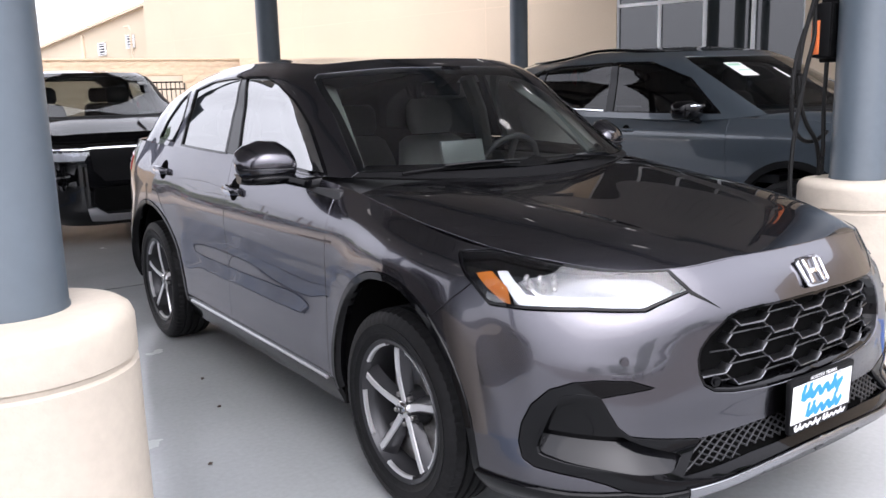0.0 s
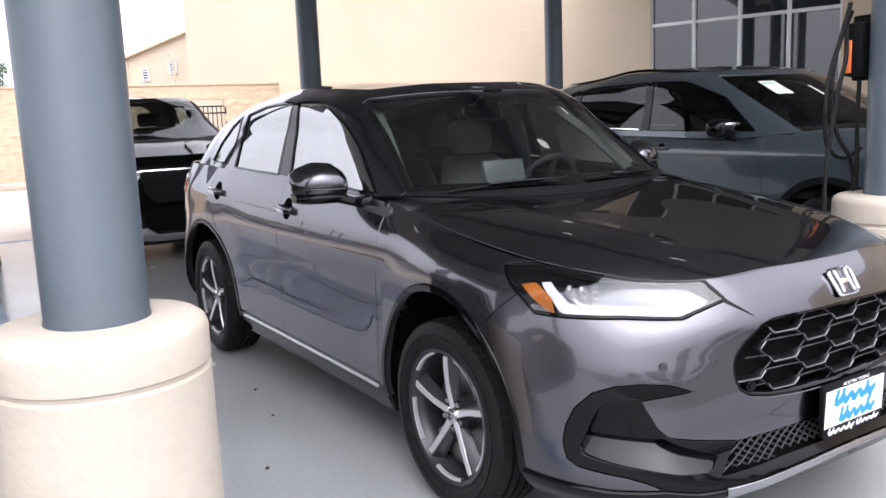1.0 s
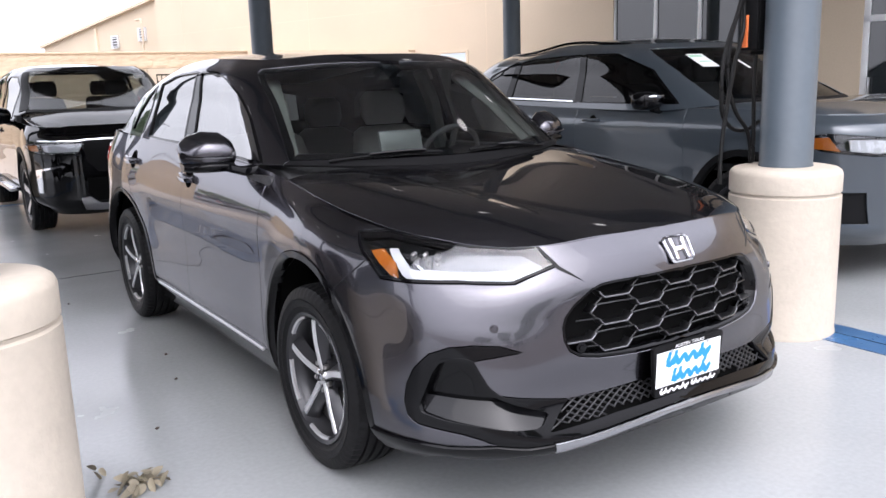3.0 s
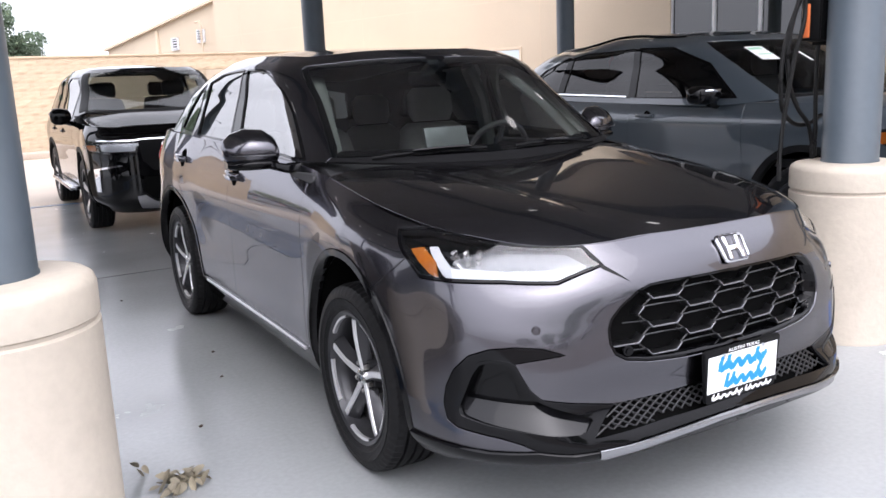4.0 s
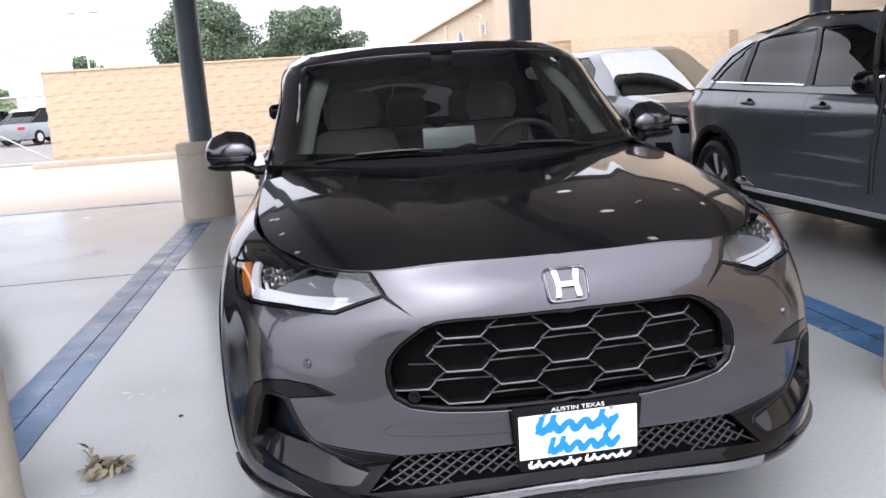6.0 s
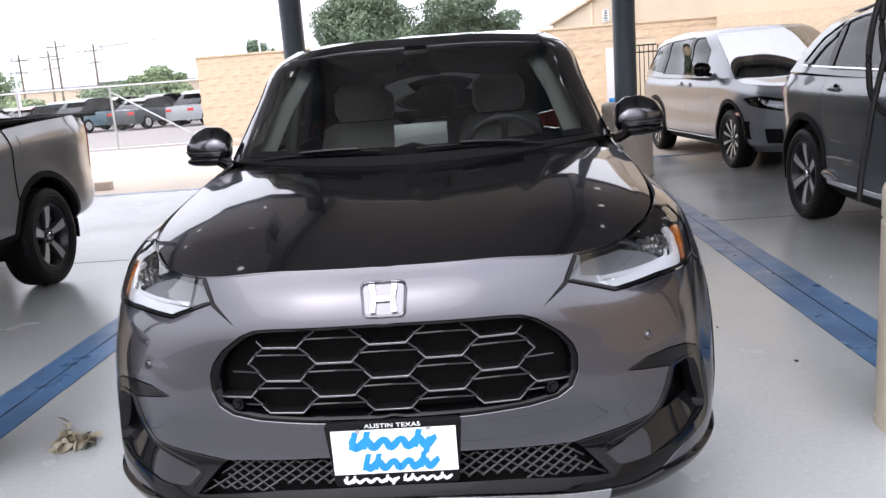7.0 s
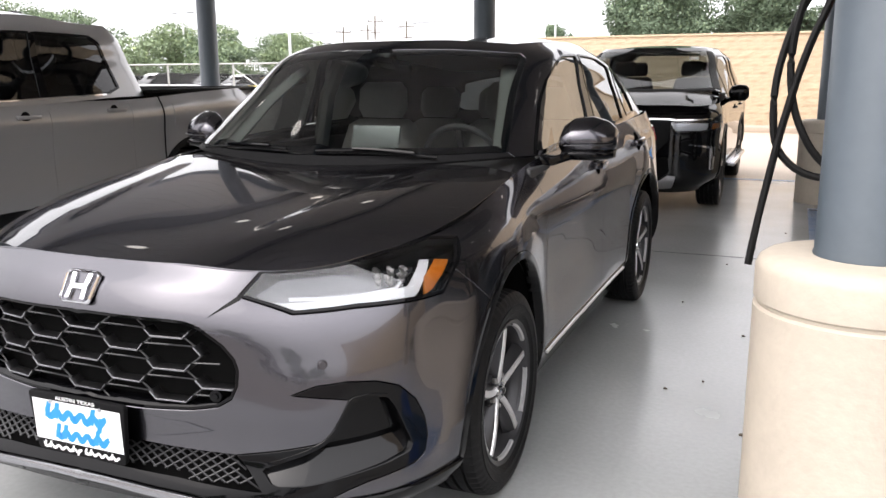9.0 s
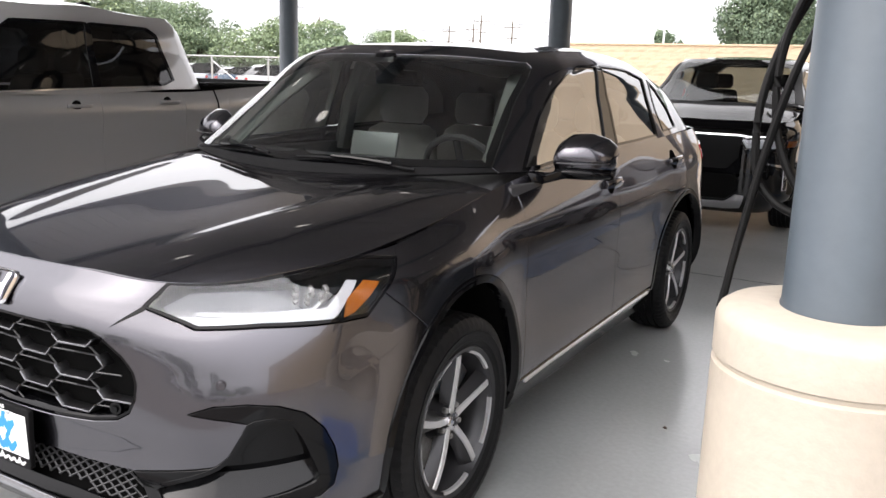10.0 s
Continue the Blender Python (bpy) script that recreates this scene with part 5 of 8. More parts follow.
# door mirrors
def door_mirror(s):
    g = new("door_mirror")
    g.parent = hero
    tagged(g, "grey and gloss black door mirror")
    rings = []
    for k, (x, w, h, dz) in enumerate([(.848, .030, .030, -.006), (.862, .058, .058, .0), (.90, .074, .076, .008), (.97, .076, .080, .010), (1.03, .064, .066, .004), (1.058, .042, .044, .0), (1.068, .016, .02, .0)]):
        ring = []
        for a in np.linspace(0, 2 * math.pi, 36, endpoint=False):
            cy, cz = math.cos(a), math.sin(a)
            yy = w * (abs(cy) ** .85) * (1 if cy > 0 else -1) * (.55 if cy > 0 else 1.0) * (1 - .30 * max(0, cz)) + .034 * max(0, cz) ** 1.5
            ring.append(Vector((s * x, .795 + (x - .86) * .28 + yy, 1.148 + dz + h * (abs(cz) ** .8) * (1 if cz > 0 else -1))))
        rings.append(ring)
    top, bot = MB(), MB()
    n = 20
    up = MB().loft(rings)
    me = up.mesh("cap", PAINT, smooth=60)
    part("cap", me, g, "grey painted mirror cap")
    low_r = [[Vector((q.x * 1.002, .797 + (q.y - .797) * 1.03, 1.070 + (q.z - 1.148) * .42 + .022)) for q in r] for r in rings[1:-1]]
    part("lower_shell", MB().loft(low_r).mesh("lower_shell", GLOSS_BLACK, smooth=60), g, "gloss black lower shell")
    part("arm", MB().loft([[Vector((s * x, y + dy, z + dz)) for dy, dz in ((-.03, -.018), (.035, -.018), (.03, .02), (-.02, .02))] for x, y, z in ((.80, .66, 1.075), (.85, .70, 1.068), (.91, .77, 1.088))]).mesh("arm", GLOSS_BLACK, 0.006), g)
    part("mirror_glass", MB().prism([(-.085, -.05), (.085, -.05), (.09, .045), (-.08, .055)], 0, .003, Matrix.Translation((s * .955, .862, 1.148)) @ pose(0, 0, 0, 90, 0, 180 + s * 14)).mesh("mirror_glass", CHROME), g)
    part("signal_strip", MB().tube([(s * .88, .722, 1.128), (s * .96, .728, 1.128), (s * 1.03, .765, 1.13), (s * 1.06, .80, 1.132)], .0028, 6).mesh("signal_strip", RIM_DARK), g)


for s in (1, -1):
    door_mirror(s)


# door handles with dark pockets
def handle(door, y, z, s):
    x = float(bnet.at(*bnet.side([(y, z)])[0])[0][0])
    q = bnet.side([(y, z)])[0]
    ring = [(y + .050 * math.cos(a) - .006, z + .052 * math.sin(a)) for a in np.linspace(0, 2 * math.pi, 18, endpoint=False)]
    me = panel("handle_pocket", bnet, uvl(bnet.side(ring)), VOID_BLACK, lift=0.0015, thick=0, step=0.02, gap=0)
    part("handle_pocket", me if s > 0 else mirrored(me), door)
    b = MB()
    rings = []
    for t in np.linspace(-1, 1, 11):
        px = float(bnet.at(*bnet.side([(y + .085 * t, z)])[0])[0][0])
        off = .036 - .022 * abs(t) ** 3
        rings.append([Vector((s * (px + off + a), y + .085 * t, z + .006 * t + c * (1 - .25 * t * t))) for a, c in ((-.010, -.022), (.004, -.019), (.009, 0), (.004, .019), (-.010, .022))])
    b.loft(rings)
    h = part("door_handle", b.mesh("door_handle", PAINT, 0.002), door, "grey pull handle over a dark pocket")
    b2 = MB().loft([[r + Vector((s * .004, 0, dz)) for r, dz in ((ring[2], -.004), (ring[2], .004), (ring[1], .0))] for ring in rings[2:-2]])
    part("chrome_insert", b2.mesh("chrome_insert", CHROME), h)


for s, i in ((1, 0), (-1, 1)):
    handle(fd[i], 1.415, .990, s)
    handle(rd[i], 2.43, 1.020, s)

# wipers
for x0, x1, y0, dy in ((-.60, -.12, .40, -.105), (.02, .50, .285, .06)):
    w = new("wiper")
    w.parent = hero
    pts = []
    for t in np.linspace(0, 1, 7):
        x = x0 + (x1 - x0) * t
        q = cnet.near([(abs(x), y0 + dy * t - .02, 1.100)])[0]
        p = cnet.at(*q)[0] + cnet.normal(q[:1], q[1:])[0] * .012
        pts.append((x, p[1], p[2]))
    part("blade", MB().tube(pts, .006, 6).mesh("blade", MATTE_BLACK), w)
    part("arm", MB().tube([(p[0], p[1] - .012, p[2] + .010) for p in pts[2:6]], .007, 6).mesh("arm", GLOSS_BLACK), w)


# cabin: seats, dash, wheel, mirror
def cushion(rings_spec, name, material, parent, label=""):
    b = MB()
    rings = []
    for (c, ax, ay, az, w, d) in rings_spec:
        ring = []
        for a in np.linspace(0, 2 * math.pi, 16, endpoint=False):
            ca, sa = math.cos(a), math.sin(a)
            ring.append(Vector((c[0] + w * abs(ca) ** .55 * (1 if ca > 0 else -1), c[1] + d * abs(sa) ** .7 * (1 if sa > 0 else -1) * ay, c[2] + d * abs(sa) ** .7 * (1 if sa > 0 else -1) * az)))
        rings.append(ring)
    b.loft(rings)
    return part(name, b.mesh(name, material, smooth=60), parent, label)


def seat(parent, x, y, w=.25, top=1.28, back=SEAT, head=True):
    st = new("seat")
    st.parent = parent
    tagged(st, "light grey leather seat with a headrest")
    cushion([((x, y - .32, .60), 0, 0, 1, w * .9, .05), ((x, y - .25, .62), 0, 0, 1, w, .075), ((x, y + .02, .60), 0, 0, 1, w, .08), ((x, y + .14, .60), 0, 0, 1, w * .9, .07)], "seat_cushion", back, st)
    cushion([((x, y + .10, .62), 0, 1, 0, w * .92, .06), ((x, y + .15, .78), 0, 1, 0, w, .075), ((x, y + .20, .98), 0, 1, 0, w * .95, .075), ((x, y + .245, top - .16), 0, 1, 0, w * .80, .065), ((x, y + .26, top - .13), 0, 1, 0, w * .6, .04)], "seat_back", back, st)
    if head:
        cushion([((x, y + .25, top - .12), 0, 1, 0, w * .46, .04), ((x, y + .255, top - .07), 0, 1, 0, w * .56, .06), ((x, y + .265, top + .03), 0, 1, 0, w * .54, .06), ((x, y + .27, top + .07), 0, 1, 0, w * .40, .04)], "headrest", back, st)
    return st


for x in (-.37, .37):
    seat(hero, x, 1.35, top=1.30)
for x in (-.40, .0, .40):
    seat(hero, x, 2.22, .23, 1.26)
dash = MB().loft([[Vector((x, y, z)) for y, z in ((.42, 1.02), (.56, 1.075), (.80, 1.085), (.92, 1.02), (.90, .72), (.50, .66))] for x in (-.74, -.4, 0, .4, .74)])
part("dashboard", dash.mesh("dashboard", CABIN_DARK, 0.02), hero, "dark plastic dashboard")
part("centre_screen", MB().box((.0, .80, 1.135), (.235, .016, .105), pose(0, 0, 0, -14, 0, 0).to_3x3()).mesh("centre_screen", SCREEN_BACK, 0.004), hero, "silver backed centre screen on the dashboard")
sw = MB()
swm = pose(.37, .93, 1.02, -66, 0, 0)
sw.tube([swm @ Vector((.182 * math.cos(a), .182 * math.sin(a), 0)) for a in np.linspace(0, 2 * math.pi, 33)], .0145, 8, caps=False)
sw.tube([swm @ Vector((-.17, 0, 0)), swm @ Vector((.17, 0, 0))], .016, 8).tube([swm @ Vector((0, -.17, 0)), swm @ Vector((0, 0, 0))], .016, 8)
sw.tube([swm @ Vector((0, 0, -.01)), swm @ Vector((0, 0, -.25))], .05, 10)
part("steering_wheel", sw.mesh("steering_wheel", CABIN_DARK), hero, "black steering wheel")
part("inner_mirror", MB().box((0, .96, 1.42), (.20, .035, .058), pose(0, 0, 0, 12, 0, 0).to_3x3()).tube([(0, .95, 1.44), (0, .90, 1.50)], .012, 8).box((0, .90, 1.475), (.10, .10, .05), pose(0, 0, 0, -35, 0, 0).to_3x3()).mesh("inner_mirror", GLOSS_BLACK, 0.006), hero, "rear-view mirror under the windshield")
head = Net([[(x * .97, y + (.06 if y < 1.2 else 0), z - .035) for x, y, z in row] for row in ROOF], ends=(True, False))
part("headliner", panel("headliner", head, [(head.u0, 0), (head.u1, 0), (head.u1, head.v1), (head.u0, head.v1)], HEADLINER, thick=0, step=0.12, centre=True), hero)
for s in (-1, 1):
    part("door_card", MB().box((s * .80, 1.5, .83), (.06, 2.1, .46)).mesh("door_card", CABIN_DARK, 0.02), hero)
    pts = [(s * .655, .60, 1.12), (s * .60, .82, 1.30), (s * .535, 1.05, 1.45)]
    part("pillar_lining", MB().tube([(p[0], p[1] + .03, p[2] - .015) for p in pts], .042, 8, flat=.5).mesh("pillar_lining", LINING), hero, "pale grey pillar lining")
    part("pillar_lining", MB().tube([(s * .77, 1.60, 1.02), (s * .715, 1.60, 1.30), (s * .63, 1.60, 1.48)], .05, 8, flat=.8).mesh("pillar_lining", LINING), hero, "pale grey pillar lining")
part("cabin_floor", MB().box((0, 1.7, .42), (1.5, 3.2, .06)).mesh("cabin_floor", CABIN_DARK), hero)
part("load_cover", MB().box((0, 2.85, 1.0), (1.3, .75, .03)).mesh("load_cover", CABIN_DARK), hero)


# ---- the other vehicles: skins from a few sizes ----
def body_rows(sp):
    W, nose, tail, wb = sp["W"], sp["nose"], sp["tail"], sp["wb"]
    rows = []
    for zn, zs, zt, dn, w, dt in sp["levels"]:
        yn, yt, w = nose + dn, tail - dt, w * W
        sw = sp.get("sweep", .26)
        row = [(0, yn, zn), (.36 * w, yn + .04 * sw, zn), (.68 * w, yn + .25 * sw, zn + .0 * (zs - zn)), (.88 * w, yn + .75 * sw, zn + .15 * (zs - zn)), (.97 * w, yn + 1.5 * sw, zn + .4 * (zs - zn))]
        row += [(w, -.05, zs + (zn - zs) * .15), (w, .55, zs), (w, wb * .5, zs), (w, wb - .55, zs), (w, wb, zs + (zt - zs) * .5), (.98 * w, tail - .42, zt), (.84 * w, yt - .08, zt), (0, yt, zt)]
        rows.append(row)
    return rows


def cabin_rows(sp):
    rows = []
    c = sp["cabin"]
    for k, (f, zf, zs, zr, w) in enumerate(c["levels"]):
        yf = c["base"] + (c["top"] - c["base"]) * f
        yr = c["rear"] + (c["rear_top"] - c["rear"]) * f
        w = w * sp["W"]
        rows.append([(0, yf - .10, zf), (.50 * w, yf - .03, zf), (.90 * w, yf + .16, zf), (w, yf + .36, zs), (w * 1.01, (yf + yr) * .5, zs + c.get("arc", .02) * (k > 1)), (w, yr - .45, zr), (.90 * w, yr - .06, zr), (0, yr, zr)])
    return rows


def hood_rows(sp, body, cab):
    lead = body[-1][:5]
    rear = [(0, cab[0][0][1] + .0, cab[0][0][2]), (.36 * sp["W"], cab[0][0][1] + .02, cab[0][0][2]), (.64 * sp["W"], cab[0][1][1] + .08, cab[0][1][2] - .003), (.80 * sp["W"], cab[0][2][1] + .0, cab[0][2][2] - .008), (.90 * sp["W"] * .97, cab[0][2][1] + .06, cab[0][2][2] - .03)]
    rows = []
    for t in np.linspace(0, 1, 5):
        row = []
        for n, (a, b) in enumerate(zip(lead, rear)):
            bulge = sp.get("hood_bulge", .05) * math.sin(math.pi * min(1, t * .9 + .05)) * (1 - .25 * (n == 4)) * (n < 4)
            row.append(tuple(a[i] + (b[i] - a[i]) * t + (bulge if i == 2 else 0) for i in range(3)))
        rows.append(row)
    return rows


def roof_rows(cab, cn, crown=.05):
    top = cab[-1]
    us = np.linspace(cn.ku[3], cn.ku[7], 7)
    rim = cn.at(us, np.full(7, cn.v1))
    rows = []
    for k, t in enumerate(np.linspace(0, 1, 7)):
        f, r, e = top[0], top[-1], rim[k]
        y = f[1] + (r[1] - f[1]) * t
        z = e[2] + crown * (.55 + .45 * math.sin(math.pi * t)) if 0 < k < 6 else (f[2], r[2])[k == 6]
        rows.append([(0, y, z), (e[0] * .4, y + (e[1] - y) * .16, z + (e[2] - z) * .12), (e[0] * .75, y + (e[1] - y) * .55, z + (e[2] - z) * .45), tuple(e)])
    return rows


def lifted(sp, up):
    """The same sizes with everything above the sills raised towards the belt line."""
    f = lambda z: z + up * min(1.0, max(0.0, (z - .5) / .45))  # noqa: E731
    sp = dict(sp)
    sp["levels"] = [(f(a), f(b), f(c), d, w, e) for a, b, c, d, w, e in sp["levels"]]
    sp["cabin"] = dict(sp["cabin"], levels=[(k, f(a), f(b), f(c), w) for k, a, b, c, w in sp["cabin"]["levels"]])
    sp["windows"] = [[(y, f(z)) for y, z in w] for w in sp["windows"]]
    sp["handles"] = tuple((y, f(z)) for y, z in sp["handles"])
    sp["mirror"] = (sp["mirror"][0], f(sp["mirror"][1]))
    if "belt_strip" in sp:
        y0, y1, z0, z1 = sp["belt_strip"]
        sp["belt_strip"] = (y0, y1, f(z0), f(z1))
    for k in ("lamp", "lamp_bright", "amber"):
        sp[k] = [(x, y, f(z)) for x, y, z in sp[k]]
    sp["tail_lamp"] = [(y, f(z)) for y, z in sp["tail_lamp"]]
    return sp


def vehicle(sp, m, label):
    root = thing(sp["name"], label, sp["kind"], m)
    body, cab = body_rows(sp), cabin_rows(sp)
    bn = Net(body, lambda p: flare(p, (0.0, sp["wb"]), sp.get("flare", .018), .530, .027))
    cn = Net(cab)
    hn = Net(hood_rows(sp, body, cab), ends=(True, False))
    rn = Net(roof_rows(cab, cn), ends=(True, False))
    P, wb, r, st = sp["paint"], sp["wb"], sp["r"], sp.get("step", .05)
    ar = r + .115
    af, arr = arch(bn, 0, r + .015, ar, -14, 194, 24), arch(bn, wb, r + .015, ar, -14, 194, 24)
    sillz = sp["sill"]
    # front end with lamp and grille openings
    dy0, dy1, dy2 = sp["doors"]
    d0 = (bn.side([(dy0, sillz + .3)])[0][0])
    v1 = bn.v1
    lamp = bn.near(sp["lamp"], (1, .6, 1))
    front = uvl([(bn.u0, 0), (bn.side([(-ar + .02, .3)])[0][0], 0)], af[::-1], bn.side([(dy0, sillz)]), [(d0, v1), (bn.u0, v1)])
    holes = [uvl(lamp)] + [uvl(bn.near(h, (1, .6, 1))) for h in sp.get("front_holes", [])]
    part("front_end", panel("front_end", bn, front, P, holes, centre=True, step=st), root, "painted front end with fenders")
    for h in sp.get("front_holes", []):
        q = bn.near(h, (1, .6, 1))
        pair("intake", panel("intake", bn, uvl(q), MATTE_BLACK, lift=-.02, thick=0, step=st, gap=-.01), root, "black lower intake")
    back = panel("lamp_housing", bn, uvl(lamp), GLOSS_BLACK, lift=-.03, thick=0, step=.04, gap=0)
    pair("lamp_housing", back, root)
    lm = bn.near(sp["lamp_bright"], (1, .6, 1))
    pair("lamp_reflector", panel("lamp_reflector", bn, uvl(lm), LED_WHITE, lift=-.012, thick=.01, step=.04, gap=0), root, "bright headlight reflector")
    if "amber" in sp:
        pair("amber_lamp", panel("amber_lamp", bn, uvl(bn.near(sp["amber"], (1, .6, 1))), AMBER, lift=-.008, thick=.01, step=.04, gap=0), root, "amber corner lamp")
    for o in pair("headlight_lens", panel("headlight_lens", bn, uvl(lamp), LAMP_GLASS, thick=0, step=.04), root, "clear headlight lens"):
        o.visible_shadow = False
    # doors and quarters
    u_b, u_c = bn.side([(dy1, .8)])[0][0], bn.side([(dy2, .8)])[0][0]
    fdp = uvl(bn.side([(dy0, sillz), ((dy0 + dy1) / 2, sillz), (dy1, sillz)]), [(u_b, v1)], [(u, v1) for u in np.linspace(u_b, d0, 5)[1:]])
    fdoor = pair("front_door", panel("front_door", bn, fdp, P, step=st), root)
    cut = arch(bn, wb, r + .015, ar, 178, 140, 5)
    reach = wb - ar < dy2
    rear_lo = bn.side([(dy1, sillz), (min(dy2, wb - ar) if reach else dy2, sillz)])
    rdp = uvl(rear_lo, cut if reach else bn.side([(dy2, .7)]), [(u_c, v1)], [(u, v1) for u in np.linspace(u_c, u_b, 5)[1:]])
    rdoor = pair("rear_door", panel("rear_door", bn, rdp, P, step=st), root)
    tl = bn.side(sp["tail_lamp"])
    low_q = bn.side([(wb + ar, .3)])[0][0]
    if reach:
        q = uvl(arch(bn, wb, r + .015, ar, 140, -12, 16), [(low_q + .05, 0), (bn.u1, 0), (bn.u1, v1), (u_c, v1)])
    else:
        q = uvl(bn.side([(dy2, sillz)]), arch(bn, wb, r + .015, ar, 182, -12, 22), [(low_q + .05, 0), (bn.u1, 0), (bn.u1, v1), (u_c, v1)])
    pair("rear_quarter", panel("rear_quarter", bn, q, P, [uvl(tl)], step=st), root)
    pair("tail_lamp", panel("tail_lamp", bn, uvl(tl), RED_LENS, lift=.006, thick=.02, step=.05), root, "red tail lamp lens")
    s_lo = uvl([(bn.side([(ar, .3)])[0][0], 0), (bn.side([(wb - ar, .3)])[0][0], 0)], bn.side([(wb - ar, sillz - .008), (wb / 2, sillz - .008), (ar, sillz - .008)]))
    pair("sill", panel("sill", bn, s_lo, sp.get("sill_mat", MATTE_BLACK), lift=.004, thick=.03, step=.06), root, "dark side sill")
    if "sill_strip" in sp:
        z0, z1 = sp["sill_strip"]
        pair("sill_strip", panel("sill_strip", bn, uvl(bn.side([(ar + .05, z0), (wb / 2, z0), (wb - ar, z0)]), bn.side([(wb - ar, z1), (wb / 2, z1), (ar + .05, z1)])), SATIN, lift=.012, thick=.01, step=.05), root, "satin strip along the sill")
    for y in (0.0, wb):
        ring = uvl(arch(bn, y, r + .015, ar + .002, -14, 194, 24), arch(bn, y, r + .015, ar - .05, 194, -14, 24))
        pair("arch_trim", panel("arch_trim", bn, ring, sp.get("arch_mat", MATTE_BLACK), lift=.006, thick=.05, step=.05), root)
        for s in (-1, 1):
            mm = pose(s * (sp["W"] - .36), y, r + .015) @ pose(0, 0, 0, 0, 90 * s, 0)
            up = math.pi if s > 0 else 0.0
            part("wheel_well", MB().lathe([(0.0, 0.0), (ar - .02, 0.0), (ar - .015, .32)], mm, n=28, a0=up - 1.8, a1=up + 1.8).mesh("wheel_well", VOID_BLACK), root)
            wheel(root, s * (sp["W"] - .125), y, r, sp["rr"], .245, sp["wheel"], s)
    part("hood", panel("hood", hn, [(hn.u0, 0), (hn.u1, 0), (hn.u1, hn.v1), (hn.u0, hn.v1)], P, centre=True, step=st), root)
    part("roof", panel("roof", rn, [(rn.u0, 0), (rn.u1, 0), (rn.u1, rn.v1), (rn.u0, rn.v1)], P, centre=True, step=.09, gap=0.001), root)
    # glass house
    c = sp["cabin"]
    ub = cn.near([(cab[0][2][0] * .97, cab[0][2][1], cab[0][2][2] + .02)])[0]
    vt = cn.kv[-2]
    ut = cn.near([(cab[-2][2][0] * .96, cab[-2][2][1], cab[-2][2][2])])[0][0]
    scr = [(cn.u0, .05), (ub[0], .05), (ut, vt - .01), (cn.u0, vt - .01)]
    part("windshield", panel("windshield", cn, scr, sp.get("screen", PLAIN_GLASS), centre=True, step=.08, thick=0), root, "clear windshield").visible_shadow = False
    part("cowl", panel("cowl", cn, [(cn.u0, 0), (ub[0], 0), (ub[0], .05), (cn.u0, .05)], MATTE_BLACK, centre=True, step=.08, thick=0), root)
    if sp.get("dark_pillars"):
        band = [(ub[0] - .03, .05), (ub[0] + .10, .05), (ut + .09, vt - .01), (ut - .03, vt - .01)]
        pair("pillar_cover", panel("pillar_cover", cn, band, MATTE_BLACK, lift=.004, thick=.006, step=.06, gap=0), root, "black cover beside the windshield")
    ur = cn.near([(cab[0][6][0], cab[0][6][1] - .02, cab[0][6][2])])[0][0]
    wins = [cn.side(dense(w, .06), .85) for w in sp["windows"]]
    pil = [uvl([(u, 0) for u in np.linspace(ub[0], ur, 8)], [(ur, cn.v1)], [(u, cn.v1) for u in np.linspace(ur, cn.u0, 8)[1:]], [(cn.u0, vt - .01), (ut, vt - .01), (ub[0], .05)])]
    part("cabin_frame", panel("cabin_frame", cn, pil[0], P, [uvl(w) for w in wins], centre=True, step=st, gap=.001), root, "painted pillars and roof rails")
    rw = panel("rear_window", cn, [(ur, 0), (cn.u1, 0), (cn.u1, cn.v1), (ur, cn.v1)], sp.get("rear_glass", DARK_GLASS), thick=0, step=.1, gap=-.004)
    pair("rear_window", rw, root)
    for n, w in enumerate(wins):
        g = sp["glass"][n]
        owner = (fdoor, rdoor)[n] if n < 2 else (root, root)
        me = panel("window", cn, uvl(w), g, lift=-.006, thick=0, step=.07, gap=0)
        part("window", me, owner[0], "dark tinted window").visible_shadow = False
        part("window", mirrored(me), owner[1], "dark tinted window").visible_shadow = False
        ring = dense([tuple(q) for q in w], .05)
        pair("window_trim", panel("window_trim", cn, uvl(shrink(ring, -.012, [])), GLOSS_BLACK, [uvl(shrink(ring, .008, []))], lift=.003, thick=.01, step=.05, gap=0), root, "black window surround")
    for w0, w1 in zip(sp["windows"], sp["windows"][1:]):
        # black pillar cover between two panes
        ends = sorted(w0, key=lambda q: -q[0])[:2]
        fronts = sorted(w1, key=lambda q: q[0])[:2]
        ends, fronts = sorted(ends, key=lambda q: q[1]), sorted(fronts, key=lambda q: q[1])
        cover = [ends[0], fronts[0], fronts[1], ends[1]]
        pair("door_pillar", panel("door_pillar", cn, uvl(cn.side(dense(cover, .06), .85)), GLOSS_BLACK, lift=.003, thick=.008, step=.05, gap=0), root, "black pillar between the windows")
    if "belt_strip" in sp:
        y0, y1, z0, z1 = sp["belt_strip"]
        pts = [(y, z0 + (z1 - z0) * (y - y0) / (y1 - y0)) for y in np.linspace(y0, y1, 8)]
        q = uvl(cn.side(pts, .85), cn.side([(y, z + .010) for y, z in pts[::-1]], .85))
        pair("belt_strip", panel("belt_strip", cn, q, CHROME, lift=.006, thick=.008, step=.05, gap=0), root, "bright strip under the windows")
    # cores, cabin
    # added black core whose colour stands in for shade behind the panels
    core = Net([[(x * .93, y * .95, z) for x, y, z in row] for row in body])
    a0 = core.near([(sp["W"] * .9, -ar, .6)])[0][0]
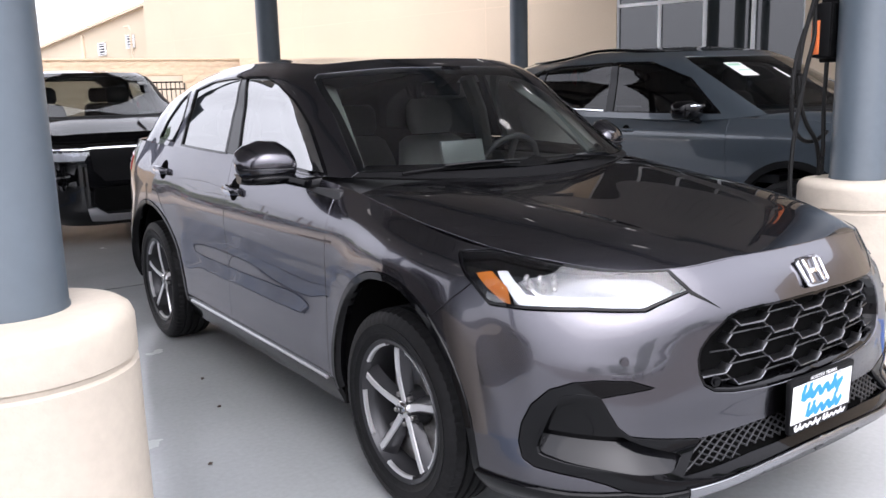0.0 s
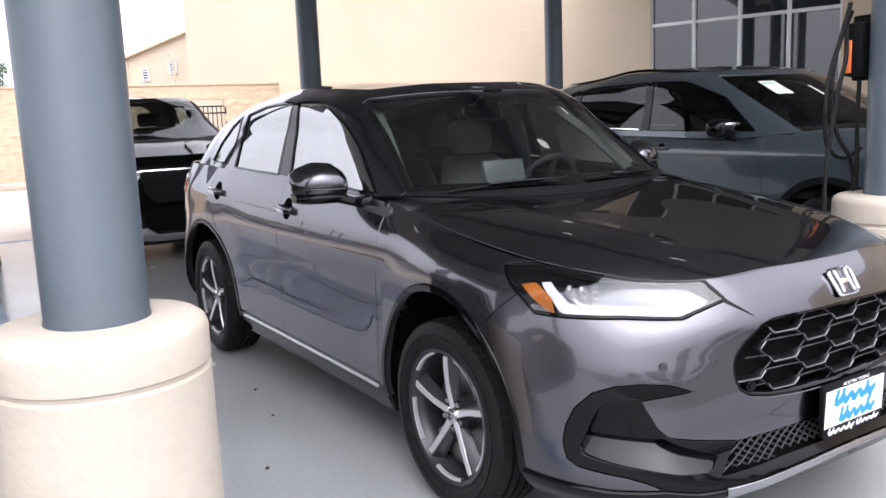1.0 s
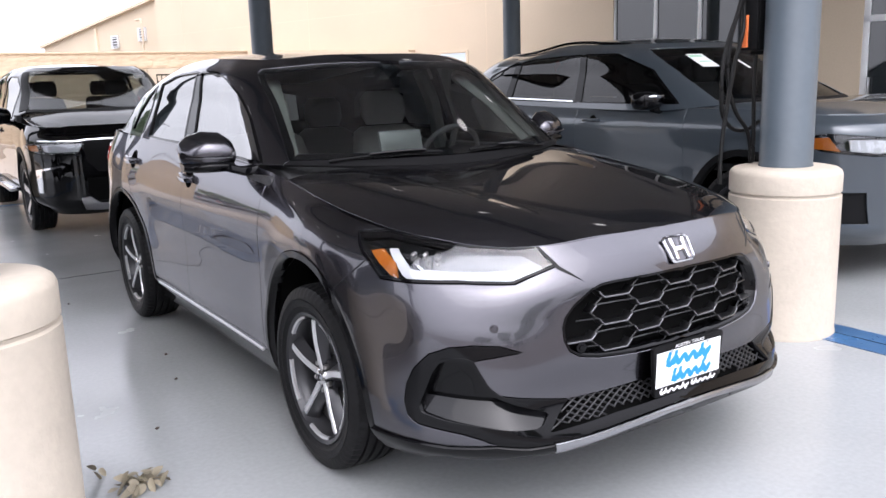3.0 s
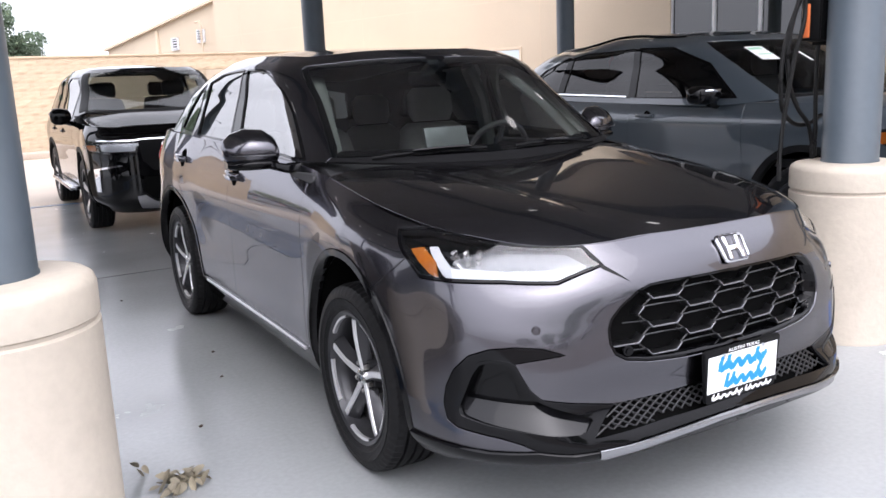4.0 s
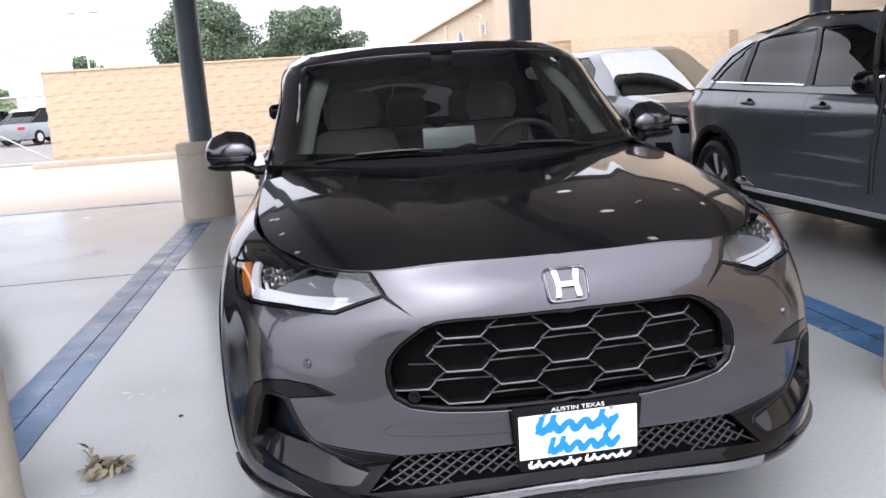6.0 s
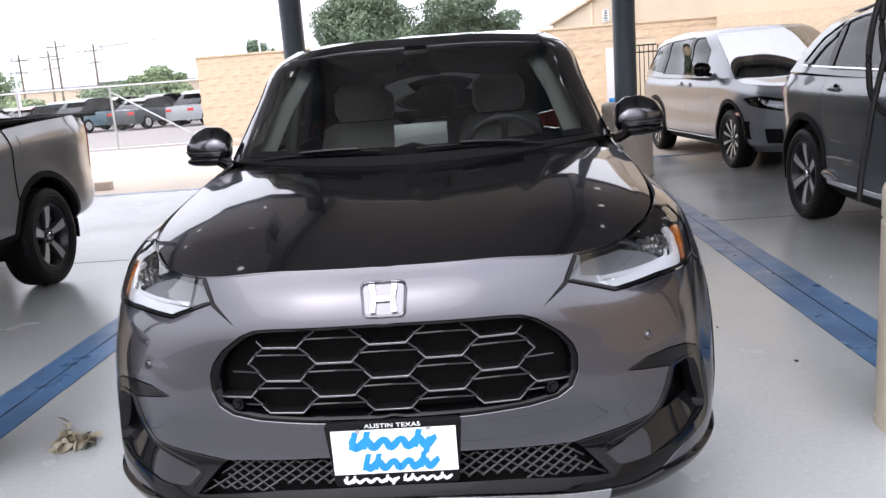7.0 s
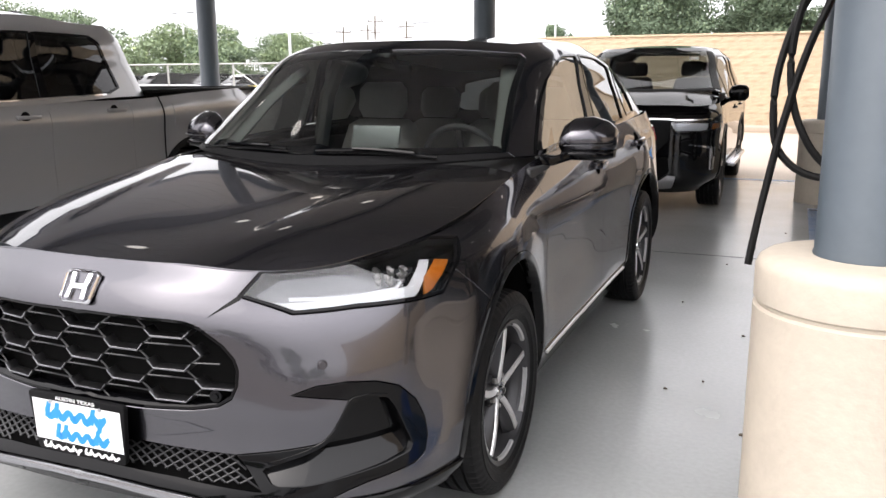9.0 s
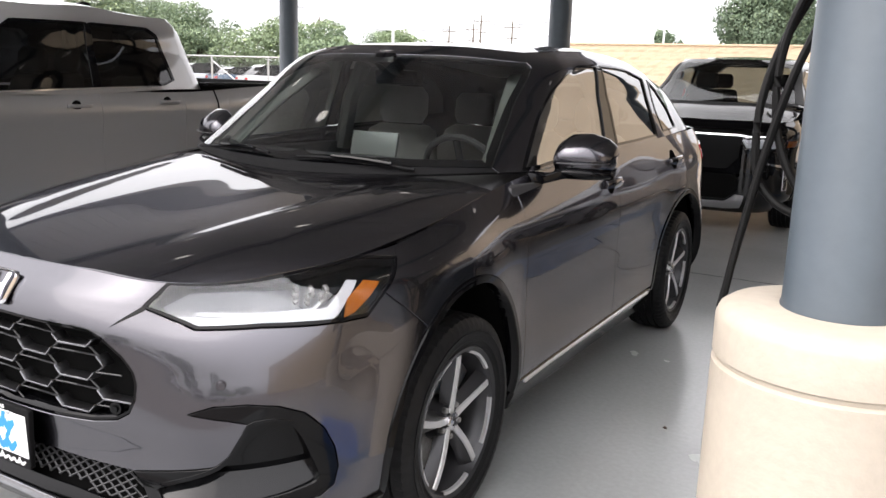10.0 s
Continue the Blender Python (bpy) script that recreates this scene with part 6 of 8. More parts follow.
    part("inner_body", panel("inner_body", core, [(core.u0, .06), (a0, .06), (a0, core.v1), (core.u0, core.v1)], VOID_BLACK, thick=0, step=.12, centre=True), root)
    part("underbody", MB().box((0, wb / 2, .36), (sp["W"] * 1.35, wb + 1.0, .08)).mesh("underbody", VOID_BLACK), root)
    mid = (c["base"] + c["rear"]) / 2
    lo = cab[0][0][2]
    part("dashboard", MB().loft([[Vector((x, c["base"] + y, lo + z)) for y, z in ((.10, -.05), (.25, .01), (.50, .02), (.62, -.06), (.60, -.4), (.2, -.4))] for x in (-.75, 0, .75)]).mesh("dashboard", CABIN_DARK, .02), root)
    part("cabin_floor", MB().box((0, mid, lo - .45), (sp["W"] * 1.7, c["rear"] - c["base"], .06)).mesh("cabin_floor", CABIN_DARK), root)
    for s in (-1, 1):
        part("door_card", MB().box((s * (sp["W"] - .10), mid, lo - .20), (.05, c["rear"] - c["base"] - .3, .36)).mesh("door_card", CABIN_DARK, .01), root)
    for y in (c["base"] + 1.05, c["base"] + 1.95):
        for x in (-.42, .42):
            o = seat(root, 0, 0, .25, 1.30, CABIN_DARK)
            o.matrix_basis = Matrix.Translation((x, y, lo - 1.02))
            tagged(o, "dark cabin seat with a headrest")
    for s, i in ((1, 0), (-1, 1)):
        for dn, (hy, hz) in ((fdoor[i], sp["handles"][0]), (rdoor[i], sp["handles"][1])):
            hx = float(bn.at(*bn.side([(hy, hz)])[0])[0][0])
            rings = [[Vector((s * (hx + (.026 - .016 * abs(t) ** 3) + a), hy + .10 * t, hz + q)) for a, q in ((-.012, -.014), (.006, -.011), (.006, .011), (-.012, .014))] for t in np.linspace(-1, 1, 7)]
            part("door_handle", MB().loft(rings).mesh("door_handle", sp.get("handle_mat", P), .003), dn, "pull handle")
            part("handle_pocket", MB().lathe([(0, .004), (.036, .002), (.04, -.004)], Matrix.Translation((s * hx, hy - .02, hz)) @ pose(0, 0, 0, 0, 90 * s, 0), n=18).mesh("handle_pocket", VOID_BLACK), dn)
        my, mz = sp["mirror"]
        g = new("door_mirror")
        g.parent = root
        W = sp["W"]
        rings, ms, mh = [], sp.get('mirror_size', 1.0), sp.get('mirror_low', 1.0)
        for x, w, h in ((W - .03, .03 * ms, .03 * ms), (W + .0, .06 * ms, .075 * ms), (W + .08 * ms, .075 * ms, .095 * ms), (W + .15 * ms, .065 * ms, .088 * ms), (W + .185 * ms, .03 * ms, .05 * ms)):
            rings.append([Vector((s * x, my + w * (abs(math.cos(a)) ** .7) * (1 if math.cos(a) > 0 else -1), mz + mh * h * (abs(math.sin(a)) ** .7) * (1 if math.sin(a) > 0 else -1))) for a in np.linspace(0, 2 * math.pi, 14, endpoint=False)])
        part("cap", MB().loft(rings).mesh("cap", sp.get("mirror_mat", GLOSS_BLACK), smooth=60), g, "door mirror cap")
        part("arm", MB().tube([(s * (W - .12), my + .0, mz - .10), (s * (W + .04), my, mz - .06)], .028, 8).mesh("arm", GLOSS_BLACK), g)
        if sp.get("mirror_strip"):
            part("signal_strip", MB().tube([(s * (W + .0), my - .07, mz + .03), (s * (W + .09), my - .085, mz + .03), (s * (W + .16), my - .07, mz + .03)], .012, 6).mesh("signal_strip", CHROME), g, "bright strip on the mirror")
    return root, bn, cn, hn


SUV_LEVELS = [(.25, .26, .32, .10, .86, .10), (.36, .36, .40, .0, .965, .02), (.52, .50, .55, -.0, .985, .0), (.70, .68, .70, .0, .975, .0), (.86, .84, .86, .015, .99, .01), (.96, .96, .98, .05, .99, .03), (1.03, 1.08, 1.10, .17, .935, .08)]

slate = dict(name="car", kind="car", W=.985, nose=-.90, tail=3.98, wb=3.094, r=.375, rr=.262, sweep=.30, levels=SUV_LEVELS, paint=PAINT_BLUEGREY, sill=.40, step=.045,
             doors=(.54, 1.72, 2.74), wheel="six", mirror_size=1.25, mirror_low=.62, mirror=(.80, 1.14), mirror_strip=True, handles=((1.52, .975), (2.52, .995)), sill_strip=(.365, .40), handle_mat=PAINT_BLUEGREY, rear_strip=True,
             cabin=dict(base=.18, top=1.03, rear=3.80, rear_top=3.15, levels=[(0, 1.10, 1.075, 1.115, .938), (.55, 1.345, 1.345, 1.375, .855), (1.0, 1.545, 1.550, 1.52, .765), (1.10, 1.585, 1.588, 1.55, .70)]),
             windows=[[(.64, 1.115), (1.70, 1.120), (1.72, 1.515), (1.36, 1.505), (.99, 1.37)], [(1.76, 1.12), (2.66, 1.14), (2.60, 1.475), (2.45, 1.50), (1.78, 1.515)], [(2.72, 1.15), (3.28, 1.19), (3.02, 1.38), (2.66, 1.485)]],
             glass=[DARK_GLASS, DARK_GLASS, DARK_GLASS], belt_strip=(1.80, 3.25, 1.121, 1.165), tail_lamp=[(3.72, .92), (3.93, .92), (3.93, 1.0), (3.72, 1.0)],
             lamp=[(.42, -.82, .80), (.70, -.74, .80), (.90, -.52, .83), (.93, -.36, .90), (.84, -.50, .92), (.66, -.72, .90), (.42, -.82, .88)],
             lamp_bright=[(.44, -.82, .815), (.68, -.74, .815), (.80, -.62, .83), (.80, -.60, .89), (.66, -.72, .885), (.44, -.82, .87)], amber=[(.83, -.58, .83), (.90, -.46, .845), (.90, -.42, .90), (.85, -.52, .905)],
             front_holes=[[(.72, -.74, .42), (.84, -.62, .42), (.86, -.60, .62), (.74, -.74, .62)]])
slate = lifted(slate, .078)
slate_car, sn, sc, sh = vehicle(slate, pose(3.85, .956, 0), "slate blue-grey family crossover with black roof rails, parked")
rim_u = np.linspace(sc.near([(.70, 1.35, 1.68)])[0][0], sc.near([(.68, 3.02, 1.64)])[0][0], 15)
rim_p = sc.at(rim_u, np.full(15, sc.v1))
for s in (-1, 1):
    pts = [(s * (q[0] - .015), q[1], q[2] + .002 + .018 * min(1, 5 * min(t, 1 - t))) for q, t in zip(rim_p, np.linspace(0, 1, 15))]
    part("roof_rail", MB().tube(pts, .012, 8).mesh("roof_rail", GLOSS_BLACK), slate_car, "black roof rail")
part("grille_panel", MB().box((0, -.915, .72), (.9, .03, .20)).mesh("grille_panel", GLOSS_BLACK, .01), slate_car)

black = dict(name="car", kind="car", W=.985, nose=-.93, tail=3.98, wb=2.89, r=.378, rr=.262, sweep=.20, paint=PAINT_BLACK, sill=.44, step=.06,
             levels=[(.22, .27, .34, .10, .86, .10), (.34, .40, .44, .02, .965, .02), (.56, .56, .60, .0, .985, .0), (.78, .76, .78, .0, .985, .0), (.94, .92, .94, .0, .995, .0), (1.05, 1.06, 1.06, .03, .99, .02), (1.13, 1.17, 1.19, .11, .945, .05)],
             hood_bulge=-.015, doors=(.60, 1.66, 2.55), wheel="five", mirror=(.62, 1.235), handles=((1.48, 1.05), (2.42, 1.06)), handle_mat=PAINT_BLACK, sill_strip=(.39, .42),
             cabin=dict(base=.38, top=1.10, rear=3.86, rear_top=3.45, levels=[(0, 1.255, 1.18, 1.18, .948), (.55, 1.47, 1.46, 1.48, .83), (1.0, 1.715, 1.695, 1.68, .73), (1.08, 1.755, 1.745, 1.72, .67)]),
             windows=[[(.80, 1.20), (1.62, 1.21), (1.65, 1.67), (1.35, 1.66), (1.12, 1.54)], [(1.72, 1.21), (2.50, 1.22), (2.52, 1.66), (1.75, 1.675)], [(2.62, 1.23), (3.40, 1.26), (3.25, 1.62), (2.64, 1.655)]],
             glass=[TINT_GLASS, DARK_GLASS, DARK_GLASS], rear_glass=PLAIN_GLASS, mirror_size=1.0, dark_pillars=True, tail_lamp=[(3.80, 1.0), (3.95, 1.0), (3.95, 1.15), (3.80, 1.15)],
             lamp=[(.56, -.86, .86), (.80, -.80, .86), (.93, -.60, .89), (.955, -.42, .96), (.88, -.62, .98), (.76, -.80, .98), (.52, -.87, .98)],
             lamp_bright=[(.58, -.86, .885), (.80, -.80, .885), (.86, -.72, .90), (.86, -.70, .96), (.74, -.81, .965), (.54, -.87, .965)], amber=[(.90, -.66, .90), (.94, -.52, .91), (.94, -.50, .96), (.90, -.64, .96)])
black_car, pn, pc, ph = vehicle(lifted(black, -.04), pose(.05, 6.93, 0, 0, 0, 0), "glossy black three-row family car parked facing the aisle")


def fit_z(pts):
    return pn.front([(x, z - .04 * min(1.0, max(0.0, (z - .5) / .45))) for x, z in pts])


def fit_n(pts, w):
    return pn.near([(x, y, z - .04 * min(1.0, max(0.0, (z - .5) / .45))) for x, y, z in pts], w)


part("grille_panel", panel("grille_panel", pn, uvl(fit_z([(.0, .66), (.42, .66), (.52, .78), (.54, 1.0), (.0, 1.0)])), MATTE_BLACK, lift=.006, thick=.02, centre=True, step=.06), black_car, "black mesh grille")
part("grille_bar", panel("grille_bar", pn, uvl(fit_z([(.0, .995), (.50, .995), (.58, .985), (.90, 1.0), (.90, 1.012), (.58, 1.002), (.50, 1.015), (.0, 1.015)])), CHROME, lift=.014, thick=.015, centre=True, step=.04), black_car, "chrome bar over the grille")
part("hood_shield", panel("hood_shield", pn, uvl(fit_z([(.0, 1.055), (.60, 1.055), (.86, 1.06), (.86, 1.10), (.6, 1.125), (.0, 1.125)])), GLOSS_BLACK, lift=.022, thick=.02, centre=True, step=.06), black_car, "smoked hood deflector")
part("skid_plate", panel("skid_plate", pn, uvl(fit_z([(.0, .27), (.42, .27), (.56, .285), (.60, .40), (.52, .41), (.42, .335), (.0, .325)])), SATIN, lift=.02, thick=.03, centre=True, step=.05), black_car, "silver skid plate")
part("lower_intake", panel("lower_intake", pn, uvl(fit_z([(.0, .36), (.44, .36), (.54, .45), (.52, .60), (.0, .62)])), VOID_BLACK, lift=.006, thick=.01, centre=True, step=.06), black_car, "black lower intake")
pair("fog_trim", panel("fog_trim", pn, uvl(fit_n([(.88, -.66, .46), (.91, -.62, .46), (.91, -.60, .70), (.72, -.82, .745), (.70, -.83, .73), (.88, -.68, .69)], (1, .5, 1))), CHROME, lift=.014, thick=.015, step=.03, gap=0), black_car, "chrome hook round the fog lamp")
for s in (-1, 1):
    part("running_board", MB().box((s * 1.0, 1.45, .40), (.15, 1.9, .045)).mesh("running_board", LIP_GREY, .012), black_car, "silver running board")
part("dash_tag", MB().box((.52, .92, 1.585), (.10, .012, .04), pose(0, 0, 0, -38, 0, 0).to_3x3()).mesh("dash_tag", PAPER), black_car, "small paper tag inside the windshield")

truck = dict(name="pickup_truck", kind="truck", W=.985, nose=-.98, tail=4.38, wb=3.18, r=.385, rr=.245, sweep=.22, paint=PAINT_TRUCK, sill=.50, step=.06, flare=.022,
             levels=[(.34, .34, .44, .10, .86, .10), (.46, .46, .50, .02, .955, .03), (.62, .60, .64, .0, .985, .0), (.80, .78, .82, .0, .98, .0), (.98, .96, .98, .01, .985, .0), (1.08, 1.12, 1.16, .05, .99, .0), (1.13, 1.235, 1.30, .17, .935, .0)],
             doors=(.50, 1.64, 2.44), wheel="five", mirror=(.55, 1.27), handles=((1.45, 1.135), (2.28, 1.155)), handle_mat=PAINT_TRUCK,
             cabin=dict(base=.18, top=.86, rear=2.80, rear_top=2.64, levels=[(0, 1.19, 1.215, 1.25, .940), (.55, 1.52, 1.51, 1.52, .865), (1.0, 1.78, 1.77, 1.755, .775), (1.08, 1.83, 1.825, 1.81, .70)]),
             windows=[[(.56, 1.235), (1.62, 1.262), (1.64, 1.715), (1.08, 1.705), (.90, 1.59)], [(1.665, 1.263), (2.26, 1.285), (2.38, 1.325), (2.29, 1.665), (2.22, 1.71), (1.675, 1.715)]],
             glass=[DARK_GLASS, DARK_GLASS], belt_strip=(.58, 2.22, 1.222, 1.268), tail_lamp=[(4.14, .84), (4.37, .84), (4.37, 1.20), (4.19, 1.20)], arch_mat=MATTE_BLACK,
             lamp=[(.56, -.88, .86), (.80, -.82, .86), (.93, -.62, .90), (.95, -.46, .98), (.76, -.82, .99), (.52, -.9, .99)], lamp_bright=[(.6, -.88, .89), (.78, -.82, .89), (.78, -.82, .96), (.6, -.88, .96)])
truck_car, tn, tc, th = vehicle(truck, pose(-4.12, .244, 0), "pewter grey crew-cab pickup truck with an open bed, parked")
bed = MB()
for s in (-1, 1):
    bed.box((s * .86, 3.55, 1.29), (.115, 1.62, .03))
bed.box((0, 2.80, 1.02), (1.62, .04, .54)).box((0, 4.30, 1.08), (1.62, .05, .46))
part("bed_rail", bed.mesh("bed_rail", MATTE_BLACK, .006), truck_car, "black bed rail caps")
part("bed_floor", MB().box((0, 3.55, .80), (1.62, 1.55, .03)).mesh("bed_floor", MATTE_BLACK), truck_car)
for s in (-1, 1):
    part("bed_wall", MB().box((s * .80, 3.55, 1.04), (.03, 1.55, .50)).mesh("bed_wall", MATTE_BLACK), truck_car)
part("antenna_fin", MB().loft([[Vector((x, y, z)) for x, y in ((-w, 2.10 + d), (w, 2.10 + d), (w, 2.32), (-w, 2.32))] for z, w, d in ((1.865, .035, 0), (1.90, .022, .06), (1.928, .008, .14))]).mesh("antenna_fin", GLOSS_BLACK, .004), truck_car)
gap_uv = uvl(tn.side([(2.785, z) for z in np.linspace(.56, 1.27, 8)]), tn.side([(2.803, z) for z in np.linspace(1.27, .56, 8)]))
pair("bed_gap", panel("bed_gap", tn, gap_uv, VOID_BLACK, lift=.003, thick=0, step=.04, gap=0), truck_car, "dark joint between cab and bed")
fy, fz = 3.02, 1.10
fuel = [(fy - .10, fz - .09), (fy + .10, fz - .09), (fy + .10, fz + .09), (fy - .10, fz + .09)]
pair("fuel_door", panel("fuel_door", tn, uvl(tn.side(fuel)), PAINT_TRUCK, lift=.005, thick=.008, step=.04, gap=.003), truck_car)

van = dict(name="van", kind="van", W=.985, nose=-1.0, tail=4.10, wb=3.0, r=.362, rr=.245, sweep=.34, paint=PAINT_SILVER, sill=.36, step=.07,
           levels=[(.24, .24, .30, .10, .86, .10), (.34, .34, .38, .0, .965, .02), (.50, .48, .54, .0, .985, .0), (.66, .66, .68, .0, .975, .0), (.80, .84, .86, .02, .99, .01), (.90, .98, 1.0, .07, .985, .03), (.98, 1.10, 1.14, .20, .93, .06)],
           doors=(.72, 1.66, 2.78), wheel="ten", mirror=(.70, 1.22), handles=((1.48, 1.00), (1.84, 1.01)), handle_mat=PAINT_SILVER, sill_strip=(.335, .35),
           cabin=dict(base=.10, top=1.15, rear=4.02, rear_top=3.72, levels=[(0, 1.07, 1.095, 1.13, .934), (.55, 1.42, 1.40, 1.43, .83), (1.0, 1.68, 1.665, 1.64, .73), (1.08, 1.72, 1.715, 1.69, .67)]),
           windows=[[(.85, 1.14), (1.60, 1.15), (1.62, 1.63), (1.42, 1.63), (1.12, 1.47)], [(1.72, 1.15), (2.76, 1.17), (2.74, 1.63), (1.72, 1.645)], [(2.88, 1.19), (3.72, 1.26), (3.55, 1.52), (3.40, 1.58), (2.86, 1.63)]],
           glass=[DARK_GLASS, DARK_GLASS, DARK_GLASS], screen=TINT_GLASS, tail_lamp=[(3.86, .98), (4.06, .98), (4.06, 1.16), (3.86, 1.16)],
           lamp=[(.46, -.88, .72), (.72, -.78, .72), (.90, -.52, .78), (.93, -.36, .86), (.80, -.58, .86), (.62, -.76, .83), (.44, -.86, .80)], lamp_bright=[(.5, -.87, .74), (.70, -.78, .74), (.8, -.66, .78), (.78, -.66, .83), (.6, -.78, .80)],
           front_holes=[[(.66, -.85, .36), (.82, -.74, .36), (.84, -.70, .52), (.70, -.82, .52)]])
van_car, vn, vc, vh = vehicle(van, pose(4.28, 7.62, 0, 0, 0, 5), "silver grey minivan with dark windows parked beside the wall")
part("grille_panel", panel("grille_panel", vn, uvl(vn.front([(.0, .60), (.62, .62), (.66, .74), (.42, .74), (.0, .80)])), GLOSS_BLACK, lift=.006, thick=.02, centre=True, step=.06), van_car)

for s in (-1, 1):
    # black sill trim that runs past the bright strip, and the bright kick at its rear end
    part("sill_kick", MB().prism([(2.36, .405), (2.62, .405), (2.70, .43), (2.62, .47), (2.54, .475)], 0, .012, Matrix(((0, 0, s, s * .972), (1, 0, 0, 0), (0, 1, 0, 0), (0, 0, 0, 1)))).mesh("sill_kick", CHROME, .003), slate_car, "bright end piece of the sill strip")
    # van: dark upright intake at the front corner, thin dark window divisions
    me = panel("corner_intake", vn, uvl(vn.near([(.90, -.52, .40), (.935, -.40, .40), (.935, -.40, .60), (.91, -.48, .60)], (1, .5, 1))), GLOSS_BLACK, lift=.006, thick=.02, step=.04)
    part("corner_intake", me if s > 0 else mirrored(me), van_car, "black upright corner intake")
    me = panel("side_marker", vn, uvl(vn.near([(.975, -.30, .66), (.98, -.20, .66), (.98, -.20, .70), (.975, -.30, .70)], (1, .5, 1))), RED_LENS, lift=.004, thick=.008, step=.03)
    part("side_marker", me if s > 0 else mirrored(me), van_car, "small amber side marker")


# ---- buildings ----
TALL = 7.2
WIN = (-7.65, -4.25)          # shop front, along the face
DOOR2 = (-9.65, -8.65)        # glazed door
b = MB()
face_box(b, WIN[1], 11.9, 0, .35, -.02, TALL)
face_box(b, DOOR2[1], WIN[0], 0, .35, -.02, TALL)
face_box(b, -30, DOOR2[0], 0, .35, -.02, TALL)
face_box(b, *WIN, 0, .35, 4.75, TALL)
face_box(b, *WIN, 0, .35, -.02, .12)
face_box(b, *DOOR2, 0, .35, 2.75, TALL)
hall = bstruct("wall_east", b, STUCCO, "tall tan stucco wall of a long building", "wall")
b = MB()
face_box(b, -30, 11.9, .35, 18, TALL - .15, TALL + .1)
face_box(b, 11.6, 11.9, .35, 18, 0, TALL)
bstruct("hall_roof", b, STUCCO_TRIM, "flat roof edge of the long building", "roof")
b = MB()
face_box(b, -30, 11.9, -.05, .38, TALL, TALL + .25)
bstruct("parapet", b, STUCCO_TRIM, "tan parapet cap on the long building", "parapet", .02)
# reveal joints in the stucco
for s0, s1, z in ((-4.2, 11.9, 3.05), (-4.2, 11.9, 4.6), (-4.2, 11.9, 6.1), (-30, -9.7, 3.05)):
    b = MB()
    face_box(b, s0, s1, -.003, .004, z, z + .02)
    bstruct("wall_joint", b, STUCCO_TRIM, "shallow reveal joint in the stucco", "wall joint")
for s in (-1.2, 4.6, 10.4):
    b = MB()
    face_box(b, s, s + .02, -.003, .004, 0, TALL)
    bstruct("wall_joint", b, STUCCO_TRIM, "shallow reveal joint in the stucco", "wall joint")
# lower wing with a sloping verge, pilasters and louvred vents
b = MB()
wing = [(11.9, -.02), (20.5, -.02), (20.5, 3.12), (11.9, 4.24)]
mm = Matrix(((1, 0, 0, 0), (0, 0, -1, 0), (0, 1, 0, 0), (0, 0, 0, 1)))
b.prism(wing, .25, 9.0, mm)
bstruct("wing", b, STUCCO, "lower tan wing of the building", "wall")
b = MB().prism([(11.9, 4.24), (20.6, 3.105), (20.6, 3.19), (11.9, 4.33)], .10, 9.2, mm)
bstruct("wing_roof", b, STUCCO_TRIM, "thin roof edge of the lower wing", "roof")
for s in (12.05, 16.2):
    b = MB()
    face_box(b, s, s + .16, .17, .30, 0, 4.15 - (s - 11.9) * .131)
    bstruct("downpipe", b, STUCCO_TRIM, "tan painted downpipe on the wing", "downpipe", .02)


def vent(s, z, w=.62, h=.46):
    t = thing("louvre_vent", "white louvred wall vent on tan stucco", "vent", FACE, group="wall vents")
    b = MB()
    for s0, s1, z0, z1 in ((s - w / 2, s + w / 2, z - h / 2, z - h / 2 + .03), (s - w / 2, s + w / 2, z + h / 2 - .03, z + h / 2), (s - w / 2, s - w / 2 + .03, z - h / 2, z + h / 2), (s + w / 2 - .03, s + w / 2, z - h / 2, z + h / 2)):
        face_box(b, s0, s1, .18, .26, z0, z1)
    part("frame", b.mesh("frame", WHITE_FRAME), t)
    part("backing", face_box(MB(), s - w / 2, s + w / 2, .235, .248, z - h / 2, z + h / 2).mesh("backing", VOID_BLACK), t)
    for k in range(4):
        zz = z - h / 2 + .075 + k * .088
        part("slat", face_box(MB(), s - w / 2 + .03, s + w / 2 - .03, .19, .235, zz - .018, zz + .018).mesh("slat", WHITE_FRAME), t)


vent(13.2, 3.2, .46, .42)
vent(15.0, 3.05, .46, .42)
# pipe elbow at the wing's corner
thing("conduit", "thin tan conduit with an elbow at the wall corner", "conduit", FACE, data=MB().tube([(12.45, .20, 0.2), (12.45, .20, 3.5), (12.5, .20, 3.6), (12.75, .22, 3.6)], .04, 8).mesh("conduit", STUCCO_TRIM))

# shop front
shop = thing("window_1", "tall white framed shop window with dark reflective glass", "window", FACE, kind="structure")
xs = [WIN[0] + (WIN[1] - WIN[0]) * k / 4 for k in range(5)]
for k in range(5):
    part("mullion", face_box(MB(), xs[k] - .03, xs[k] + .03, .02, .14, .12, 4.75).mesh("mullion", WHITE_FRAME, .004), shop)
for z in (.15, 1.0, 2.85, 4.72):
    part("transom", face_box(MB(), WIN[0], WIN[1], .025, .135, z - .03, z + .03).mesh("transom", WHITE_FRAME, .004), shop)
for k in range(4):
    for z0, z1 in ((.18, .97), (1.03, 2.82), (2.88, 4.69)):
        part("pane", face_box(MB(), xs[k] + .03, xs[k + 1] - .03, .07, .09, z0, z1).mesh("pane", SHOP_GLASS), shop)
part("back_panel", face_box(MB(), WIN[0], WIN[1], .16, .20, .1, 4.75).mesh("back_panel", VOID_BLACK), shop)
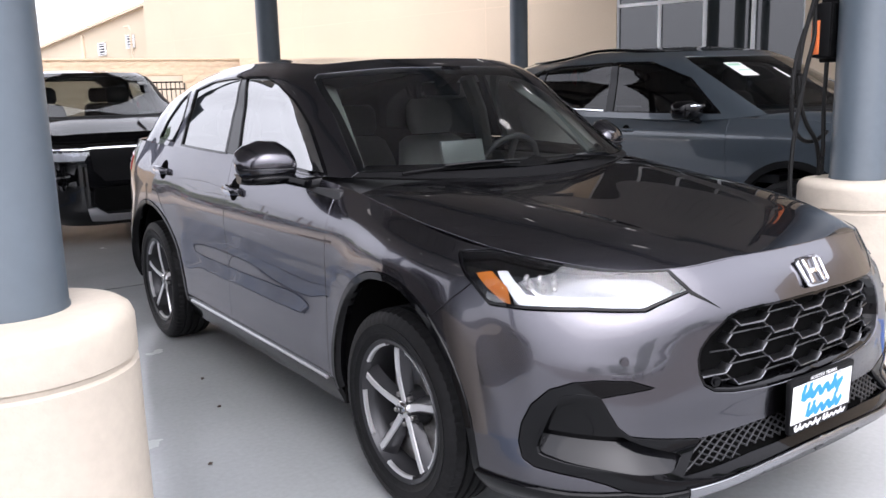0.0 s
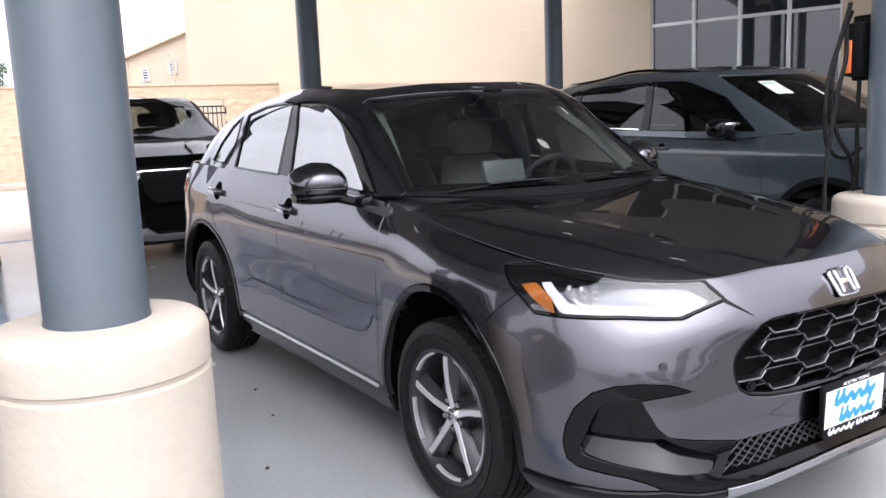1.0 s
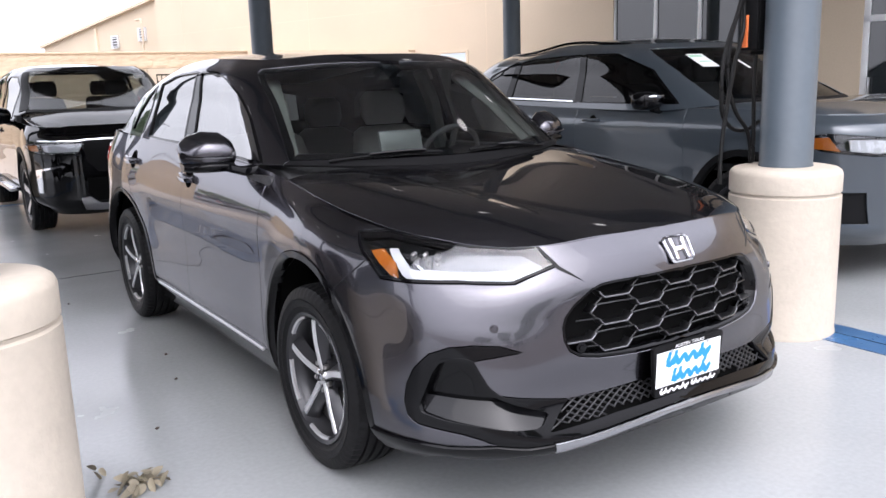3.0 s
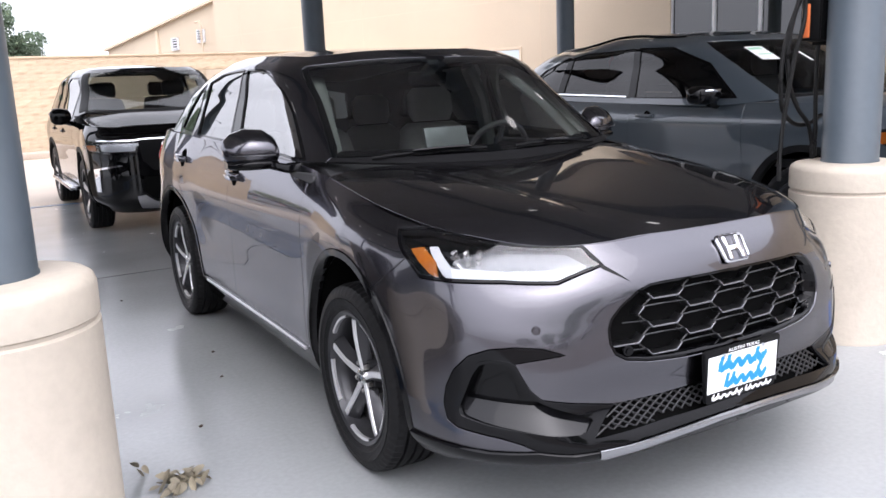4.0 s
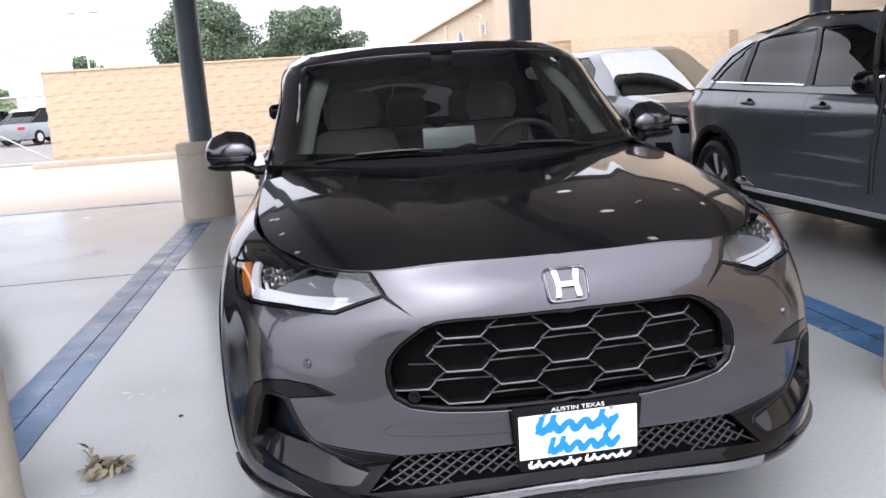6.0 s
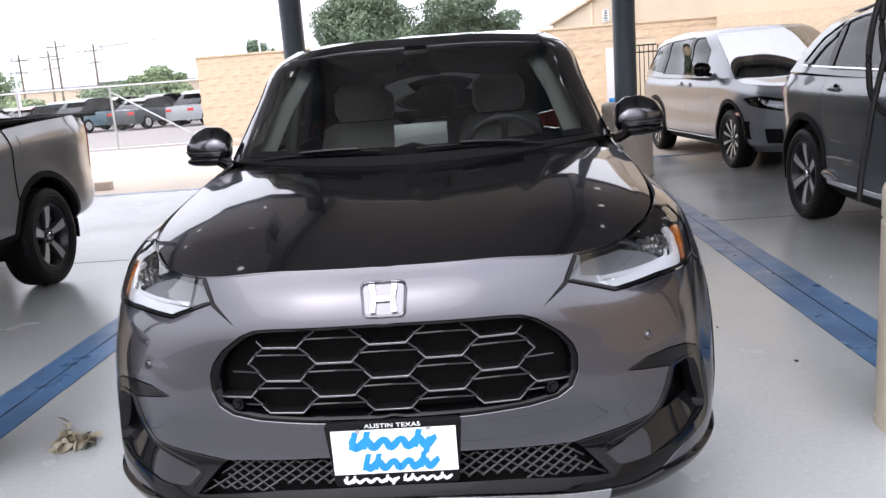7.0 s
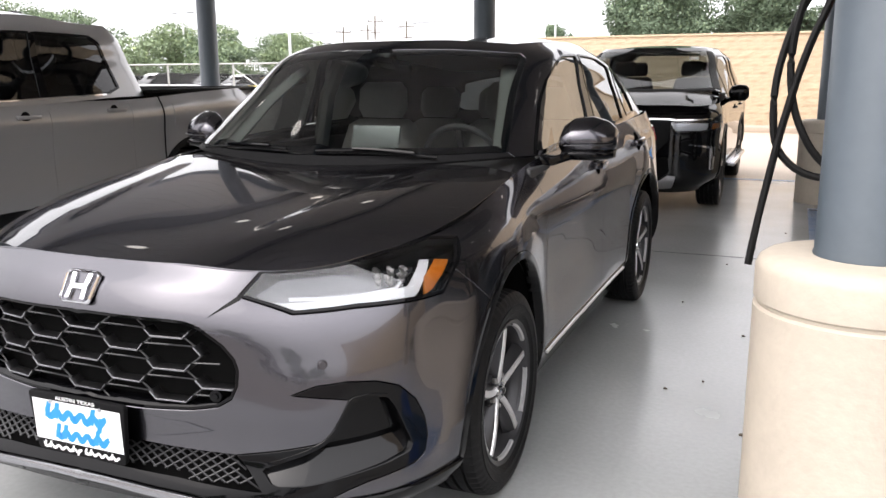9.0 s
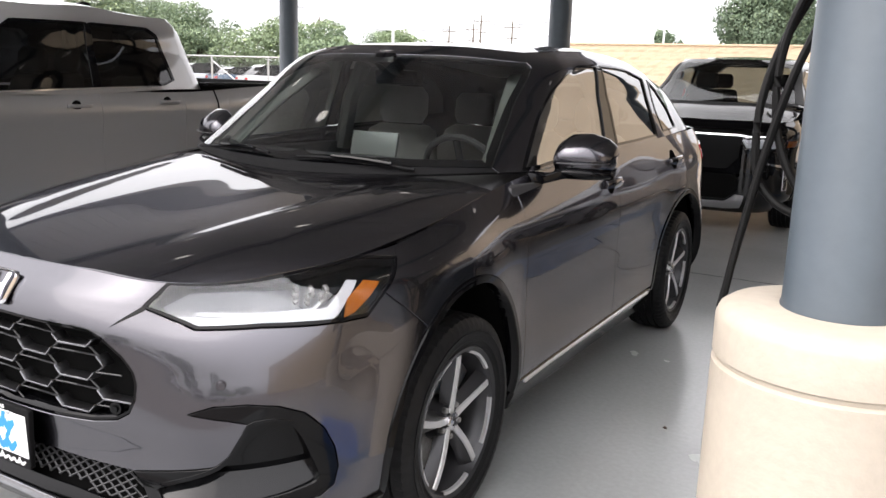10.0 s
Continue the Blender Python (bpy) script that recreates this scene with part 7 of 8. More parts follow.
d = thing("door_1", "glazed shop door in a white aluminium frame", "door", FACE, kind="structure")
part("door_frame", face_box(face_box(face_box(MB(), DOOR2[0], DOOR2[0] + .09, .02, .14, 0, 2.75), DOOR2[1] - .09, DOOR2[1], .02, .14, 0, 2.75), DOOR2[0], DOOR2[1], .02, .14, 2.1, 2.2).mesh("door_frame", WHITE_FRAME, .004), d)
part("pane", face_box(MB(), DOOR2[0] + .09, DOOR2[1] - .09, .07, .09, .1, 2.7).mesh("pane", SHOP_GLASS), d)
part("door_handle", face_box(MB(), DOOR2[1] - .15, DOOR2[1] - .12, -.03, .02, .95, 1.25).mesh("door_handle", SATIN, .005), d)
d = thing("door_2", "plain pale steel door in the stucco wall", "door", FACE, kind="structure")
part("leaf", face_box(MB(), -.62, .12, -.02, .03, .02, 2.0).mesh("leaf", STEEL_DOOR, .004), d)
part("door_frame", face_box(face_box(face_box(MB(), -.68, -.62, -.03, .05, 0, 2.0), .12, .18, -.03, .05, 0, 2.0), -.68, .18, -.03, .05, 2.0, 2.06).mesh("door_frame", STUCCO_TRIM, .004), d)
thing("outlet_box", "small white outlet box on the stucco wall", "outlet box", FACE, data=face_box(MB(), -10.6, -10.5, -.03, .02, 1.55, 1.7).mesh("outlet_box", WHITE_BOX, .006))

# picket gate between the block wall and the building
gate = thing("metal_gate", "black steel picket gate beside the block wall", "gate", pose(4.62, 20.10, 0))
for z in (.25, 1.62, 1.80):
    part("rail", MB().box((0, 0, z), (.98, .03, .035)).mesh("rail", GLOSS_BLACK), gate)
for k in range(9):
    part("picket", MB().box((-.48 + k * .12, 0, .93), (.02, .02, 1.78)).mesh("picket", GLOSS_BLACK), gate)

# what shows through the gateway: a pale shed wall with bay doors
shed = thing("shed", "pale tan shed with white bay doors behind the gate", "shed", pose(4.6, 26.0, 0))
part("wall", MB().box((0, .2, 1.2), (7.0, .3, 2.4)).mesh("wall", STUCCO), shed)
for k in range(5):
    part("bay_door", MB().box((-2.8 + 1.4 * k, .03, .95), (1.05, .06, 1.9)).mesh("bay_door", WHITE_FRAME, .01), shed, "white bay door")
thing("barrel", "small blue plastic barrel by the gate", "barrel", pose(3.95, 20.5, 0), data=MB().lathe([(0, 0), (.10, 0), (.11, .02), (.115, .2), (.105, .22), (.115, .25), (.11, .42), (.10, .45), (0, .45)], n=20).mesh("barrel", PLATE_BLUE))

# far parking structure
far = thing("parking_garage", "pale far parking structure with open decks", "building", pose(-70, 160, 0))
for k in range(3):
    part("deck", MB().box((0, 0, 2.2 + k * 1.7), (8, 8, .7)).mesh("deck", WHITE_FRAME), far)
part("core", MB().box((0, 1, 2.79), (6, 6, 5.6)).mesh("core", GREY_BOX), far)
house = thing("building", "low grey far building behind the trees", "building", pose(-95, 190, -3.5))
part("wall", MB().box((0, 0, 4), (60, 12, 9)).mesh("wall", STUCCO_TRIM), house)
part("roof", MB().box((0, 0, 8.7), (61, 13, .5)).mesh("roof", GREY_BOX), house)


# ---- chain-link fence ----
fence = thing("fence", "galvanised chain-link fence on steel posts with braces", "fence")
FX0, FX1, FY, FH = -46.0, -7.4, 21.0, 1.82
px = FX1 - .12
k = 0
while px > FX0:
    part("post", MB().tube([(px, FY, 0), (px, FY, FH + .03)], .033, 8).mesh("post", STEEL_GALV), fence)
    if k % 2 == 1:
        part("brace", MB().tube([(px, FY, FH - .15), (px + 2.6, FY, .1)], .02, 6).mesh("brace", STEEL_GALV), fence)
    px -= 2.75
    k += 1
part("top_rail", MB().tube([(FX0, FY, FH), (FX1, FY, FH)], .024, 8).mesh("top_rail", STEEL_GALV), fence)
part("bottom_rail", MB().tube([(FX0, FY, .06), (FX1, FY, .06)], .016, 6).mesh("bottom_rail", STEEL_GALV), fence)
wires = MB()
x = FX0
while x < FX1:
    for sgn in (-1, 1):
        xa, xb = x, x + sgn * (FH - .08)
        if FX0 <= xb <= FX1:
            wires.add([(xa - .0018, FY - .01, .07), (xa + .0018, FY - .01, .07), (xb + .0018, FY - .01, FH), (xb - .0018, FY - .01, FH)], [(0, 1, 2, 3)])
    x += .11
tagged(part("chain_mesh", wires.mesh("chain_mesh", STEEL_GALV, smooth=0), fence), kind="stuff")
cols = [(.05, .06, .07), (.35, .02, .03), (.5, .52, .55), (.06, .10, .15), (.12, .2, .24), (.03, .03, .035), (.30, .32, .34), (.55, .55, .55)]
lot_paints = [mat("lot_paint", c, .3, metal=.3, coat=1.0) for c in cols]
YELLOW = mat("yellow_paint", (.75, .55, .02), .3, coat=1.0)


# ---- parked cars beyond the fence ----
def lot_car(x, y, turn, paint, label, high=1.45, length=4.5):
    t = thing("car", label, "car", pose(x, y, 0, 0, 0, turn), group="cars in the far lot")
    L, h = length / 2, high
    prof = [(-L, .35), (-L - .02, .62), (-L + .15, .80), (-L + .95, .95), (L - .55, .98), (L - .05, .92), (L, .55), (L - .05, .30)]
    rings = []
    for xx, s in ((-.88, .93), (-.86, 1.0), (-.6, 1.03), (0, 1.04), (.6, 1.03), (.86, 1.0), (.88, .93)):
        rings.append([Vector((xx, yy * (1 if abs(xx) < .8 else .985), .3 + (zz - .3) * s)) for yy, zz in prof])
    part("body", MB().loft(rings).mesh("body", paint, smooth=50), t)
    cab = [(-L + 1.0, .93), (-L + 1.75, h - .05), (-L + 2.3, h), (L - 1.3, h - .03), (L - .45, .96)]
    rings = [[Vector((xx * (1 if zz < 1 else .86), yy, zz)) for yy, zz in cab] for xx in (-.80, -.4, 0, .4, .80)]
    part("glass_house", MB().loft(rings).mesh("glass_house", GLOSS_BLACK, smooth=50), t, "dark window band")
    top = [(-L + 1.7, h - .045), (-L + 2.3, h + .012), (L - 1.3, h - .018), (L - 1.0, h - .14)]
    part("roof", MB().loft([[Vector((xx, yy, zz + .012)) for yy, zz in top] for xx in (-.70, -.35, 0, .35, .70)], caps=False, closed=False).mesh("roof", paint, smooth=50), t)
    for yy in (-L + .85, L - .85):
        for s in (-1, 1):
            part("wheel", MB().lathe([(0, .10), (.20, .11), (.22, .09), (.33, .09), (.34, 0), (.33, -.09), (0, -.09)], pose(s * .80, yy, .335) @ pose(0, 0, 0, 0, 90 * s, 0), n=18).mesh("wheel", RUBBER), t)
            part("rim", MB().lathe([(0, .118), (.19, .112), (.2, .09)], pose(s * .80, yy, .335) @ pose(0, 0, 0, 0, 90 * s, 0), n=14).mesh("rim", MACHINED), t)
    for s in (-1, 1):
        part("headlight", MB().box((s * .68, -L + .06, .72), (.32, .14, .12)).mesh("headlight", LED_WHITE, .03), t)
        part("tail_lamp", MB().box((s * .66, L - .06, .78), (.34, .10, .14)).mesh("tail_lamp", RED_LENS, .02), t)
    return t


names = ["dark grey", "red", "silver", "navy", "teal", "black", "mid grey", "white"]
random.seed(4)
for row_y, xs0 in ((38.5, -13.0), (46.0, -12.0)):
    for j in range(12):
        i = [6, 0, 4, 1, 2, 5, 7, 3, 2, 6, 5, 0][(j + 3 * (row_y > 42)) % 12]
        lot_car(xs0 - j * 2.9 - (3 if j > 5 else 0), row_y + random.uniform(-.3, .3), random.choice((158, 160, 162)), lot_paints[i], names[i] + " parked car beyond the chain-link fence", random.choice((1.45, 1.5, 1.62)))
lot_car(-20.5, 31.5, 100, YELLOW, "bright yellow hatchback parked beyond the fence", 1.42, 4.2)
# parked across the aisle, behind the viewer
for j, i in enumerate((7, 0, 2, 5, 6)):
    lot_car(-7 + j * 3.4, -17.5, 180, lot_paints[i], names[i] + " car parked across the open aisle", 1.5)


# ---- trees ----
def leaf_cloud(blobs, count, size, mats, seed):
    """Leaf sprays spread through overlapping clumps; each spray is two small bent blades."""
    rnd = np.random.RandomState(seed)
    vol = np.array([b[3] * b[4] * b[5] for b in blobs])
    pick = rnd.choice(len(blobs), count, p=vol / vol.sum())
    out = [[[], []] for _ in mats]
    for i in pick:
        cx, cy, cz, rx, ry, rz = blobs[i]
        d = rnd.normal(size=3)
        d /= np.linalg.norm(d)
        rad = rnd.uniform(.35, 1.0) ** .45 * (1 + .12 * math.sin(d[0] * 7 + i) + .10 * math.sin(d[2] * 9 + 2 * i))
        p = np.array((cx + d[0] * rx * rad, cy + d[1] * ry * rad, cz + d[2] * rz * rad))
        n = d + rnd.normal(size=3) * .7
        n /= np.linalg.norm(n)
        a = np.cross(n, rnd.normal(size=3))
        a /= np.linalg.norm(a)
        c = np.cross(n, a)
        s = size * rnd.uniform(.6, 1.5)
        # upward-facing sprays mostly take paler greens: light from above put into the colour
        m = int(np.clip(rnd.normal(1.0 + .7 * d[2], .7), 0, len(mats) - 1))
        v, f = out[m]
        k = len(v)
        v += [tuple(p - a * s * .5), tuple(p - c * s * .32 + n * s * .1), tuple(p + a * s * .6), tuple(p + c * s * .32 + n * s * .06)]
        f.append((k, k + 1, k + 2, k + 3))
    return out


def tree(x, y, h, spread, count, size, label, seed, low=.25, mats=(0, 1, 2), lobes=14, clump=.30):
    rnd = random.Random(seed)
    t = thing("tree", label, "tree", pose(x, y, 0))
    trunk = MB()
    bend = [(0, 0, 0), (.1 * spread * .2, 0, h * .2), (.05, .1, h * .45), (0, .05, h * .7)]
    trunk.tube(bend, [h * .035, h * .028, h * .018, h * .006], 8)
    blobs = []
    for k in range(lobes):
        a = 2 * math.pi * k / lobes + rnd.uniform(-.4, .4)
        r = spread * rnd.uniform(.25, .78)
        z = h * rnd.uniform(low + .15, .92 - .35 * (r / spread) ** 2)
        c = (r * math.cos(a), r * math.sin(a), z)
        blobs.append((*c, spread * rnd.uniform(.7, 1.2) * clump, spread * rnd.uniform(.7, 1.2) * clump, h * rnd.uniform(.07, .15)))
        trunk.tube([(0, 0, h * rnd.uniform(.15, .35)), (c[0] * .5, c[1] * .5, z * .75), (c[0] * .9, c[1] * .9, z)], [h * .016, h * .010, h * .004], 6)
    blobs.append((0, 0, h * .80, spread * .42, spread * .42, h * .17))
    blobs.append((0, 0, h * .55, spread * .60, spread * .60, h * .22))
    part("trunk", trunk.mesh("trunk", BARK), t)
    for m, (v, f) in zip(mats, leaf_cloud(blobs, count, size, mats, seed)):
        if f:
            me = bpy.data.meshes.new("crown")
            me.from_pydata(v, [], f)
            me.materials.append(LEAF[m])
            tagged(part("crown", me, t), kind="stuff")
    return t


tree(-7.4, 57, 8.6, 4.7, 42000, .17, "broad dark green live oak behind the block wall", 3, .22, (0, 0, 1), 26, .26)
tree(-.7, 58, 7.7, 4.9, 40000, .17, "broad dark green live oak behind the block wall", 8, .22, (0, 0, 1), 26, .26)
tree(-23.4, 90, 7.0, 2.2, 4500, .26, "small dark green tree far behind the wall", 5, .2, (0, 0, 1), 8)
for k in range(6):
    tree(-34 + k * 13, -46 - 3 * (k % 2), 7.5 + (k * 3 % 4) * .6, 7.0, 2500, .6, "leafy green tree across the street", 60 + k, .0, (0, 1, 1), 9)
random.seed(11)
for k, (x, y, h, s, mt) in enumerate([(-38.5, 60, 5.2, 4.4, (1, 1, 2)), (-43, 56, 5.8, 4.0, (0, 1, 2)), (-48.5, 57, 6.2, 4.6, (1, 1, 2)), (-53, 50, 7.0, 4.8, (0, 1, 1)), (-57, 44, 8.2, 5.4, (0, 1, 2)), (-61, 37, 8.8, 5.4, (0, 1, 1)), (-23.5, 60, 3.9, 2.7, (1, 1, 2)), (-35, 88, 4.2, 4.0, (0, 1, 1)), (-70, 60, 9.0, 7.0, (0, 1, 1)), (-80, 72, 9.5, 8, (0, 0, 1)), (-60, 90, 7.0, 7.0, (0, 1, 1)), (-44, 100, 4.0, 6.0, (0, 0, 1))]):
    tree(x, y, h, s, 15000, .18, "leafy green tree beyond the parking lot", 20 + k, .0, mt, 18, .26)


for k in range(11):
    tree(-66 + k * 4.3, 47.5 + 9 * ((k * 7) % 5) / 5 + (6 if k > 6 else 0), (3.0 if k < 7 else 2.1) + (.5 if k < 7 else .2) * ((k * 3) % 4), 3.4, 4200, .20, "low tangled green hedge behind the parking lot", 90 + k, -.15, ((0, 1, 1), (0, 1, 2), (1, 1, 2))[k % 3], 12, .32)


def pole_line(x, y, h, label="weathered wooden utility pole with cross-arms"):
    t = thing("utility_pole", label, "utility pole", pose(x, y, 0), group="utility poles")
    part("pole", MB().tube([(0, 0, 0), (.1, 0, h)], [.15, .09], 8).mesh("pole", WOOD_POLE), t)
    for z, w in ((h - .7, 2.2), (h - 2.0, 1.6)):
        part("cross_arm", MB().box((.1, 0, z), (w, .09, .09)).mesh("cross_arm", WOOD_POLE), t)
    for dx in (-.9, 0, .9):
        part("insulator", MB().lathe([(0, .25), (.05, .22), (.04, .1), (.06, 0)], Matrix.Translation((.1 + dx, 0, h - .63)), n=8).mesh("insulator", GREY_BOX), t)
    return t


POLES = [(-50.5, 90, 7.3), (-47.1, 90, 7.5), (-46.1, 90, 8.5), (-41.9, 90, 7.8), (-66, 84, 8.0)]
for p in POLES:
    pole_line(*p)
for (x0, y0, h0), (x1, y1, h1) in ((POLES[0], POLES[2]), (POLES[2], POLES[3]), (POLES[4], POLES[0]), (POLES[3], (-5, 84, 11.5))):
    for dx, dz in ((-.9, -.4), (.9, -.4), (0, -1.9)):
        pts = [(x0 + dx + (x1 - x0) * t, y0 + (y1 - y0) * t, h0 + dz + (h1 - h0) * t - 1.2 * 4 * t * (1 - t) * .6) for t in np.linspace(0, 1, 10)]
        thing("power_line", "thin dark overhead power cable", "power line", data=MB().tube(pts, .022, 4).mesh("power_line", WIRE), group="overhead power lines")


def lamp_post(x, y, h, w=.9):
    t = thing("street_lamp", "tall pale lot lamp post with a twin head", "street lamp", pose(x, y, 0), group="lot lamp posts")
    part("pole", MB().tube([(0, 0, 0), (0, 0, h)], [.11, .07], 8).mesh("pole", WHITE_FRAME), t)
    part("arm", MB().box((0, 0, h), (w * 1.4, .08, .06)).mesh("arm", WHITE_FRAME), t)
    for s in (-1, 1):
        part("head", MB().box((s * w * .8, 0, h - .02), (w * .6, .35, .10)).mesh("head", GREY_BOX, .02), t)


lamp_post(-29.7, 46, 11.0)
lamp_post(-26.8, 46, 3.5, .2)
lamp_post(-19.5, 75, 9.6, 1.2)
lamp_post(-46.7, 56, 6.7, 1.0)


# ---- charger, cables, boxes on the near column ----
CX, CY = NEAR_R
charger = thing("ev_charger", "black wall charger with an orange front edge on the column", "charger", pose(CX - .045, CY + .19, 1.66))
part("body", MB().box((0, 0, 0), (.075, .11, .28)).mesh("body", MATTE_BLACK, .02), charger, "black charger body")
part("front_cover", MB().box((-.048, .0, 0), (.02, .105, .27)).mesh("front_cover", MATTE_BLACK, .009), charger, "black front cover")
part("edge_cover", MB().box((-.058, .025, -.035), (.012, .045, .17)).mesh("edge_cover", ORANGE, .004), charger, "orange edge cover")
part("back_plate", MB().box((.062, -.0, .01), (.05, .12, .34)).mesh("back_plate", MATTE_BLACK, .01), charger)


def cable(pts, r=.011, n=40):
    """A hanging cable through the given points."""
    a = np.array(pts, float)
    k = np.r_[0, np.cumsum(np.linalg.norm(np.diff(a, axis=0), axis=1))]
    i, s, h, m = herm(k, a, np.linspace(0, k[-1], n))
    t, h = (s / h)[:, None], h[:, None]
    p = (2*t**3 - 3*t**2 + 1) * a[i] + (t**3 - 2*t**2 + t) * h * m[i] + (3*t**2 - 2*t**3) * a[i + 1] + (t**3 - t**2) * h * m[i + 1]
    return MB().tube([tuple(q) for q in p], r, 8)


LOOPS = [
    [(-.09, .22, 1.90), (-.11, .22, 1.76), (-.14, .20, 1.62), (-.19, .20, 1.48), (-.24, .20, 1.28), (-.28, .20, 1.06), (-.305, .19, .90), (-.315, .18, .82)],
    [(-.10, .21, 1.90), (-.16, .215, 1.74), (-.22, .215, 1.58), (-.235, .215, 1.42), (-.21, .21, 1.28), (-.16, .20, 1.18), (-.09, .19, 1.10), (-.06, .185, 1.00), (-.055, .18, .915)],
    [(-.07, .22, 1.86), (-.15, .225, 1.72), (-.25, .225, 1.50), (-.275, .22, 1.30), (-.25, .22, 1.17), (-.20, .215, 1.12), (-.05, .21, 1.10), (.03, .20, 1.14)],
    [(-.06, .17, 1.50), (-.065, .17, 1.30), (-.06, .165, 1.05), (-.06, .165, .93)],
]
for loop in LOOPS:
    pts = [(CX + a, CY + b2, c) for a, b2, c in loop]
    thing("charging_cable", "black charging cable looped from the charger", "charging cable", data=cable(pts, .0115).mesh("charging_cable", WIRE), group="charging cables")
jb = thing("junction_box", "white steel junction box on the column", "junction box", pose(CX + .17, CY + .06, 1.82, 0, 0, 20))
part("box", MB().box((0, 0, 0), (.10, .16, .30)).mesh("box", WHITE_BOX, .006), jb)
part("cover", MB().box((.055, 0, 0), (.01, .17, .31)).mesh("cover", WHITE_BOX, .003), jb)

# windshield papers on the slate car
pap = thing("window_sticker", "white and pale green paper sticker inside the windshield", "sticker")
q = sc.near([(.46, .80, 1.50)])[0]


def sticker(u, v, w, h, material, name, lift):
    me = panel(name, sc, [(u - w / 2, v - h / 2), (u + w / 2, v - h / 2), (u + w / 2, v + h / 2), (u - w / 2, v + h / 2)], material, lift=lift, thick=0, step=.05, gap=0)
    o = part(name, mirrored(me), pap)
    return o


pap.matrix_basis = pose(3.85, .956, 0)
sticker(q[0], q[1], .14, .19, PAPER, "paper", .004)
sticker(q[0] + .01, q[1] + .060, .10, .03, PAPER_GREEN, "print", .0055)
sticker(q[0] - .01, q[1] - .02, .10, .012, PAPER_GREEN, "print", .0055)
sticker(q[0] - .32, q[1] - .06, .025, .14, PAPER, "paper", .004)


# ---- litter on the floor ----
def leaf_pile(x, y, n, spread, seed):
    t = thing("dry_leaves", "small heap of dry curled leaves on the floor", "leaves", pose(x, y, 0))
    rnd = random.Random(seed)
    for k in range(n):
        L, w = rnd.uniform(.045, .085), rnd.uniform(.010, .020)
        b = MB()
        rows = []
        for i in range(6):
            s = i / 5
            ww = w * math.sin(math.pi * (.08 + .88 * s))
            rows.append([Vector((L * (s - .5), -ww, .012 * math.cos(3 * s) + .3 * ww)), Vector((L * (s - .5), 0, .012 * math.cos(3 * s))), Vector((L * (s - .5), ww, .012 * math.cos(3 * s) + .3 * ww))])
        b.loft(rows, caps=False, closed=False)
        rr = spread * rnd.random() ** .6
        a = rnd.uniform(0, 6.28)
        m = pose(rr * math.cos(a), rr * math.sin(a) * .8, .012 + rnd.uniform(.0, .055) * (1 - rr / spread / 1.1), rnd.uniform(-50, 50), rnd.uniform(-45, 45), rnd.uniform(0, 360))
        part("leaf", b.mesh("leaf", DRY_LEAF, smooth=60), t, "", m)
    return t


leaf_pile(-1.50, .25, 34, .09, 5)
leaf_pile(-1.62, .42, 3, .05, 9)
random.seed(21)
for x, y in ((1.157, 2.69), (1.27, 1.15), (1.42, 1.30), (1.55, 2.1), (1.33, 3.9), (1.5, 4.6), (-1.05, 1.32), (-.98, 1.75), (-1.2, 3.3), (1.62, .75), (-1.3, .75), (.7, -1.6), (-.5, -1.75), (1.72, 5.4)):
    r = random.uniform(.005, .010)
    b = MB().loft([[Vector((r * f * math.cos(a) * (1.6 if k % 2 else 1.0), r * f * math.sin(a), z)) for k, a in enumerate(np.linspace(0, 6.28, 7, endpoint=False))] for z, f in ((0, .8), (.004, 1.0), (.008, .4))])
    thing("leaf_scrap", "tiny dark leaf scrap on the floor", "litter", pose(x, y, .001, 0, 0, random.uniform(0, 360)), group="floor litter", data=b.mesh("leaf_scrap", SPECK, smooth=60))


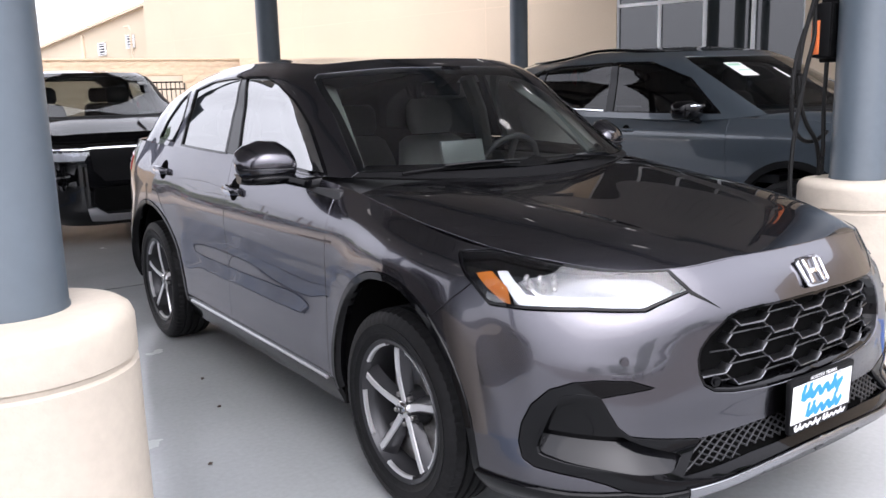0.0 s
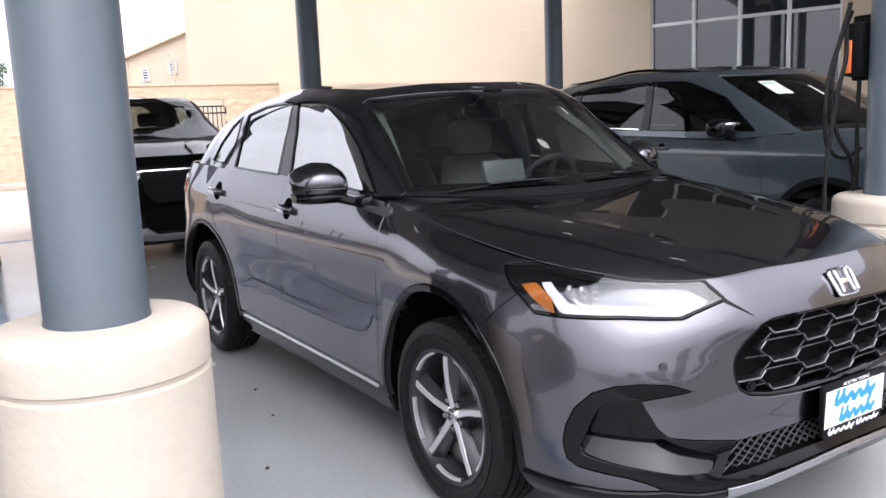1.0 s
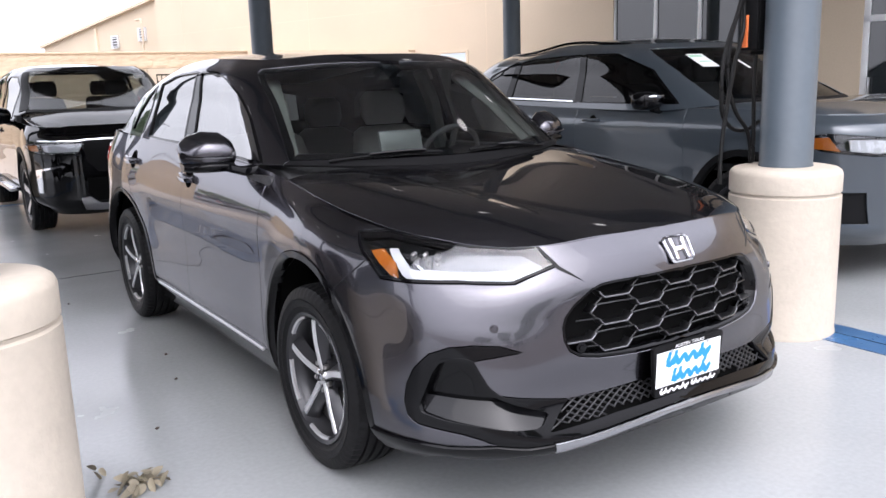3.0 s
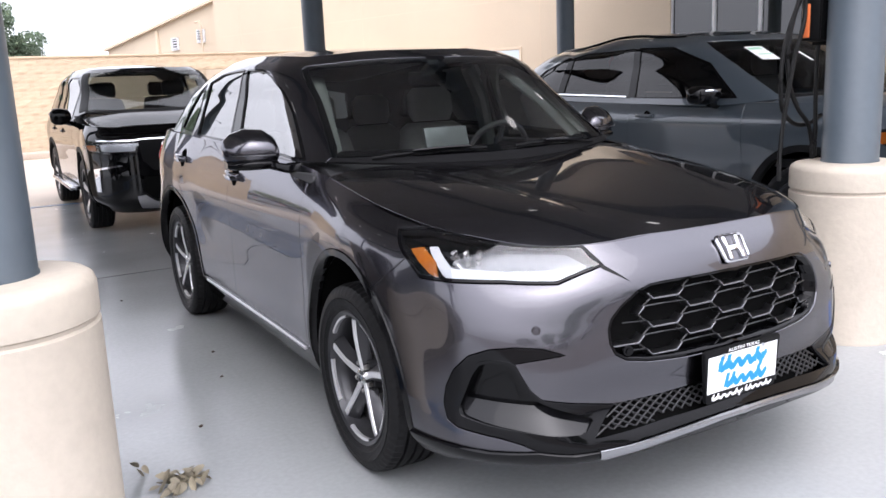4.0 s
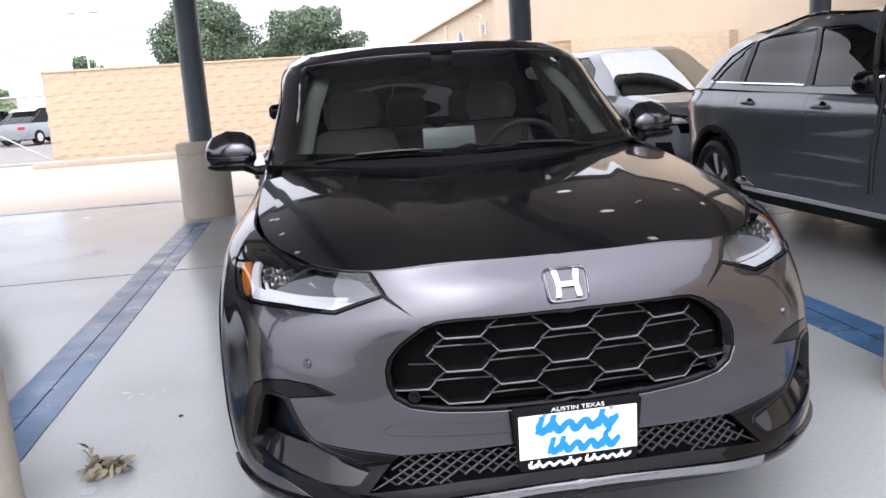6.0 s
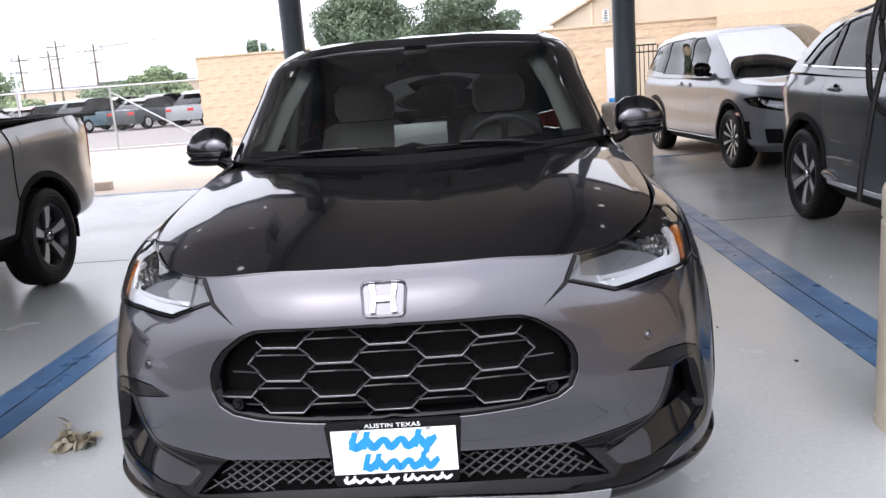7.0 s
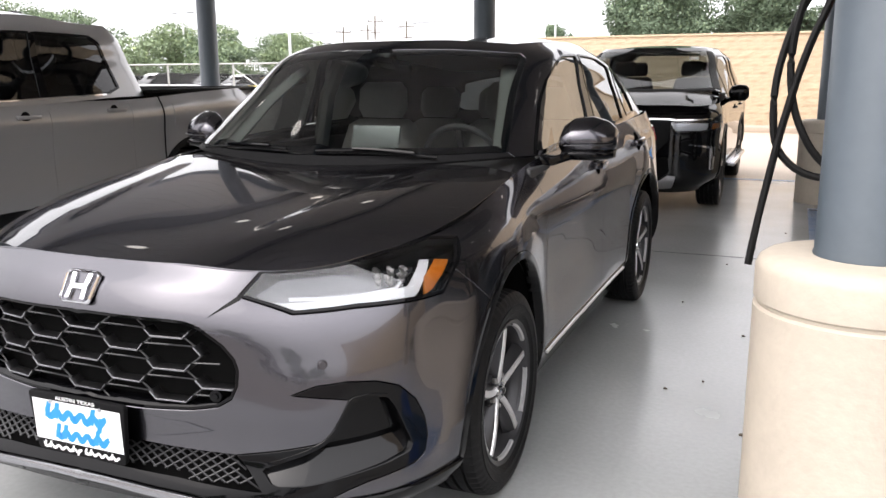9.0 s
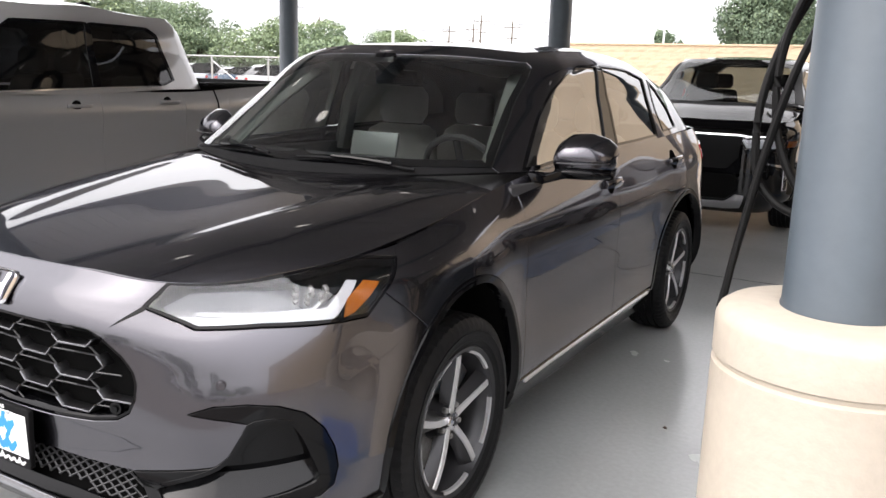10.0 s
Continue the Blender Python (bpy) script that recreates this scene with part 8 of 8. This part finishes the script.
# ---- split-face blocks of the boundary wall: the nearest stretch as parts, the rest joined ----
def block_mesh(w, h, d, seed):
    rnd = random.Random(seed)
    b = MB()
    n, k = 4, 3
    rows = []
    for j in range(k + 1):
        rows.append([Vector((-w / 2 + w * i / n, -d + (-.004 - rnd.uniform(0, .012) if 0 < i < n and 0 < j < k else 0), -h / 2 + h * j / k)) for i in range(n + 1)])
    b.loft(rows, caps=False, closed=False)
    b.add([(-w / 2, -d, -h / 2), (-w / 2, 0, -h / 2), (-w / 2, 0, h / 2), (-w / 2, -d, h / 2)], [(0, 1, 2, 3)])
    b.add([(w / 2, -d, -h / 2), (w / 2, -d, h / 2), (w / 2, 0, h / 2), (w / 2, 0, -h / 2)], [(0, 1, 2, 3)])
    b.add([(-w / 2, -d, h / 2), (-w / 2, 0, h / 2), (w / 2, 0, h / 2), (w / 2, -d, h / 2)], [(0, 1, 2, 3)])
    return b


BW, BH = .40, .197
shapes = [block_mesh(BW - .002, BH - .002, .012, s) for s in range(6)]
meshes = [s.mesh("block", STONE, smooth=0) for s in shapes]
count, joined = 0, MB()
for j in range(12):
    z = .005 + BH * (j + .5)
    if z + BH / 2 > WALL_H + .02:
        break
    x = WALL_X0 + (BW / 2 if j % 2 else BW)
    i = 0
    while x < WALL_X1:
        k = (i * 5 + j * 7 + (i * j) % 3) % 6
        if OPEN[0] - .1 < x < OPEN[1] + .1 and z < OPEN[2]:
            x += BW
            i += 1
            continue
        if -7.4 < x < 1.9 and count < 290:
            o = new("block", meshes[k])
            o.parent, o.matrix_basis = wall, pose(x, WALL_Y + .03, z)
            count += 1
        else:
            s = shapes[k]
            joined.add([(vx + x, vy + WALL_Y + .03, vz + z) for vx, vy, vz in s.v], s.f)
        x += BW
        i += 1
tagged(part("blocks", joined.mesh("blocks", STONE, smooth=0), wall), kind="stuff")
part("coping", MB().box(((WALL_X0 + WALL_X1) / 2, WALL_Y + .16, WALL_H + .01), (WALL_X1 - WALL_X0, .36, .05)).mesh("coping", MORTAR, .01), wall)

side_top = [(7.0, WALL_H + .03), (.9, 2.13)]
sb = MB().prism([(7.0, -.02), (.9, -.02), (.9, 2.13), (7.0, WALL_H + .03)], -.02, .22, Matrix(((1, 0, 0, 0), (0, 0, 1, 0), (0, 1, 0, 0), (0, 0, 0, 1))))
bstruct("wall_side", sb, STONE, "tan block wall running along the long building", "wall")
